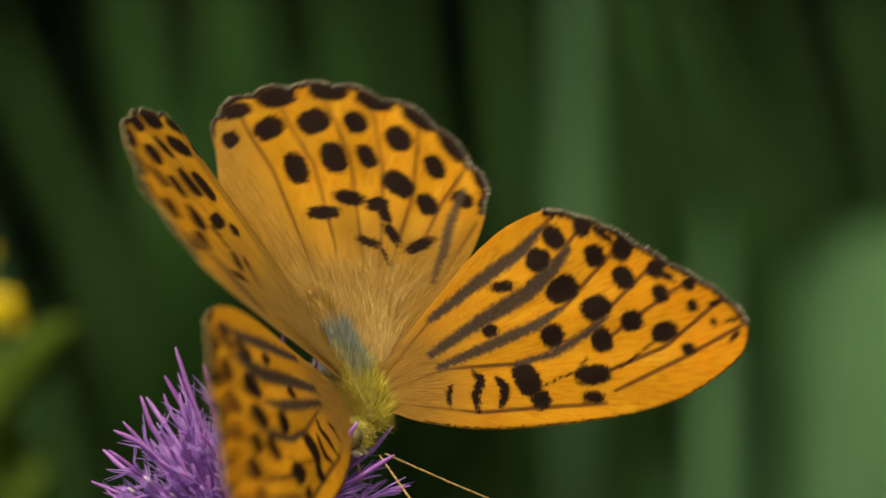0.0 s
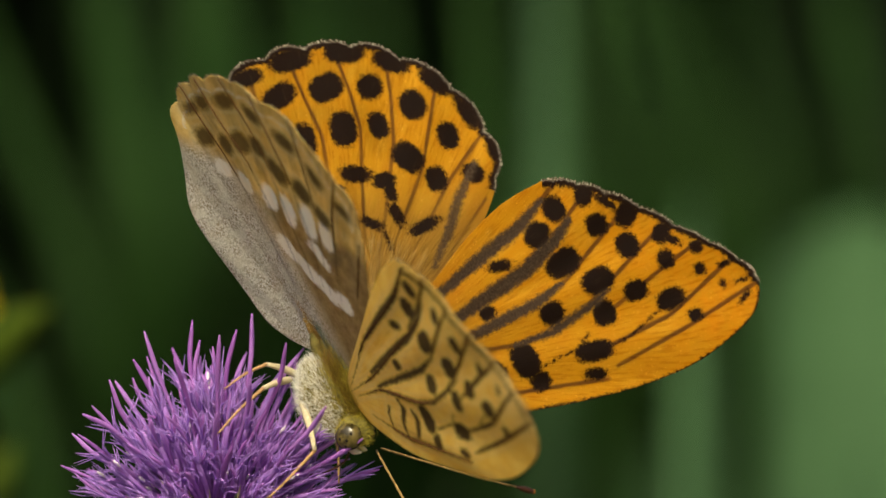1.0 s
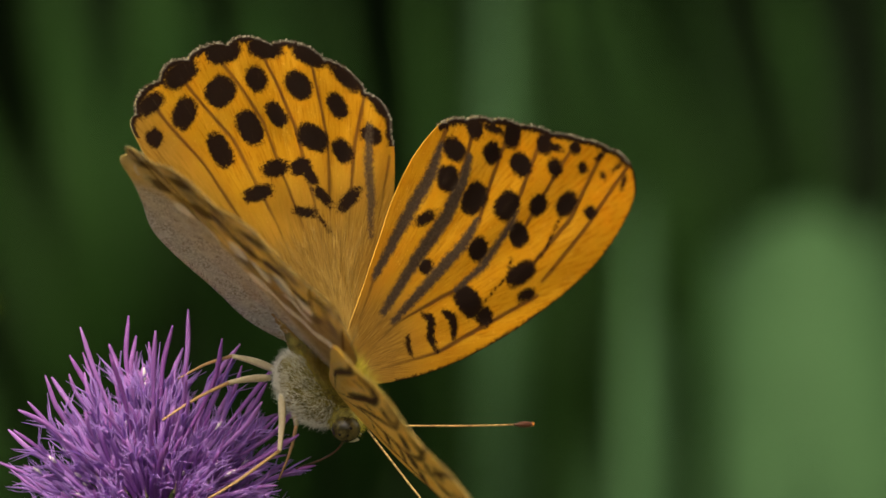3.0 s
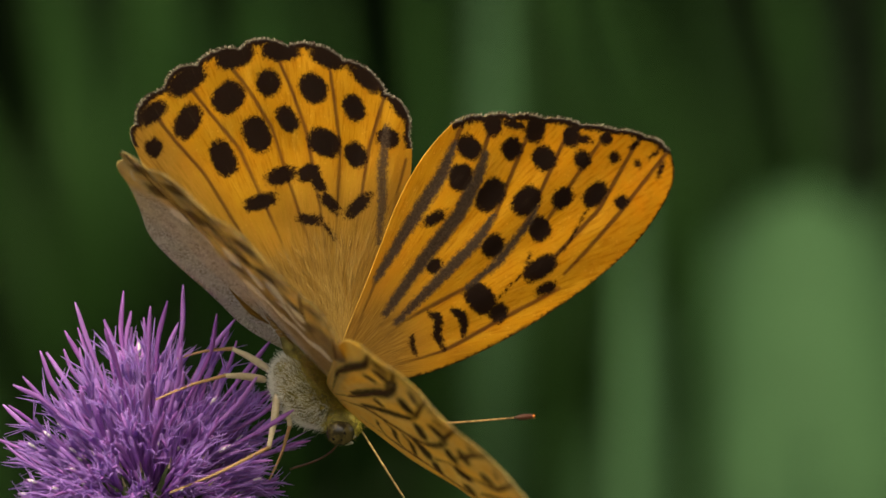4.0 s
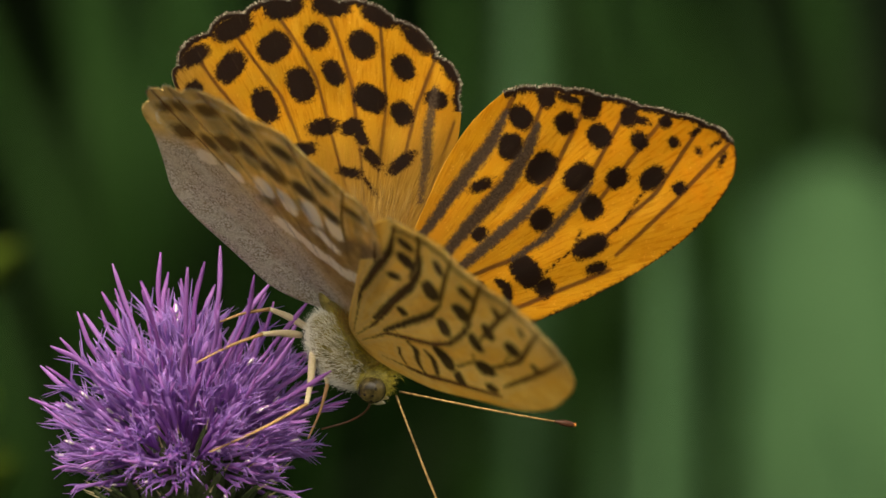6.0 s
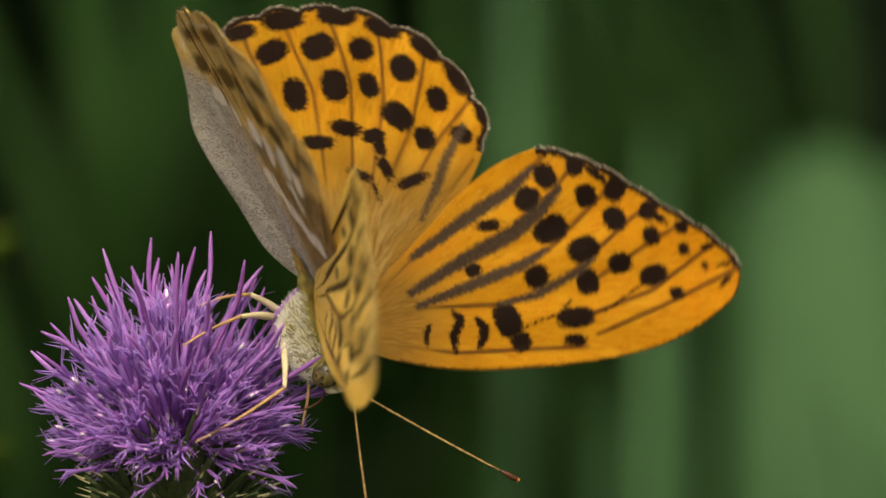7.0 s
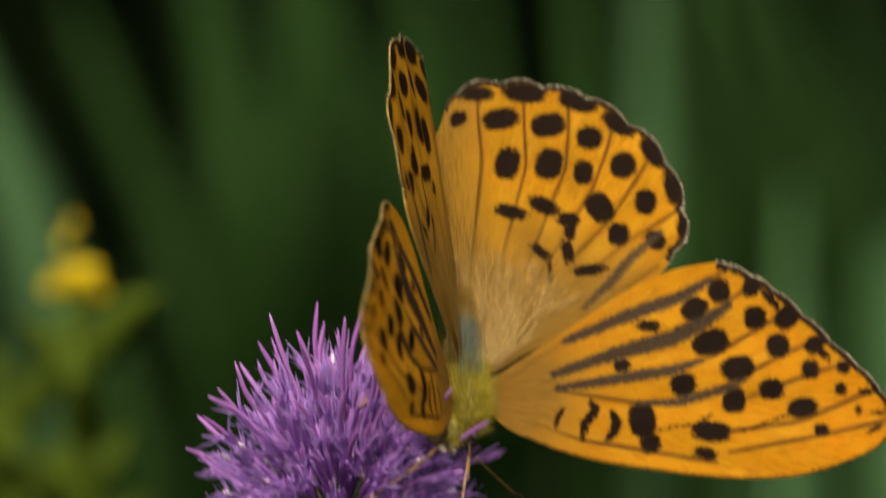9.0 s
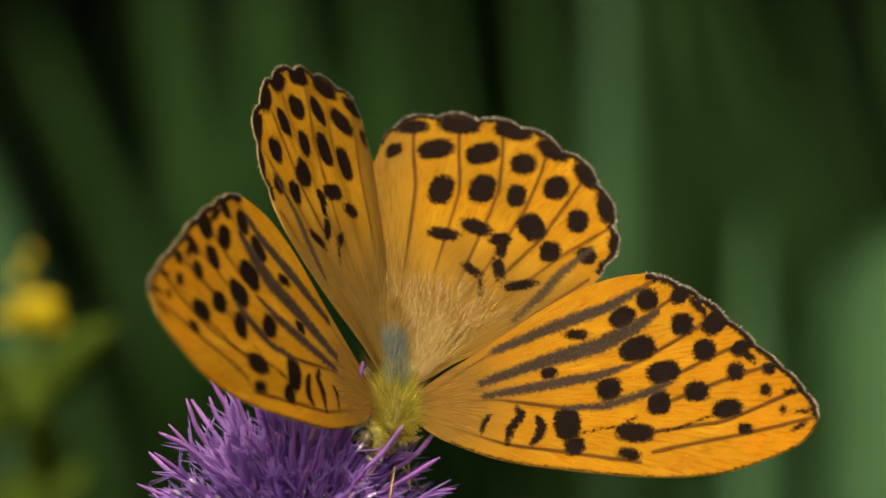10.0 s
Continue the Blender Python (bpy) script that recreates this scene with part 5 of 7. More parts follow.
    walk(WINGS["fl"], [
    (0, pose(0.00181, -0.00005, 0.00112, 5.08, -31.56, -6.97)),
    (0.1, pose(0.00133, -0.00012, 0.00168, 14.09, -50.60, -12.78)),
    (0.2, pose(0.00099, -0.00008, 0.00191, 16.15, -61.65, -15.58)),
    (0.3, pose(0.00069, 0.00004, 0.00205, 8.05, -71.48, -13.30)),
    (0.4, pose(0.00064, -0.00006, 0.00207, 20.54, -71.84, -21.58)),
    (0.5, pose(0.00110, 0.00033, 0.00181, -13.19, -59.16, 7.71)),
    (0.6, pose(0.00142, 0.00017, 0.00159, -2.03, -48.61, -0.71)),
    (0.7, pose(0.00162, 0.00013, 0.00138, -2.80, -40.76, -1.87)),
    (0.8, pose(0.00183, -0.00019, 0.00106, 13.84, -29.30, -11.07)),
    (0.9, pose(0.00144, -0.00010, 0.00158, 12.68, -46.74, -11.13)),
    (1, pose(0.00133, -0.00012, 0.00168, 12.92, -50.68, -12.95)),
    (1.2, pose(0.00093, -0.00012, 0.00194, 15.78, -63.34, -18.82)),
    (1.3, pose(0.00107, 0.00027, 0.00184, -11.82, -60.49, 4.63)),
    (1.4, pose(0.00153, 0.00011, 0.00148, 2.95, -43.91, -2.43)),
    (1.5, pose(0.00162, -0.00010, 0.00138, 11.17, -39.83, -9.34)),
    (1.6, pose(0.00135, -0.00010, 0.00165, 10.29, -49.98, -11.60)),
    (1.8, pose(0.00056, -0.00005, 0.00208, 22.81, -73.69, -23.55)),
    (1.9, pose(0.00111, -0.00009, 0.00184, 13.02, -58.07, -14.16)),
    (2, pose(0.00150, 0.00010, 0.00152, -2.03, -45.76, -3.27)),
    (2.1, pose(0.00168, 0.00018, 0.00130, -4.32, -38.15, -0.26)),
    (2.2, pose(0.00161, -0.00002, 0.00140, 7.82, -40.71, -7.29)),
    (2.3, pose(0.00154, -0.00000, 0.00148, 5.97, -43.79, -6.85)),
    (2.4, pose(0.00130, -0.00004, 0.00170, 8.29, -52.23, -9.95)),
    (2.5, pose(0.00114, -0.00000, 0.00181, 8.77, -57.34, -9.37)),
    (2.7, pose(0.00146, -0.00004, 0.00155, 8.54, -46.25, -8.53)),
    (3.8, pose(0.00189, -0.00005, 0.00097, 3.08, -27.29, -6.82)),
    (4, pose(0.00144, 0.00004, 0.00157, 4.40, -47.34, -5.65)),
    (4.2, pose(0.00155, -0.00001, 0.00146, 4.86, -43.22, -7.22)),
    (4.5, pose(0.00195, -0.00003, 0.00083, 3.19, -23.23, -6.30)),
    (4.7, pose(0.00200, 0.00001, 0.00072, 1.79, -20.11, -4.81)),
    (5, pose(0.00141, 0.00005, 0.00161, 3.33, -48.73, -5.68)),
    (5.3, pose(0.00186, 0.00005, 0.00103, 0.18, -29.26, -3.97)),
    (5.5, pose(0.00195, -0.00007, 0.00084, 8.93, -23.09, -7.12)),
    (5.7, pose(0.00166, 0.00004, 0.00134, -1.55, -39.34, -4.98)),
    (6.8, pose(0.00104, 0.00013, 0.00188, 4.35, -60.90, -3.20)),
    (6.9, pose(0.00121, 0.00016, 0.00176, -2.72, -55.84, -1.03)),
    (7, pose(0.00156, -0.00008, 0.00146, 7.19, -42.88, -9.52)),
    (7.2, pose(0.00176, -0.00010, 0.00120, 9.21, -33.84, -8.97)),
    (7.3, pose(0.00184, 0.00001, 0.00108, 6.96, -30.22, -5.06)),
    (7.5, pose(0.00136, 0.00014, 0.00165, 3.11, -50.26, -1.89)),
    (7.6, pose(0.00103, 0.00012, 0.00188, 3.32, -61.14, -3.70)),
    (7.7, pose(0.00094, -0.00003, 0.00194, 8.44, -63.76, -13.18)),
    (7.8, pose(0.00124, -0.00009, 0.00175, 5.93, -54.30, -12.83)),
    (8, pose(0.00128, -0.00016, 0.00172, 16.60, -51.78, -15.30)),
    (8.2, pose(0.00145, 0.00004, 0.00158, 1.31, -47.60, -5.94)),
    (8.3, pose(0.00166, 0.00005, 0.00137, 0.37, -39.66, -4.72)),
    (8.4, pose(0.00178, -0.00003, 0.00120, 3.32, -34.00, -6.83)),
    (8.5, pose(0.00182, -0.00001, 0.00114, 9.08, -31.59, -6.03)),
    (8.9, pose(0.00180, 0.00008, 0.00117, -0.59, -33.15, -3.44)),
    (9, pose(0.00180, -0.00005, 0.00118, 6.24, -32.81, -7.66)),
    (9.1, pose(0.00182, -0.00001, 0.00114, 0.58, -32.28, -6.34)),
    (9.2, pose(0.00194, -0.00005, 0.00092, 5.63, -25.00, -6.89)),
    (9.3, pose(0.00175, 0.00010, 0.00125, 2.96, -35.42, -3.10)),
    (9.4, pose(0.00140, 0.00003, 0.00164, 4.07, -49.17, -7.21)),
    (9.5, pose(0.00107, 0.00002, 0.00187, 8.20, -59.73, -10.32)),
    (9.6, pose(0.00132, 0.00002, 0.00171, 5.22, -51.95, -8.16)),
    (9.7, pose(0.00145, -0.00000, 0.00160, 7.39, -47.24, -8.04)),
    (9.8, pose(0.00159, 0.00003, 0.00145, 7.04, -41.86, -6.20)),
    (10, pose(0.00177, -0.00003, 0.00122, -0.51, -34.62, -7.14)),
    ])
    walk(WINGS["hl"], [
    (0, pose(0.00222, 0.00145, 0.00158, -8.69, -27.96, -5.26)),
    (0.1, pose(0.00162, 0.00076, 0.00183, 2.74, -45.59, -11.51)),
    (0.2, pose(0.00094, 0.00125, 0.00179, 6.91, -56.36, -16.24)),
    (0.3, pose(0.00025, 0.00189, 0.00161, 5.86, -65.34, -20.38)),
    (0.4, pose(0.00014, 0.00139, 0.00136, 12.74, -65.98, -23.51)),
    (0.5, pose(0.00073, 0.00223, 0.00147, -16.19, -55.22, 0.51)),
    (0.6, pose(0.00126, 0.00182, 0.00137, -10.07, -43.78, -3.64)),
    (0.7, pose(0.00174, 0.00185, 0.00148, -13.36, -36.34, -2.48)),
    (0.8, pose(0.00230, 0.00156, 0.00156, 1.01, -25.96, -9.60)),
    (0.9, pose(0.00191, 0.00115, 0.00188, 1.03, -41.99, -10.03)),
    (1, pose(0.00175, 0.00114, 0.00183, 3.59, -44.66, -13.49)),
    (1.2, pose(0.00114, 0.00082, 0.00167, 7.92, -57.88, -21.21)),
    (1.3, pose(0.00125, 0.00166, 0.00143, -16.71, -55.73, -1.19)),
    (1.4, pose(0.00210, 0.00149, 0.00167, -7.18, -38.90, -3.32)),
    (1.5, pose(0.00216, 0.00101, 0.00150, -0.68, -37.59, -9.96)),
    (1.6, pose(0.00202, 0.00130, 0.00187, 1.91, -44.86, -13.82)),
    (1.8, pose(0.00068, 0.00042, 0.00149, 16.89, -68.07, -27.97)),
    (1.9, pose(0.00168, 0.00098, 0.00184, 7.01, -52.58, -19.02)),
    (2, pose(0.00197, 0.00095, 0.00140, -9.31, -41.12, -6.67)),
    (2.1, pose(0.00234, 0.00128, 0.00136, -13.41, -34.16, -2.60)),
    (2.2, pose(0.00229, 0.00107, 0.00148, -4.10, -37.67, -6.35)),
    (2.3, pose(0.00228, 0.00058, 0.00186, -2.15, -39.07, -9.50)),
    (2.4, pose(0.00192, 0.00045, 0.00189, 1.10, -47.14, -13.11)),
    (2.5, pose(0.00164, 0.00051, 0.00175, 2.84, -51.68, -13.65)),
    (2.7, pose(0.00217, 0.00053, 0.00182, -0.70, -42.07, -10.15)),
    (3.8, pose(0.00268, 0.00040, 0.00129, -6.44, -23.55, -8.18)),
    (4, pose(0.00192, 0.00008, 0.00166, -2.15, -42.12, -8.35)),
    (4.2, pose(0.00215, -0.00000, 0.00179, -3.01, -39.15, -9.89)),
    (4.5, pose(0.00263, 0.00034, 0.00104, -5.27, -20.57, -7.18)),
    (4.7, pose(0.00300, 0.00062, 0.00131, -6.96, -16.20, -6.07)),
    (5, pose(0.00183, 0.00004, 0.00164, -0.51, -42.53, -10.04)),
    (5.3, pose(0.00249, 0.00017, 0.00133, -8.07, -25.31, -6.29)),
    (5.5, pose(0.00284, 0.00018, 0.00152, -2.04, -20.13, -7.55)),
    (5.7, pose(0.00247, 0.00063, 0.00166, -8.46, -34.68, -8.64)),
    (6.8, pose(0.00114, 0.00118, 0.00171, -3.76, -55.52, -5.52)),
    (6.9, pose(0.00104, 0.00183, 0.00133, -9.02, -50.74, -5.86)),
    (7, pose(0.00197, 0.00133, 0.00185, -5.18, -39.01, -8.64)),
    (7.2, pose(0.00231, 0.00132, 0.00176, -3.68, -30.50, -6.51)),
    (7.3, pose(0.00232, 0.00149, 0.00159, -5.30, -27.08, -3.08)),
    (7.5, pose(0.00145, 0.00159, 0.00176, -4.98, -44.21, -3.55)),
    (7.6, pose(0.00119, 0.00133, 0.00209, -3.44, -55.51, -6.52)),
    (7.7, pose(0.00092, 0.00146, 0.00210, 0.17, -57.22, -14.15)),
    (7.8, pose(0.00106, 0.00170, 0.00188, -3.63, -48.49, -13.65)),
    (8, pose(0.00109, 0.00146, 0.00180, 3.86, -46.25, -13.92)),
    (8.2, pose(0.00116, 0.00214, 0.00181, -6.72, -42.25, -8.60)),
    (8.3, pose(0.00148, 0.00188, 0.00157, -9.70, -35.19, -5.93)),
    (8.4, pose(0.00172, 0.00175, 0.00147, -8.23, -29.81, -6.77)),
    (8.5, pose(0.00195, 0.00156, 0.00146, -2.52, -27.43, -7.74)),
    (8.9, pose(0.00183, 0.00214, 0.00172, -11.78, -28.85, -4.76)),
    (9, pose(0.00134, 0.00187, 0.00139, -2.18, -27.84, -9.46)),
    (9.1, pose(0.00136, 0.00185, 0.00133, -9.97, -27.80, -7.01)),
    (9.2, pose(0.00193, 0.00182, 0.00136, -5.34, -20.07, -7.72)),
    (9.3, pose(0.00186, 0.00214, 0.00186, -6.63, -30.38, -5.68)),
    (9.4, pose(0.00130, 0.00187, 0.00203, -2.61, -43.50, -10.52)),
    (9.5, pose(0.00023, 0.00163, 0.00171, 3.85, -53.65, -14.80)),
    (9.6, pose(0.00083, 0.00184, 0.00185, -2.11, -46.27, -10.64)),
    (9.7, pose(0.00108, 0.00205, 0.00193, -1.88, -41.92, -9.59)),
    (9.8, pose(0.00090, 0.00199, 0.00158, -3.88, -36.74, -6.45)),
    (10, pose(0.00127, 0.00182, 0.00148, -8.49, -28.94, -8.21)),
    ])
    walk(WINGS["fr"], [
    (0, pose(-0.00349, 0.00003, 0.00074, 5.23, 18.65, 11.09)),
    (0.1, pose(-0.00528, 0.00225, -0.00077, 20.97, 37.36, 19.40)),
    (0.2, pose(-0.00414, 0.00215, 0.00087, 33.88, 39.41, 22.13)),
    (0.3, pose(-0.00521, 0.00440, 0.00004, 49.11, 51.17, 27.71)),
    (0.4, pose(-0.00539, 0.00424, -0.00020, 49.00, 52.34, 28.42)),
    (0.5, pose(-0.00511, 0.00510, 0.00044, 30.48, 41.10, 23.38)),
    (0.6, pose(-0.00448, 0.00421, 0.00099, 25.10, 36.77, 21.81)),
    (0.7, pose(-0.00458, 0.00312, 0.00013, 16.77, 34.40, 12.22)),
    (0.8, pose(-0.00399, 0.00137, 0.00032, 22.18, 25.07, 14.01)),
    (0.9, pose(-0.00291, -0.00017, 0.00166, 15.44, 45.58, 18.17)),
    (1, pose(-0.00268, -0.00010, 0.00190, 18.29, 53.37, 19.71)),
    (1.2, pose(-0.00247, 0.00008, 0.00192, 13.42, 61.12, 11.45)),
    (1.3, pose(-0.00271, 0.00050, 0.00169, -7.43, 54.21, -5.04)),
    (1.4, pose(-0.00293, -0.00006, 0.00169, 2.82, 46.59, 8.37)),
    (1.5, pose(-0.00301, -0.00016, 0.00159, 11.80, 42.52, 13.31)),
    (1.6, pose(-0.00272, 0.00000, 0.00186, 11.43, 53.40, 11.66)),
    (1.8, pose(-0.00237, -0.00000, 0.00189, 9.77, 64.81, 9.85)),
    (1.9, pose(-0.00251, -0.00004, 0.00198, 11.20, 60.20, 10.96)),
    (2, pose(-0.00288, 0.00022, 0.00171, -0.18, 48.78, 2.93)),
    (2.1, pose(-0.00314, 0.00011, 0.00143, -3.63, 39.35, 3.22)),
    (2.2, pose(-0.00332, -0.00011, 0.00096, 5.28, 29.13, 7.71)),
    (2.3, pose(-0.00291, -0.00005, 0.00170, 11.21, 46.65, 15.37)),
    (2.4, pose(-0.00259, -0.00001, 0.00196, 17.30, 56.65, 19.43)),
    (2.5, pose(-0.00255, -0.00004, 0.00196, 14.57, 58.40, 17.38)),
    (2.7, pose(-0.00299, -0.00010, 0.00155, 9.76, 43.20, 12.88)),
    (3.8, pose(-0.00331, 0.00007, 0.00115, -0.65, 30.04, -3.03)),
    (4, pose(-0.00295, -0.00001, 0.00157, 5.07, 45.23, 8.79)),
    (4.2, pose(-0.00294, 0.00004, 0.00165, 6.29, 45.54, 8.43)),
    (4.5, pose(-0.00340, 0.00003, 0.00099, -0.36, 25.27, -3.32)),
    (4.7, pose(-0.00340, -0.00000, 0.00100, -1.94, 25.25, -3.94)),
    (5, pose(-0.00292, 0.00005, 0.00163, 5.21, 46.87, 8.69)),
    (5.3, pose(-0.00329, 0.00004, 0.00119, -2.07, 31.46, 0.26)),
    (5.5, pose(-0.00339, -0.00013, 0.00099, 4.48, 26.12, -1.51)),
    (5.7, pose(-0.00312, 0.00025, 0.00140, 0.07, 39.22, 3.38)),
    (6.8, pose(-0.00420, 0.00499, 0.00080, 37.04, 59.02, 23.15)),
    (6.9, pose(-0.00503, 0.00366, -0.00077, 32.63, 55.24, 11.19)),
    (7, pose(-0.00333, 0.00383, 0.00211, 33.80, 38.74, 18.68)),
    (7.2, pose(-0.00333, -0.00007, 0.00107, 10.52, 28.00, 13.47)),
    (7.3, pose(-0.00337, -0.00018, 0.00098, 9.20, 25.72, 16.48)),
    (7.5, pose(-0.00405, 0.00384, 0.00163, 31.85, 39.16, 23.43)),
    (7.6, pose(-0.00561, 0.00287, -0.00100, 33.15, 49.85, 22.89)),
    (7.7, pose(-0.00542, 0.00292, -0.00058, 31.59, 46.60, 22.51)),
    (7.8, pose(-0.00534, 0.00373, 0.00013, 24.42, 35.93, 15.05)),
    (8, pose(-0.00444, 0.00488, 0.00246, 34.95, 33.72, 28.90)),
    (8.2, pose(-0.00304, 0.00020, 0.00155, 6.93, 43.39, 11.36)),
    (8.3, pose(-0.00315, 0.00015, 0.00139, 4.82, 39.31, 10.48)),
    (8.4, pose(-0.00332, 0.00009, 0.00106, 3.82, 31.07, 6.63)),
    (8.5, pose(-0.00321, -0.00023, 0.00129, 9.90, 35.25, 12.94)),
    (8.9, pose(-0.00315, 0.00009, 0.00137, -0.02, 39.95, 4.25)),
    (9, pose(-0.00291, -0.00001, 0.00173, 9.18, 48.78, 9.91)),
    (9.1, pose(-0.00320, 0.00020, 0.00128, -0.96, 37.88, -0.56)),
    (9.2, pose(-0.00341, 0.00001, 0.00097, 4.20, 27.01, 3.45)),
    (9.3, pose(-0.00321, -0.00007, 0.00122, -0.21, 36.92, 3.00)),
    (9.4, pose(-0.00266, 0.00015, 0.00195, 12.52, 54.50, 14.84)),
    (9.5, pose(-0.00243, 0.00011, 0.00201, 14.72, 58.30, 15.75)),
    (9.6, pose(-0.00248, 0.00013, 0.00202, 6.10, 57.00, 6.27)),
    (9.7, pose(-0.00252, -0.00001, 0.00199, 3.63, 50.00, 4.20)),
    (9.8, pose(-0.00302, -0.00010, 0.00139, -0.28, 43.93, -0.13)),
    (10, pose(-0.00324, 0.00030, 0.00120, -1.88, 34.99, -1.93)),
    ])
    walk(WINGS["hr"], [
    (0, pose(-0.00299, 0.00152, 0.00138, -11.28, 20.50, -0.77)),
    (0.1, pose(-0.00227, 0.00071, 0.00188, 10.30, 41.64, 24.39)),
    (0.2, pose(-0.00137, 0.00122, 0.00195, 26.23, 54.41, 43.75)),
    (0.3, pose(-0.00037, 0.00194, 0.00164, 35.22, 62.08, 48.83)),
    (0.4, pose(-0.00060, 0.00140, 0.00139, 35.80, 57.76, 54.61)),
    (0.5, pose(-0.00117, 0.00227, 0.00154, 3.66, 48.43, 23.35)),
    (0.6, pose(-0.00171, 0.00178, 0.00162, 6.23, 43.13, 27.19)),
    (0.7, pose(-0.00217, 0.00188, 0.00175, -1.75, 37.31, 17.62)),
    (0.8, pose(-0.00276, 0.00155, 0.00187, 5.34, 30.34, 15.81)),
    (0.9, pose(-0.00212, 0.00104, 0.00236, 4.57, 54.57, 15.87)),
    (1, pose(-0.00192, 0.00114, 0.00228, 6.23, 56.65, 14.11)),
    (1.2, pose(-0.00133, 0.00095, 0.00188, 13.35, 68.16, 19.41)),
    (1.3, pose(-0.00138, 0.00186, 0.00160, -11.45, 64.08, -3.30)),
    (1.4, pose(-0.00215, 0.00133, 0.00242, 4.37, 56.24, 17.25)),
    (1.5, pose(-0.00249, 0.00092, 0.00203, 8.56, 45.30, 18.47)),
    (1.6, pose(-0.00191, 0.00138, 0.00252, 18.80, 58.90, 25.21)),
    (1.8, pose(-0.00123, 0.00045, 0.00149, 29.73, 64.57, 37.45)),
    (1.9, pose(-0.00158, 0.00101, 0.00238, 31.52, 65.34, 38.73)),
    (2, pose(-0.00218, 0.00109, 0.00188, -0.60, 50.89, 8.85)),
    (2.1, pose(-0.00240, 0.00127, 0.00212, -6.52, 50.34, 6.34)),
    (2.2, pose(-0.00299, 0.00095, 0.00144, -1.36, 33.82, 9.92)),
    (2.3, pose(-0.00237, 0.00052, 0.00248, 5.12, 50.77, 14.98)),
    (2.4, pose(-0.00212, 0.00048, 0.00233, 8.49, 55.62, 16.60)),
    (2.5, pose(-0.00211, 0.00047, 0.00198, 7.39, 54.46, 16.82)),
    (2.7, pose(-0.00248, 0.00045, 0.00224, 4.56, 48.75, 14.60)),
    (3.8, pose(-0.00279, 0.00052, 0.00210, -1.08, 36.38, 5.68)),
    (4, pose(-0.00234, 0.00003, 0.00191, 1.32, 44.03, 8.05)),
    (4.2, pose(-0.00220, 0.00005, 0.00240, 2.76, 51.30, 10.46)),
    (4.5, pose(-0.00307, 0.00041, 0.00149, -3.43, 26.91, 5.51)),
    (4.7, pose(-0.00337, 0.00060, 0.00188, -4.63, 23.07, 5.29)),
    (5, pose(-0.00234, 0.00005, 0.00181, 1.84, 42.53, 7.88)),
    (5.3, pose(-0.00266, 0.00018, 0.00202, -4.59, 38.06, 5.80)),
    (5.5, pose(-0.00322, 0.00008, 0.00199, 0.29, 26.13, 9.16)),
    (5.7, pose(-0.00258, 0.00089, 0.00223, -2.57, 46.23, 7.80)),
    (6.8, pose(-0.00161, 0.00104, 0.00190, 7.39, 57.53, 24.50)),
    (6.9, pose(-0.00128, 0.00187, 0.00158, 5.80, 56.39, 21.12)),
    (7, pose(-0.00206, 0.00139, 0.00235, 6.37, 45.30, 20.47)),
    (7.2, pose(-0.00273, 0.00131, 0.00209, 1.96, 33.60, 13.30)),
    (7.3, pose(-0.00299, 0.00127, 0.00177, -1.07, 24.09, 11.96)),
    (7.5, pose(-0.00204, 0.00139, 0.00199, 5.29, 35.94, 19.98)),
    (7.6, pose(-0.00164, 0.00128, 0.00227, 10.40, 46.80, 21.89)),
    (7.7, pose(-0.00124, 0.00161, 0.00219, 14.65, 46.73, 18.91)),
    (7.8, pose(-0.00166, 0.00196, 0.00175, 4.20, 33.99, 6.28)),
    (8, pose(-0.00215, 0.00148, 0.00150, 5.22, 33.12, 10.80)),
    (8.2, pose(-0.00149, 0.00224, 0.00194, 1.52, 49.36, 6.49)),
    (8.3, pose(-0.00194, 0.00195, 0.00169, -3.05, 41.67, 3.84)),
    (8.4, pose(-0.00224, 0.00185, 0.00152, -2.55, 33.97, 3.17)),
    (8.5, pose(-0.00246, 0.00134, 0.00183, 5.98, 38.58, 14.63)),
    (8.9, pose(-0.00209, 0.00215, 0.00206, -5.68, 42.95, 3.31)),
    (9, pose(-0.00149, 0.00189, 0.00179, 7.96, 48.20, 11.44)),
    (9.1, pose(-0.00172, 0.00198, 0.00145, -5.74, 36.31, 0.74)),
    (9.2, pose(-0.00243, 0.00186, 0.00155, -1.62, 27.25, 5.68)),
    (9.3, pose(-0.00260, 0.00198, 0.00193, -2.87, 32.96, 8.48)),
    (9.4, pose(-0.00133, 0.00195, 0.00234, 7.04, 56.05, 11.13)),
    (9.5, pose(-0.00063, 0.00165, 0.00174, 11.48, 58.24, 15.41)),
    (9.6, pose(-0.00103, 0.00189, 0.00201, 5.71, 55.17, 10.22)),
    (9.7, pose(-0.00123, 0.00204, 0.00220, 7.65, 52.50, 14.13)),
    (9.8, pose(-0.00167, 0.00192, 0.00155, -0.64, 36.24, 8.14)),
    (10, pose(-0.00156, 0.00201, 0.00156, -6.06, 34.93, -0.58)),
    ])
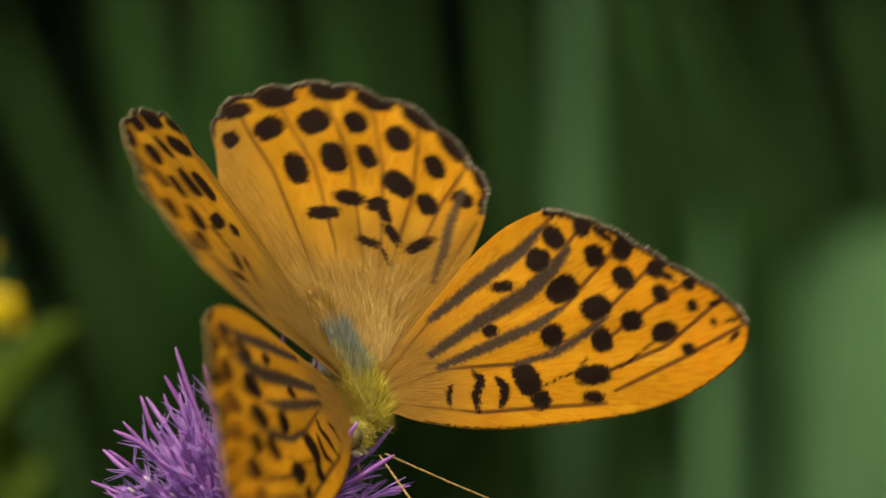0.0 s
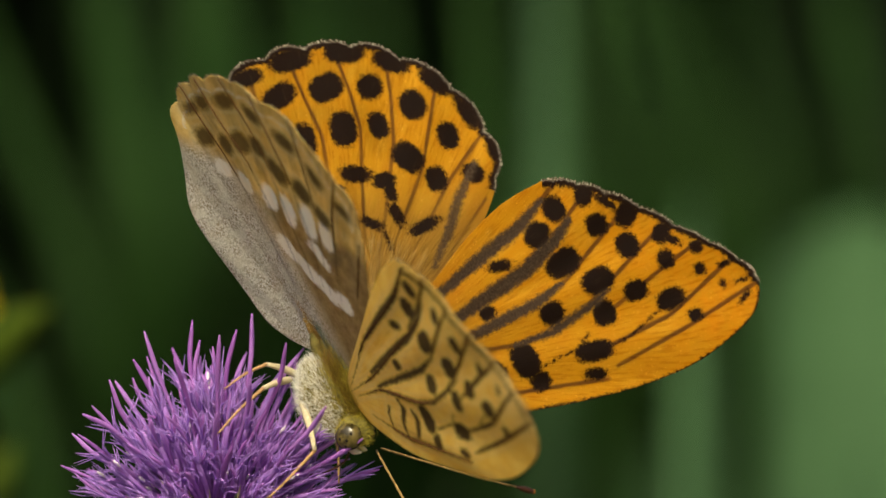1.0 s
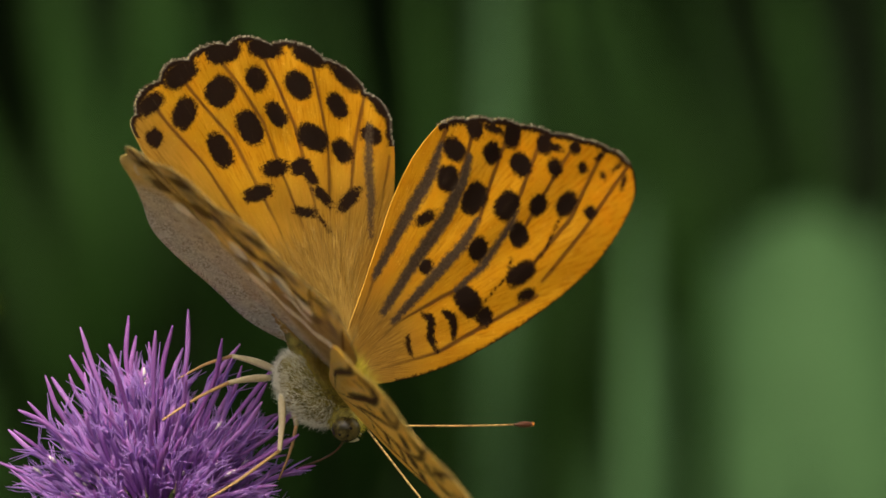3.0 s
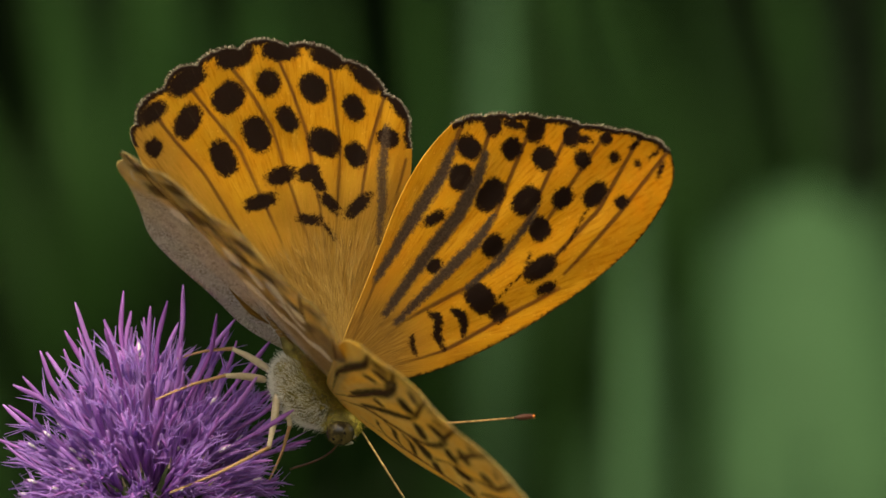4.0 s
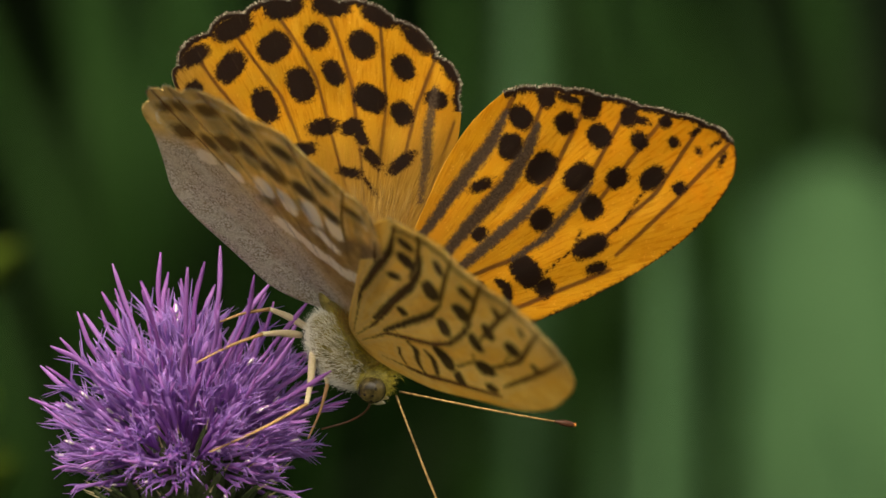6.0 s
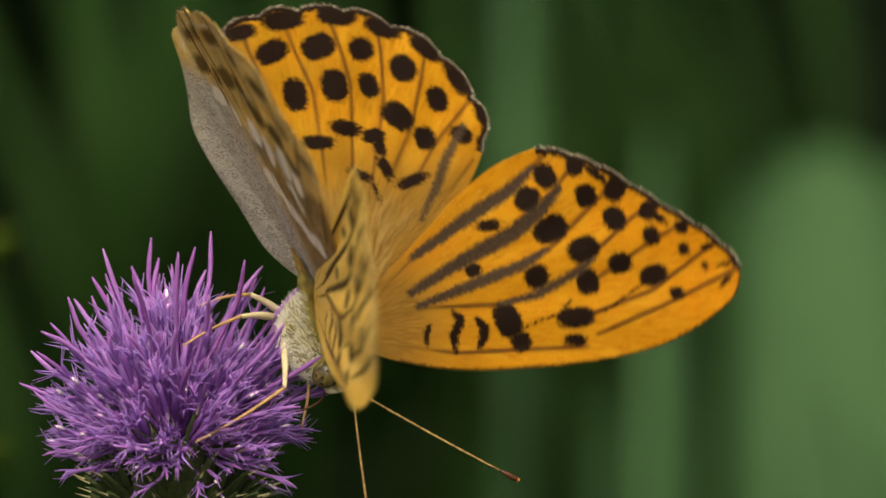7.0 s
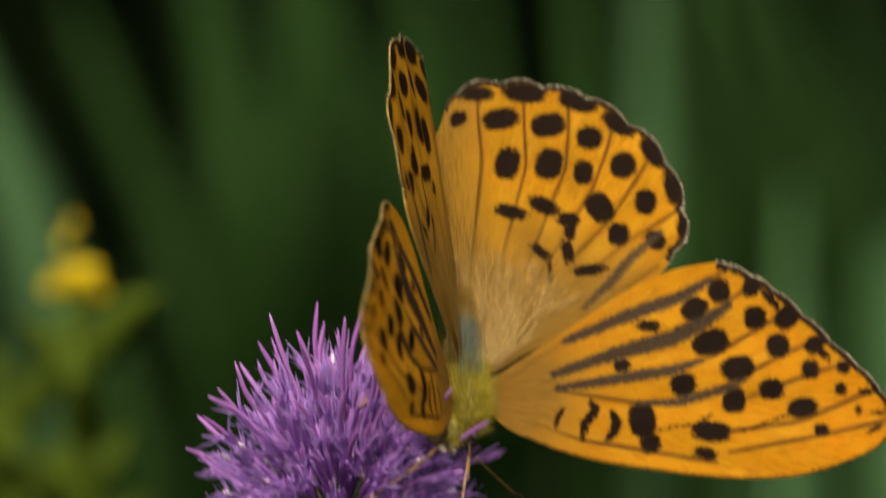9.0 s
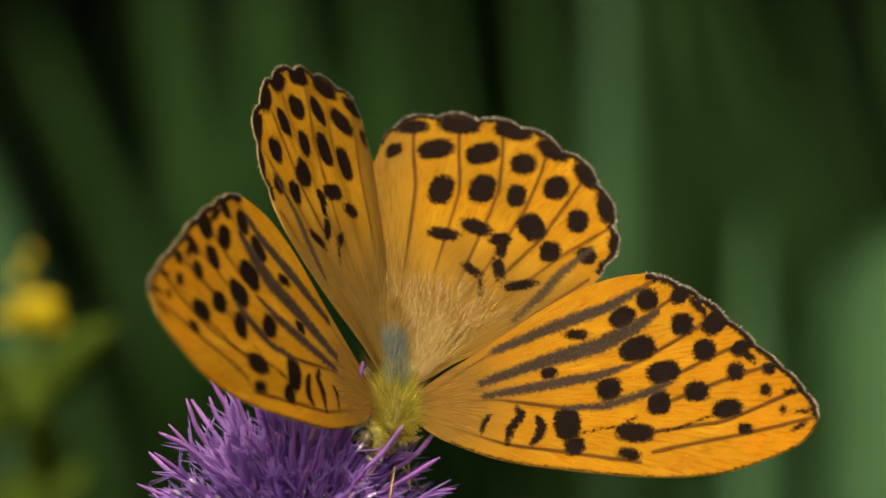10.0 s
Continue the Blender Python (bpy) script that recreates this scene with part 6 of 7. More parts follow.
    walk(FEELERS[0], [
    (0, pose(0.00045, -0.00620, -0.00030, 3.02, -0.00, -121.18)),
    (0.1, pose(0.00045, -0.00620, -0.00030, 5.98, -0.00, -120.86)),
    (0.2, pose(0.00045, -0.00620, -0.00030, 9.00, -0.00, -121.08)),
    (0.3, pose(0.00045, -0.00620, -0.00030, 12.12, -0.00, -122.10)),
    (0.4, pose(0.00045, -0.00620, -0.00030, 15.62, -0.00, -124.06)),
    (0.5, pose(0.00045, -0.00620, -0.00030, 20.10, -0.00, -126.99)),
    (0.6, pose(0.00045, -0.00620, -0.00030, 17.72, -0.00, -126.27)),
    (0.7, pose(0.00045, -0.00620, -0.00030, 16.39, -0.00, -125.78)),
    (0.8, pose(0.00045, -0.00620, -0.00030, 15.64, -0.00, -125.58)),
    (0.9, pose(0.00045, -0.00620, -0.00030, 14.88, -0.00, -125.84)),
    (1, pose(0.00045, -0.00620, -0.00030, 13.67, -0.00, -126.73)),
    (1.2, pose(0.00045, -0.00620, -0.00030, 26.64, -0.00, -131.76)),
    (1.3, pose(0.00045, -0.00620, -0.00030, 36.70, -0.00, -138.32)),
    (1.4, pose(0.00045, -0.00620, -0.00030, 36.57, -0.00, -140.10)),
    (1.5, pose(0.00045, -0.00620, -0.00030, 36.52, -0.00, -141.47)),
    (1.6, pose(0.00045, -0.00620, -0.00030, 35.84, -0.00, -144.15)),
    (1.8, pose(0.00045, -0.00620, -0.00030, 32.49, -0.00, -150.09)),
    (1.9, pose(0.00045, -0.00620, -0.00030, 31.79, -0.00, -143.64)),
    (2, pose(0.00045, -0.00620, -0.00030, 33.25, -0.00, -138.75)),
    (2.1, pose(0.00045, -0.00620, -0.00030, 38.90, -0.00, -142.66)),
    (2.2, pose(0.00045, -0.00620, -0.00030, 28.43, -0.00, -134.14)),
    (2.3, pose(0.00045, -0.00620, -0.00030, 28.68, -0.00, -136.32)),
    (2.4, pose(0.00045, -0.00620, -0.00030, 29.14, -0.00, -138.35)),
    (2.5, pose(0.00045, -0.00620, -0.00030, 29.56, -0.00, -140.30)),
    (2.7, pose(0.00045, -0.00620, -0.00030, 30.00, -0.00, -139.86)),
    (3.8, pose(0.00045, -0.00620, -0.00030, 23.21, -0.00, -136.51)),
    (4, pose(0.00045, -0.00620, -0.00030, 32.38, -0.00, -137.78)),
    (4.2, pose(0.00045, -0.00620, -0.00030, 28.50, -0.00, -136.75)),
    (4.5, pose(0.00045, -0.00620, -0.00030, 23.69, -0.00, -135.62)),
    (4.7, pose(0.00045, -0.00620, -0.00030, 22.38, -0.00, -136.10)),
    (5, pose(0.00045, -0.00620, -0.00030, 19.69, -0.00, -136.09)),
    (5.3, pose(0.00045, -0.00620, -0.00030, 20.33, -0.00, -134.15)),
    (5.5, pose(0.00045, -0.00620, -0.00030, 20.26, -0.00, -132.56)),
    (5.7, pose(0.00045, -0.00620, -0.00030, 35.87, -0.00, -148.83)),
    (6.8, pose(0.00045, -0.00620, -0.00030, 20.33, -0.00, -144.06)),
    (6.9, pose(0.00045, -0.00620, -0.00030, 21.14, -0.00, -143.40)),
    (7, pose(0.00045, -0.00620, -0.00030, 22.21, -0.00, -142.45)),
    (7.2, pose(0.00045, -0.00620, -0.00030, 15.24, -0.00, -132.97)),
    (7.3, pose(0.00045, -0.00620, -0.00030, 11.68, -0.00, -129.22)),
    (7.5, pose(0.00045, -0.00620, -0.00030, 5.22, -0.00, -121.78)),
    (7.6, pose(0.00045, -0.00620, -0.00030, 1.12, -0.00, -116.43)),
    (7.7, pose(0.00045, -0.00620, -0.00030, -2.79, -0.00, -111.69)),
    (7.8, pose(0.00045, -0.00620, -0.00030, -6.99, -0.00, -107.72)),
    (8, pose(0.00045, -0.00620, -0.00030, -17.62, -0.00, -102.36)),
    (8.2, pose(0.00045, -0.00620, -0.00030, -23.44, -0.00, -101.66)),
    (8.3, pose(0.00045, -0.00620, -0.00030, -25.51, -0.00, -101.74)),
    (8.4, pose(0.00045, -0.00620, -0.00030, -27.11, -0.00, -102.06)),
    (8.5, pose(0.00045, -0.00620, -0.00030, -28.69, -0.00, -102.39)),
    (8.9, pose(0.00045, -0.00620, -0.00030, -44.67, -0.00, -86.24)),
    (9, pose(0.00045, -0.00620, -0.00030, -46.66, -0.00, -82.24)),
    (9.1, pose(0.00045, -0.00620, -0.00030, -47.39, -0.00, -80.81)),
    (9.2, pose(0.00045, -0.00620, -0.00030, -47.75, -0.00, -79.46)),
    (9.3, pose(0.00045, -0.00620, -0.00030, -47.77, -0.00, -78.06)),
    (9.4, pose(0.00045, -0.00620, -0.00030, -47.67, -0.00, -76.63)),
    (9.5, pose(0.00045, -0.00620, -0.00030, -47.79, -0.00, -75.21)),
    (9.6, pose(0.00045, -0.00620, -0.00030, -48.21, -0.00, -76.12)),
    (9.7, pose(0.00045, -0.00620, -0.00030, -49.16, -0.00, -76.82)),
    (9.8, pose(0.00045, -0.00620, -0.00030, -50.48, -0.00, -77.07)),
    (10, pose(0.00045, -0.00620, -0.00030, -53.12, -0.00, -75.86)),
    ])
    walk(FEELERS[1], [
    (0, pose(-0.00045, -0.00620, -0.00030, 31.83, -0.00, 145.99)),
    (0.1, pose(-0.00045, -0.00620, -0.00030, 30.21, -0.00, 145.79)),
    (0.2, pose(-0.00045, -0.00620, -0.00030, 28.18, -0.00, 145.60)),
    (0.3, pose(-0.00045, -0.00620, -0.00030, 26.00, -0.00, 145.24)),
    (0.4, pose(-0.00045, -0.00620, -0.00030, 24.21, -0.00, 144.45)),
    (0.5, pose(-0.00045, -0.00620, -0.00030, 23.46, -0.00, 143.08)),
    (0.6, pose(-0.00045, -0.00620, -0.00030, 24.07, -0.00, 141.11)),
    (0.7, pose(-0.00045, -0.00620, -0.00030, 25.72, -0.00, 138.60)),
    (0.8, pose(-0.00045, -0.00620, -0.00030, 27.57, -0.00, 135.76)),
    (0.9, pose(-0.00045, -0.00620, -0.00030, 28.80, -0.00, 132.92)),
    (1, pose(-0.00045, -0.00620, -0.00030, 28.93, -0.00, 130.34)),
    (1.2, pose(-0.00045, -0.00620, -0.00030, 26.68, -0.00, 125.78)),
    (1.3, pose(-0.00045, -0.00620, -0.00030, 25.46, -0.00, 123.38)),
    (1.4, pose(-0.00045, -0.00620, -0.00030, 24.58, -0.00, 120.90)),
    (1.5, pose(-0.00045, -0.00620, -0.00030, 23.96, -0.00, 118.52)),
    (1.6, pose(-0.00045, -0.00620, -0.00030, 23.44, -0.00, 116.37)),
    (1.8, pose(-0.00045, -0.00620, -0.00030, 22.11, -0.00, 113.07)),
    (1.9, pose(-0.00045, -0.00620, -0.00030, 21.35, -0.00, 111.71)),
    (2, pose(-0.00045, -0.00620, -0.00030, 20.75, -0.00, 110.28)),
    (2.1, pose(-0.00045, -0.00620, -0.00030, 21.62, -0.00, 115.10)),
    (2.2, pose(-0.00045, -0.00620, -0.00030, 22.35, -0.00, 119.64)),
    (2.3, pose(-0.00045, -0.00620, -0.00030, 22.95, -0.00, 124.03)),
    (2.4, pose(-0.00045, -0.00620, -0.00030, 23.45, -0.00, 128.39)),
    (2.5, pose(-0.00045, -0.00620, -0.00030, 23.90, -0.00, 132.80)),
    (2.7, pose(-0.00045, -0.00620, -0.00030, 23.96, -0.00, 131.10)),
    (3.8, pose(-0.00045, -0.00620, -0.00030, 24.37, -0.00, 128.17)),
    (4, pose(-0.00045, -0.00620, -0.00030, 23.11, -0.00, 127.48)),
    (4.2, pose(-0.00045, -0.00620, -0.00030, 21.57, -0.00, 126.84)),
    (4.5, pose(-0.00045, -0.00620, -0.00030, 19.42, -0.00, 126.06)),
    (4.7, pose(-0.00045, -0.00620, -0.00030, 21.94, -0.00, 127.07)),
    (5, pose(-0.00045, -0.00620, -0.00030, 26.15, -0.00, 129.79)),
    (5.3, pose(-0.00045, -0.00620, -0.00030, 23.73, -0.00, 126.12)),
    (5.5, pose(-0.00045, -0.00620, -0.00030, 21.24, -0.00, 124.86)),
    (5.7, pose(-0.00045, -0.00620, -0.00030, 18.88, -0.00, 125.29)),
    (6.8, pose(-0.00045, -0.00620, -0.00030, 6.50, -0.00, 147.06)),
    (6.9, pose(-0.00045, -0.00620, -0.00030, 6.83, -0.00, 146.92)),
    (7, pose(-0.00045, -0.00620, -0.00030, 7.67, -0.00, 146.87)),
    (7.2, pose(-0.00045, -0.00620, -0.00030, 9.90, -0.00, 142.84)),
    (7.3, pose(-0.00045, -0.00620, -0.00030, 9.52, -0.00, 141.44)),
    (7.5, pose(-0.00045, -0.00620, -0.00030, 6.15, -0.00, 140.40)),
    (7.6, pose(-0.00045, -0.00620, -0.00030, 6.67, -0.00, 142.01)),
    (7.7, pose(-0.00045, -0.00620, -0.00030, 8.00, -0.00, 143.38)),
    (7.8, pose(-0.00045, -0.00620, -0.00030, 10.21, -0.00, 144.43)),
    (8, pose(-0.00045, -0.00620, -0.00030, 16.39, -0.00, 145.64)),
    (8.2, pose(-0.00045, -0.00620, -0.00030, 21.76, -0.00, 145.78)),
    (8.3, pose(-0.00045, -0.00620, -0.00030, 24.00, -0.00, 145.25)),
    (8.4, pose(-0.00045, -0.00620, -0.00030, 26.22, -0.00, 144.40)),
    (8.5, pose(-0.00045, -0.00620, -0.00030, 28.43, -0.00, 143.56)),
    (8.9, pose(-0.00045, -0.00620, -0.00030, 30.37, -0.00, 150.68)),
    (9, pose(-0.00045, -0.00620, -0.00030, 30.57, -0.00, 151.34)),
    (9.1, pose(-0.00045, -0.00620, -0.00030, 30.71, -0.00, 151.52)),
    (9.2, pose(-0.00045, -0.00620, -0.00030, 30.65, -0.00, 151.48)),
    (9.3, pose(-0.00045, -0.00620, -0.00030, 30.38, -0.00, 151.32)),
    (9.4, pose(-0.00045, -0.00620, -0.00030, 30.04, -0.00, 151.16)),
    (9.5, pose(-0.00045, -0.00620, -0.00030, 29.88, -0.00, 151.12)),
    (9.6, pose(-0.00045, -0.00620, -0.00030, 30.01, -0.00, 151.31)),
    (9.7, pose(-0.00045, -0.00620, -0.00030, 30.37, -0.00, 151.84)),
    (9.8, pose(-0.00045, -0.00620, -0.00030, 30.75, -0.00, 152.78)),
    (10, pose(-0.00045, -0.00620, -0.00030, 30.79, -0.00, 155.69)),
    ])
    walk(LEGS[0], [
    (0, pose(-0.00151, 0.00358, -0.00458, 0.44, 48.91, 116.82)),
    (0.1, pose(-0.00151, 0.00358, -0.00458, 9.86, 47.05, 125.94)),
    (0.2, pose(-0.00151, 0.00358, -0.00458, 6.60, 46.21, 121.48)),
    (0.3, pose(-0.00151, 0.00358, -0.00458, 7.06, 44.44, 123.11)),
    (0.4, pose(-0.00151, 0.00358, -0.00458, 3.78, 43.26, 120.38)),
    (0.5, pose(-0.00151, 0.00358, -0.00458, -8.86, 42.98, 115.48)),
    (0.6, pose(-0.00151, 0.00358, -0.00458, -9.37, 43.97, 110.14)),
    (0.7, pose(-0.00151, 0.00358, -0.00458, -12.52, 46.16, 105.40)),
    (0.8, pose(-0.00151, 0.00358, -0.00458, -13.27, 46.92, 85.09)),
    (0.9, pose(-0.00151, 0.00358, -0.00458, -10.57, 50.56, 91.76)),
    (1, pose(-0.00151, 0.00358, -0.00458, -12.69, 51.39, 87.57)),
    (1.2, pose(-0.00151, 0.00358, -0.00458, 11.98, 51.76, 99.91)),
    (1.3, pose(-0.00151, 0.00358, -0.00458, -3.94, 51.41, 97.91)),
    (1.4, pose(-0.00151, 0.00358, -0.00458, -6.68, 50.80, 84.09)),
    (1.5, pose(-0.00151, 0.00358, -0.00458, -13.16, 48.82, 69.80)),
    (1.6, pose(-0.00151, 0.00358, -0.00458, -8.51, 49.58, 70.99)),
    (1.8, pose(-0.00151, 0.00358, -0.00458, -22.88, 46.70, 64.86)),
    (1.9, pose(-0.00151, 0.00358, -0.00458, -20.78, 44.80, 61.77)),
    (2, pose(-0.00151, 0.00358, -0.00458, -32.49, 43.15, 57.90)),
    (2.1, pose(-0.00151, 0.00358, -0.00458, -34.57, 42.80, 56.22)),
    (2.2, pose(-0.00151, 0.00358, -0.00458, -30.17, 39.35, 45.13)),
    (2.3, pose(-0.00151, 0.00358, -0.00458, -33.92, 40.78, 45.91)),
    (2.4, pose(-0.00151, 0.00358, -0.00458, -33.93, 40.57, 43.20)),
    (2.5, pose(-0.00151, 0.00358, -0.00458, -32.03, 42.25, 44.60)),
    (2.7, pose(-0.00151, 0.00358, -0.00458, -40.38, 41.19, 38.33)),
    (3.8, pose(-0.00151, 0.00358, -0.00458, -39.32, 40.47, 26.66)),
    (4, pose(-0.00151, 0.00358, -0.00458, -32.70, 42.00, 28.96)),
    (4.2, pose(-0.00151, 0.00358, -0.00458, -33.56, 39.52, 25.70)),
    (4.5, pose(-0.00151, 0.00358, -0.00458, -44.29, 36.50, 22.21)),
    (4.7, pose(-0.00151, 0.00358, -0.00458, -44.00, 34.26, 20.12)),
    (5, pose(-0.00151, 0.00358, -0.00458, -34.77, 39.13, 27.36)),
    (5.3, pose(-0.00151, 0.00358, -0.00458, -44.50, 38.48, 23.08)),
    (5.5, pose(-0.00151, 0.00358, -0.00458, -44.23, 38.39, 22.60)),
    (5.7, pose(-0.00151, 0.00358, -0.00458, -40.33, 40.02, 27.49)),
    (6.8, pose(-0.00151, 0.00358, -0.00458, -16.94, 46.12, 79.16)),
    (6.9, pose(-0.00151, 0.00358, -0.00458, -18.32, 47.41, 79.20)),
    (7, pose(-0.00151, 0.00358, -0.00458, -19.66, 48.46, 77.00)),
    (7.2, pose(-0.00151, 0.00358, -0.00458, -18.71, 52.43, 78.72)),
    (7.3, pose(-0.00151, 0.00358, -0.00458, -23.21, 51.48, 75.45)),
    (7.5, pose(-0.00151, 0.00358, -0.00458, -17.91, 52.70, 85.73)),
    (7.6, pose(-0.00151, 0.00358, -0.00458, -13.91, 53.70, 92.14)),
    (7.7, pose(-0.00151, 0.00358, -0.00458, -10.19, 54.64, 96.94)),
    (7.8, pose(-0.00151, 0.00358, -0.00458, -10.80, 54.52, 96.43)),
    (8, pose(-0.00151, 0.00358, -0.00458, 8.79, 56.65, 113.19)),
    (8.2, pose(-0.00151, 0.00358, -0.00458, 14.40, 54.58, 122.89)),
    (8.3, pose(-0.00151, 0.00358, -0.00458, 12.65, 53.82, 121.27)),
    (8.4, pose(-0.00151, 0.00358, -0.00458, 18.42, 53.41, 124.89)),
    (8.5, pose(-0.00151, 0.00358, -0.00458, 19.92, 53.15, 122.29)),
    (8.9, pose(-0.00151, 0.00358, -0.00458, 26.07, 43.21, 142.32)),
    (9, pose(-0.00151, 0.00358, -0.00458, 28.19, 43.67, 139.26)),
    (9.1, pose(-0.00151, 0.00358, -0.00458, 25.93, 41.41, 147.64)),
    (9.2, pose(-0.00151, 0.00358, -0.00458, 31.08, 42.08, 145.95)),
    (9.3, pose(-0.00151, 0.00358, -0.00458, 32.23, 41.21, 149.57)),
    (9.4, pose(-0.00151, 0.00358, -0.00458, 35.24, 38.70, 157.11)),
    (9.5, pose(-0.00151, 0.00358, -0.00458, 32.70, 40.46, 153.37)),
    (9.6, pose(-0.00151, 0.00358, -0.00458, 31.96, 39.17, 156.41)),
    (9.7, pose(-0.00151, 0.00358, -0.00458, 33.26, 39.58, 153.98)),
    (9.8, pose(-0.00151, 0.00358, -0.00458, 34.03, 36.45, 159.17)),
    (10, pose(-0.00151, 0.00358, -0.00458, 29.47, 36.30, 154.03)),
    ])
    walk(LEGS[1], [
    (0, pose(-0.00151, 0.00179, -0.00440, -10.10, -44.31, 143.96)),
    (0.1, pose(-0.00151, 0.00179, -0.00440, -5.18, -47.09, 142.25)),
    (0.2, pose(-0.00151, 0.00179, -0.00440, -8.73, -48.62, 143.05)),
    (0.3, pose(-0.00151, 0.00179, -0.00440, -9.95, -49.76, 144.73)),
    (0.4, pose(-0.00151, 0.00179, -0.00440, -13.65, -49.83, 146.76)),
    (0.5, pose(-0.00151, 0.00179, -0.00440, -20.73, -43.66, 152.36)),
    (0.6, pose(-0.00151, 0.00179, -0.00440, -21.01, -43.95, 149.54)),
    (0.7, pose(-0.00151, 0.00179, -0.00440, -20.54, -41.88, 147.01)),
    (0.8, pose(-0.00151, 0.00179, -0.00440, -22.55, -45.89, 137.25)),
    (0.9, pose(-0.00151, 0.00179, -0.00440, -16.69, -43.48, 135.12)),
    (1, pose(-0.00151, 0.00179, -0.00440, -16.91, -42.61, 132.89)),
    (1.2, pose(-0.00151, 0.00179, -0.00440, -5.14, -48.47, 122.10)),
    (1.3, pose(-0.00151, 0.00179, -0.00440, -12.74, -40.89, 130.95)),
    (1.4, pose(-0.00151, 0.00179, -0.00440, -16.04, -42.33, 127.33)),
    (1.5, pose(-0.00151, 0.00179, -0.00440, -20.93, -42.81, 124.62)),
    (1.6, pose(-0.00151, 0.00179, -0.00440, -18.54, -44.11, 121.33)),
    (1.8, pose(-0.00151, 0.00179, -0.00440, -26.71, -41.79, 123.86)),
    (1.9, pose(-0.00151, 0.00179, -0.00440, -28.20, -43.43, 122.73)),
    (2, pose(-0.00151, 0.00179, -0.00440, -33.55, -38.95, 126.63)),
    (2.1, pose(-0.00151, 0.00179, -0.00440, -34.34, -37.87, 126.54)),
    (2.2, pose(-0.00151, 0.00179, -0.00440, -37.83, -42.40, 121.02)),
    (2.3, pose(-0.00151, 0.00179, -0.00440, -36.80, -39.69, 121.65)),
    (2.4, pose(-0.00151, 0.00179, -0.00440, -37.08, -39.91, 119.82)),
    (2.5, pose(-0.00151, 0.00179, -0.00440, -34.32, -39.68, 118.50)),
    (2.7, pose(-0.00151, 0.00179, -0.00440, -37.09, -36.00, 118.96)),
    (3.8, pose(-0.00151, 0.00179, -0.00440, -37.16, -38.59, 109.73)),
    (4, pose(-0.00151, 0.00179, -0.00440, -33.62, -41.31, 106.02)),
    (4.2, pose(-0.00151, 0.00179, -0.00440, -36.45, -41.15, 106.17)),
    (4.5, pose(-0.00151, 0.00179, -0.00440, -42.54, -36.03, 111.91)),
    (4.7, pose(-0.00151, 0.00179, -0.00440, -45.82, -37.02, 111.47)),
    (5, pose(-0.00151, 0.00179, -0.00440, -38.12, -41.14, 108.23)),
    (5.3, pose(-0.00151, 0.00179, -0.00440, -40.22, -35.79, 111.10)),
    (5.5, pose(-0.00151, 0.00179, -0.00440, -39.42, -35.30, 111.19)),
    (5.7, pose(-0.00151, 0.00179, -0.00440, -37.51, -37.33, 111.79)),
    (6.8, pose(-0.00151, 0.00179, -0.00440, -25.78, -46.81, 136.85)),
    (6.9, pose(-0.00151, 0.00179, -0.00440, -24.63, -45.35, 137.12)),
    (7, pose(-0.00151, 0.00179, -0.00440, -23.60, -44.21, 136.21)),
    (7.2, pose(-0.00151, 0.00179, -0.00440, -18.06, -42.24, 134.45)),
    (7.3, pose(-0.00151, 0.00179, -0.00440, -20.78, -41.45, 136.11)),
    (7.5, pose(-0.00151, 0.00179, -0.00440, -17.94, -42.49, 139.92)),
    (7.6, pose(-0.00151, 0.00179, -0.00440, -15.41, -43.25, 141.30)),
    (7.7, pose(-0.00151, 0.00179, -0.00440, -12.75, -44.00, 141.60)),
    (7.8, pose(-0.00151, 0.00179, -0.00440, -12.77, -44.26, 142.03)),
    (8, pose(-0.00151, 0.00179, -0.00440, 1.51, -48.52, 133.44)),
    (8.2, pose(-0.00151, 0.00179, -0.00440, 5.71, -50.84, 133.44)),
    (8.3, pose(-0.00151, 0.00179, -0.00440, 4.56, -51.45, 133.67)),
    (8.4, pose(-0.00151, 0.00179, -0.00440, 9.35, -52.41, 129.75)),
    (8.5, pose(-0.00151, 0.00179, -0.00440, 11.43, -53.36, 124.65)),
    (8.9, pose(-0.00151, 0.00179, -0.00440, 19.42, -59.86, 129.52)),
    (9, pose(-0.00151, 0.00179, -0.00440, 22.88, -60.57, 122.67)),
    (9.1, pose(-0.00151, 0.00179, -0.00440, 19.86, -59.59, 133.23)),
    (9.2, pose(-0.00151, 0.00179, -0.00440, 25.84, -60.25, 124.89)),
    (9.3, pose(-0.00151, 0.00179, -0.00440, 27.40, -60.00, 125.74)),
    (9.4, pose(-0.00151, 0.00179, -0.00440, 31.82, -59.76, 126.43)),
    (9.5, pose(-0.00151, 0.00179, -0.00440, 28.80, -59.64, 126.54)),
    (9.6, pose(-0.00151, 0.00179, -0.00440, 27.67, -59.34, 130.78)),
    (9.7, pose(-0.00151, 0.00179, -0.00440, 29.84, -60.18, 126.36)),
    (9.8, pose(-0.00151, 0.00179, -0.00440, 32.03, -60.74, 128.72)),
    (10, pose(-0.00151, 0.00179, -0.00440, 27.89, -63.19, 130.04)),
    ])
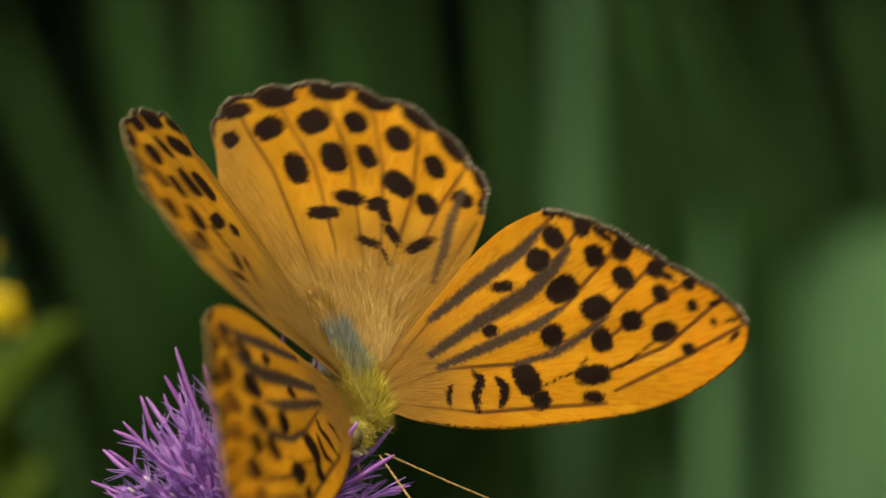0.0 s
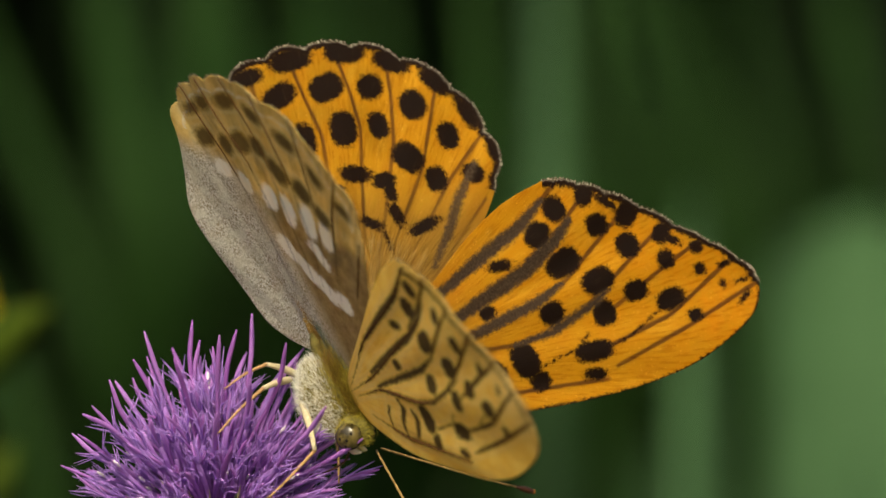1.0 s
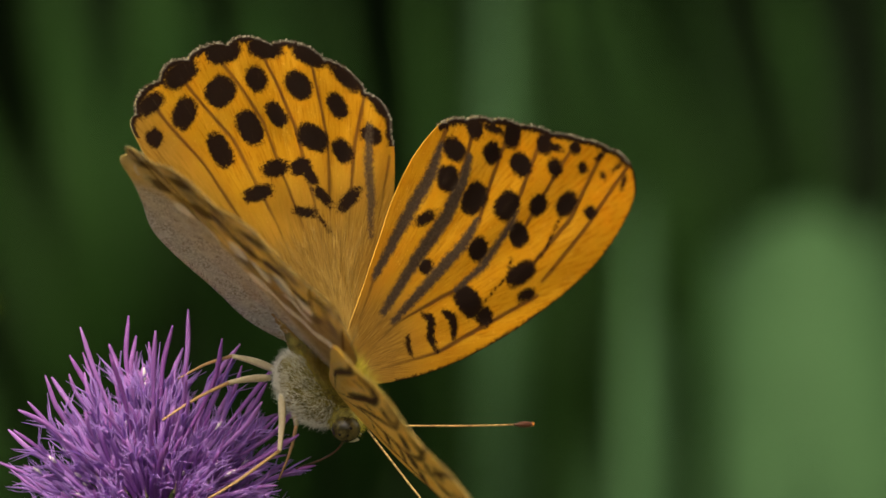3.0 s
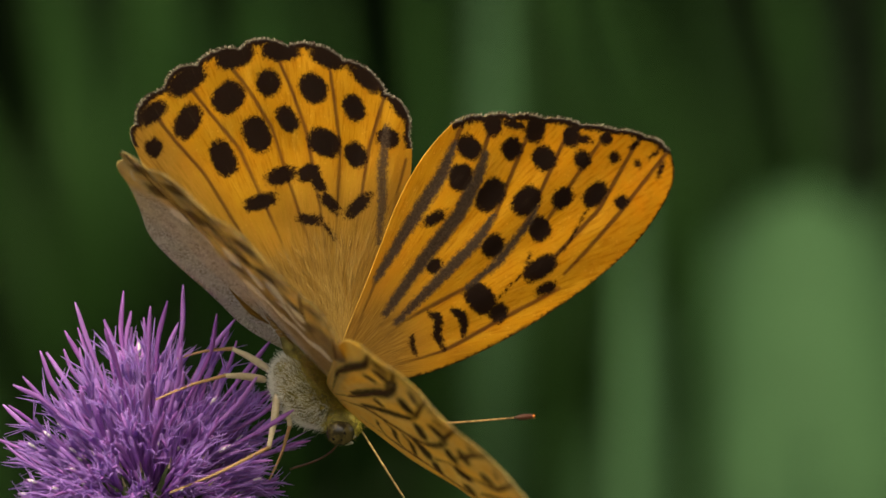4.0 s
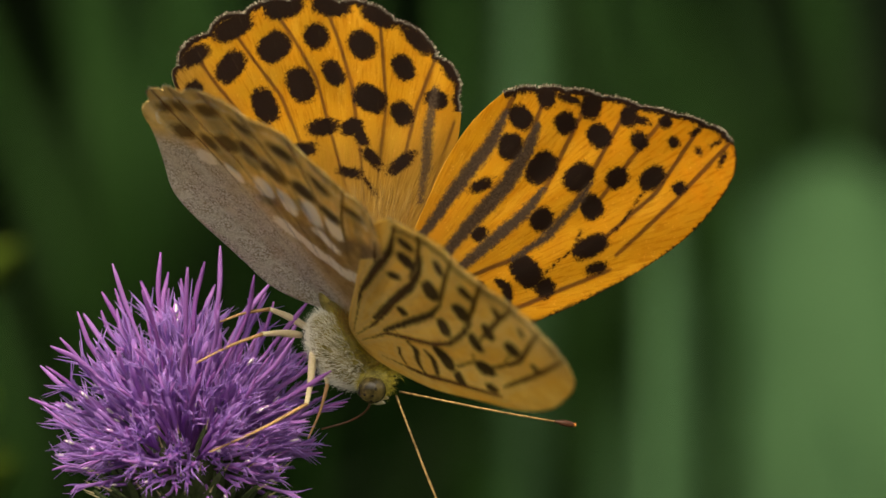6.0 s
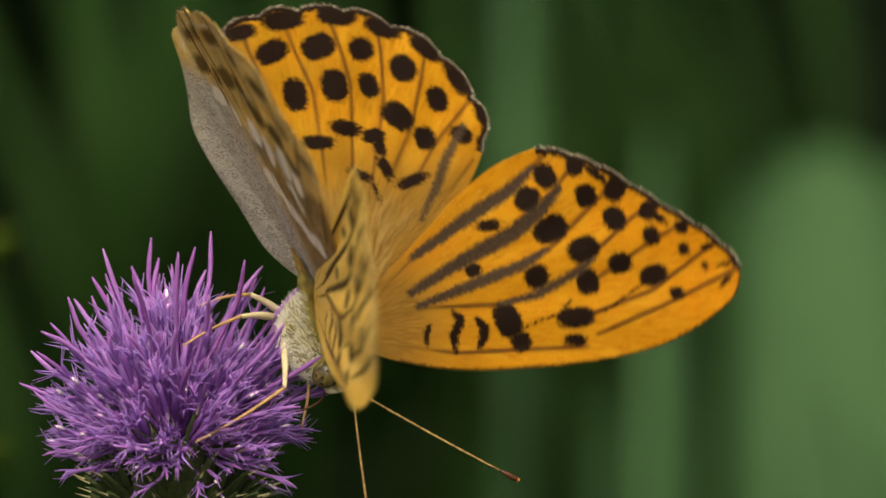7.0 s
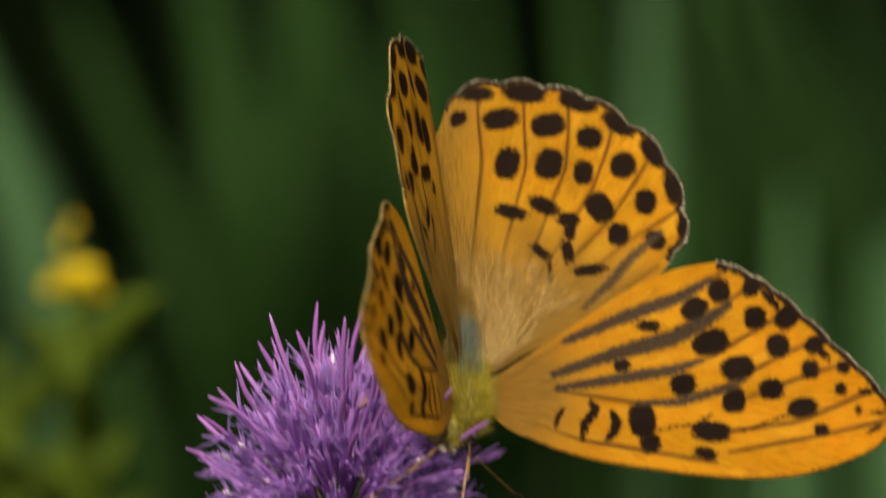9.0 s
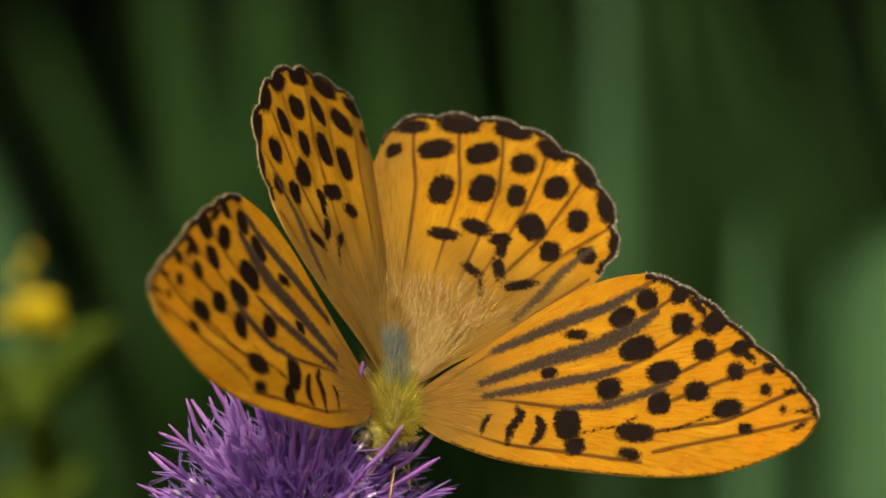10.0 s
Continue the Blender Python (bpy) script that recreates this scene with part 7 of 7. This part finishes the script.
    walk(LEGS[2], [
    (0, pose(0.00011, 0.00358, -0.00458, -5.62, 63.86, 93.89)),
    (0.1, pose(0.00011, 0.00358, -0.00458, 16.75, 58.43, 116.17)),
    (0.2, pose(0.00011, 0.00358, -0.00458, 12.27, 58.05, 110.31)),
    (0.3, pose(0.00011, 0.00358, -0.00458, 14.93, 54.66, 114.59)),
    (0.4, pose(0.00011, 0.00358, -0.00458, 10.27, 53.73, 110.93)),
    (0.5, pose(0.00011, 0.00358, -0.00458, -13.77, 55.45, 98.58)),
    (0.6, pose(0.00011, 0.00358, -0.00458, -16.02, 57.38, 88.99)),
    (0.7, pose(0.00011, 0.00358, -0.00458, -25.64, 60.04, 77.51)),
    (0.8, pose(0.00011, 0.00358, -0.00458, -25.81, 59.72, 49.43)),
    (0.9, pose(0.00011, 0.00358, -0.00458, -25.20, 63.69, 57.12)),
    (1, pose(0.00011, 0.00358, -0.00458, -29.60, 63.85, 50.77)),
    (1.2, pose(0.00011, 0.00358, -0.00458, 24.37, 63.83, 86.89)),
    (1.3, pose(0.00011, 0.00358, -0.00458, -7.53, 63.71, 77.10)),
    (1.4, pose(0.00011, 0.00358, -0.00458, -11.36, 62.91, 54.24)),
    (1.5, pose(0.00011, 0.00358, -0.00458, -21.05, 59.45, 34.28)),
    (1.6, pose(0.00011, 0.00358, -0.00458, -12.08, 61.05, 39.51)),
    (1.8, pose(0.00011, 0.00358, -0.00458, -39.09, 57.64, 29.98)),
    (1.9, pose(0.00011, 0.00358, -0.00458, -33.78, 56.01, 27.20)),
    (2, pose(0.00011, 0.00358, -0.00458, -54.33, 51.99, 17.17)),
    (2.1, pose(0.00011, 0.00358, -0.00458, -57.78, 50.83, 13.98)),
    (2.2, pose(0.00011, 0.00358, -0.00458, -43.64, 48.50, 8.18)),
    (2.3, pose(0.00011, 0.00358, -0.00458, -50.71, 48.55, 6.86)),
    (2.4, pose(0.00011, 0.00358, -0.00458, -49.35, 48.35, 5.37)),
    (2.5, pose(0.00011, 0.00358, -0.00458, -47.13, 50.03, 6.91)),
    (2.7, pose(0.00011, 0.00358, -0.00458, -57.73, 45.96, -1.71)),
    (3.8, pose(0.00011, 0.00358, -0.00458, -55.71, 45.40, -12.49)),
    (4, pose(0.00011, 0.00358, -0.00458, -48.14, 49.12, -8.84)),
    (4.2, pose(0.00011, 0.00358, -0.00458, -46.40, 46.56, -10.62)),
    (4.5, pose(0.00011, 0.00358, -0.00458, -57.46, 40.27, -15.17)),
    (4.7, pose(0.00011, 0.00358, -0.00458, -56.03, 39.18, -15.81)),
    (5, pose(0.00011, 0.00358, -0.00458, -48.56, 46.49, -9.05)),
    (5.3, pose(0.00011, 0.00358, -0.00458, -59.25, 41.87, -15.04)),
    (5.5, pose(0.00011, 0.00358, -0.00458, -57.62, 41.21, -15.27)),
    (5.7, pose(0.00011, 0.00358, -0.00458, -54.67, 44.51, -10.46)),
    (6.8, pose(0.00011, 0.00358, -0.00458, -28.08, 58.35, 45.77)),
    (6.9, pose(0.00011, 0.00358, -0.00458, -31.59, 58.93, 43.49)),
    (7, pose(0.00011, 0.00358, -0.00458, -34.80, 59.00, 38.60)),
    (7.2, pose(0.00011, 0.00358, -0.00458, -38.21, 61.74, 35.40)),
    (7.3, pose(0.00011, 0.00358, -0.00458, -43.43, 59.74, 31.76)),
    (7.5, pose(0.00011, 0.00358, -0.00458, -35.49, 62.63, 44.84)),
    (7.6, pose(0.00011, 0.00358, -0.00458, -29.48, 64.61, 53.44)),
    (7.7, pose(0.00011, 0.00358, -0.00458, -24.20, 66.25, 59.68)),
    (7.8, pose(0.00011, 0.00358, -0.00458, -26.38, 66.04, 57.48)),
    (8, pose(0.00011, 0.00358, -0.00458, 1.46, 72.14, 83.06)),
    (8.2, pose(0.00011, 0.00358, -0.00458, 10.85, 72.29, 98.52)),
    (8.3, pose(0.00011, 0.00358, -0.00458, 5.99, 72.15, 94.45)),
    (8.4, pose(0.00011, 0.00358, -0.00458, 17.35, 72.30, 103.17)),
    (8.5, pose(0.00011, 0.00358, -0.00458, 19.47, 72.55, 101.64)),
    (8.9, pose(0.00011, 0.00358, -0.00458, 35.17, 63.06, 134.82)),
    (9, pose(0.00011, 0.00358, -0.00458, 38.68, 63.69, 132.75)),
    (9.1, pose(0.00011, 0.00358, -0.00458, 34.70, 60.66, 141.57)),
    (9.2, pose(0.00011, 0.00358, -0.00458, 43.75, 61.01, 141.07)),
    (9.3, pose(0.00011, 0.00358, -0.00458, 45.62, 58.79, 145.99)),
    (9.4, pose(0.00011, 0.00358, -0.00458, 49.55, 52.83, 155.33)),
    (9.5, pose(0.00011, 0.00358, -0.00458, 45.80, 56.04, 151.25)),
    (9.6, pose(0.00011, 0.00358, -0.00458, 44.22, 54.12, 154.08)),
    (9.7, pose(0.00011, 0.00358, -0.00458, 46.68, 55.57, 151.64)),
    (9.8, pose(0.00011, 0.00358, -0.00458, 47.00, 50.71, 157.17)),
    (10, pose(0.00011, 0.00358, -0.00458, 40.24, 54.04, 150.40)),
    ])
    walk(LEGS[3], [
    (0, pose(0.00004, 0.00160, -0.00440, -0.73, 3.46, -176.92)),
    (0.1, pose(0.00004, 0.00160, -0.00440, 5.09, 5.22, -174.91)),
    (0.2, pose(0.00004, 0.00160, -0.00440, 2.60, 4.26, -178.05)),
    (0.3, pose(0.00004, 0.00160, -0.00440, 2.13, 5.08, -178.01)),
    (0.4, pose(0.00004, 0.00160, -0.00440, -0.93, 4.80, -179.71)),
    (0.5, pose(0.00004, 0.00160, -0.00440, -9.67, 4.14, 178.15)),
    (0.6, pose(0.00004, 0.00160, -0.00440, -9.61, 4.42, 177.33)),
    (0.7, pose(0.00004, 0.00160, -0.00440, -9.80, 4.31, 175.77)),
    (0.8, pose(0.00004, 0.00160, -0.00440, -10.42, 3.05, 171.69)),
    (0.9, pose(0.00004, 0.00160, -0.00440, -3.98, 4.01, 171.02)),
    (1, pose(0.00004, 0.00160, -0.00440, -3.85, 4.13, 168.43)),
    (1.2, pose(0.00004, 0.00160, -0.00440, 14.34, 11.37, 177.21)),
    (1.3, pose(0.00004, 0.00160, -0.00440, 3.12, 10.12, 170.75)),
    (1.4, pose(0.00004, 0.00160, -0.00440, 3.27, 12.45, 172.22)),
    (1.5, pose(0.00004, 0.00160, -0.00440, -0.02, 12.41, 169.04)),
    (1.6, pose(0.00004, 0.00160, -0.00440, 4.29, 13.40, 168.64)),
    (1.8, pose(0.00004, 0.00160, -0.00440, -12.06, 5.05, 150.57)),
    (1.9, pose(0.00004, 0.00160, -0.00440, -12.70, 6.11, 152.34)),
    (2, pose(0.00004, 0.00160, -0.00440, -22.07, 4.55, 149.01)),
    (2.1, pose(0.00004, 0.00160, -0.00440, -23.05, 5.21, 148.90)),
    (2.2, pose(0.00004, 0.00160, -0.00440, -26.06, 3.99, 144.91)),
    (2.3, pose(0.00004, 0.00160, -0.00440, -24.72, 5.25, 144.80)),
    (2.4, pose(0.00004, 0.00160, -0.00440, -24.61, 5.18, 142.49)),
    (2.5, pose(0.00004, 0.00160, -0.00440, -19.47, 7.20, 144.12)),
    (2.7, pose(0.00004, 0.00160, -0.00440, -24.59, 7.67, 142.29)),
    (3.8, pose(0.00004, 0.00160, -0.00440, -32.14, 2.41, 134.03)),
    (4, pose(0.00004, 0.00160, -0.00440, -25.54, 2.01, 132.37)),
    (4.2, pose(0.00004, 0.00160, -0.00440, -28.93, 3.00, 132.46)),
    (4.5, pose(0.00004, 0.00160, -0.00440, -37.64, 4.81, 133.49)),
    (4.7, pose(0.00004, 0.00160, -0.00440, -44.05, 2.46, 129.14)),
    (5, pose(0.00004, 0.00160, -0.00440, -30.98, 1.63, 130.41)),
    (5.3, pose(0.00004, 0.00160, -0.00440, -35.44, 4.29, 132.89)),
    (5.5, pose(0.00004, 0.00160, -0.00440, -33.97, 6.11, 136.65)),
    (5.7, pose(0.00004, 0.00160, -0.00440, -30.66, 4.66, 136.35)),
    (6.8, pose(0.00004, 0.00160, -0.00440, -13.27, -0.57, 163.95)),
    (6.9, pose(0.00004, 0.00160, -0.00440, -12.47, 0.42, 165.89)),
    (7, pose(0.00004, 0.00160, -0.00440, -12.03, 1.27, 168.03)),
    (7.2, pose(0.00004, 0.00160, -0.00440, -5.47, 2.69, 173.38)),
    (7.3, pose(0.00004, 0.00160, -0.00440, -11.13, 1.48, 171.17)),
    (7.5, pose(0.00004, 0.00160, -0.00440, -3.68, 2.37, 175.32)),
    (7.6, pose(0.00004, 0.00160, -0.00440, 1.41, 2.76, 177.79)),
    (7.7, pose(0.00004, 0.00160, -0.00440, 5.82, 2.80, -179.65)),
    (7.8, pose(0.00004, 0.00160, -0.00440, 4.36, 1.40, -179.25)),
    (8, pose(0.00004, 0.00160, -0.00440, 19.34, -2.37, -174.78)),
    (8.2, pose(0.00004, 0.00160, -0.00440, 13.37, -8.12, -176.08)),
    (8.3, pose(0.00004, 0.00160, -0.00440, 8.64, -10.46, -178.26)),
    (8.4, pose(0.00004, 0.00160, -0.00440, 12.67, -10.79, -175.70)),
    (8.5, pose(0.00004, 0.00160, -0.00440, 13.80, -13.44, 179.59)),
    (8.9, pose(0.00004, 0.00160, -0.00440, 6.08, -20.17, -173.09)),
    (9, pose(0.00004, 0.00160, -0.00440, 8.61, -22.40, -177.75)),
    (9.1, pose(0.00004, 0.00160, -0.00440, 5.49, -20.03, -170.58)),
    (9.2, pose(0.00004, 0.00160, -0.00440, 9.92, -19.65, -169.83)),
    (9.3, pose(0.00004, 0.00160, -0.00440, 11.62, -18.75, -168.53)),
    (9.4, pose(0.00004, 0.00160, -0.00440, 14.80, -16.67, -164.71)),
    (9.5, pose(0.00004, 0.00160, -0.00440, 14.04, -18.70, -170.16)),
    (9.6, pose(0.00004, 0.00160, -0.00440, 12.38, -17.47, -166.36)),
    (9.7, pose(0.00004, 0.00160, -0.00440, 12.97, -18.90, -167.75)),
    (9.8, pose(0.00004, 0.00160, -0.00440, 12.03, -18.12, -162.99)),
    (10, pose(0.00004, 0.00160, -0.00440, 6.08, -22.77, -166.55)),
    ])
    walk(fly, [
    (0, pose(-0.13780, 0.05183, 0.01056, 9.09, 24.69, -4.09)),
    (4.2, pose(-0.06105, 0.05322, 0.01171, 8.72, 24.54, -4.91)),
    (4.3, pose(-0.03398, 0.05352, 0.01455, 8.70, 24.54, -4.92)),
    (4.4, pose(-0.00491, 0.05353, 0.01578, 8.68, 24.54, -4.92)),
    (4.5, pose(0.02082, 0.05288, 0.01308, 8.66, 24.54, -4.93)),
    (4.6, pose(0.04150, 0.05117, 0.00400, 8.66, 24.54, -4.92)),
    (4.7, pose(0.05340, 0.04927, -0.00660, 8.65, 24.54, -4.91)),
    (4.8, pose(0.06266, 0.04736, -0.01731, 8.65, 24.55, -4.91)),
    (10, pose(0.11538, 0.04187, -0.06127, 9.10, 24.74, -3.77)),
    ])


motions()
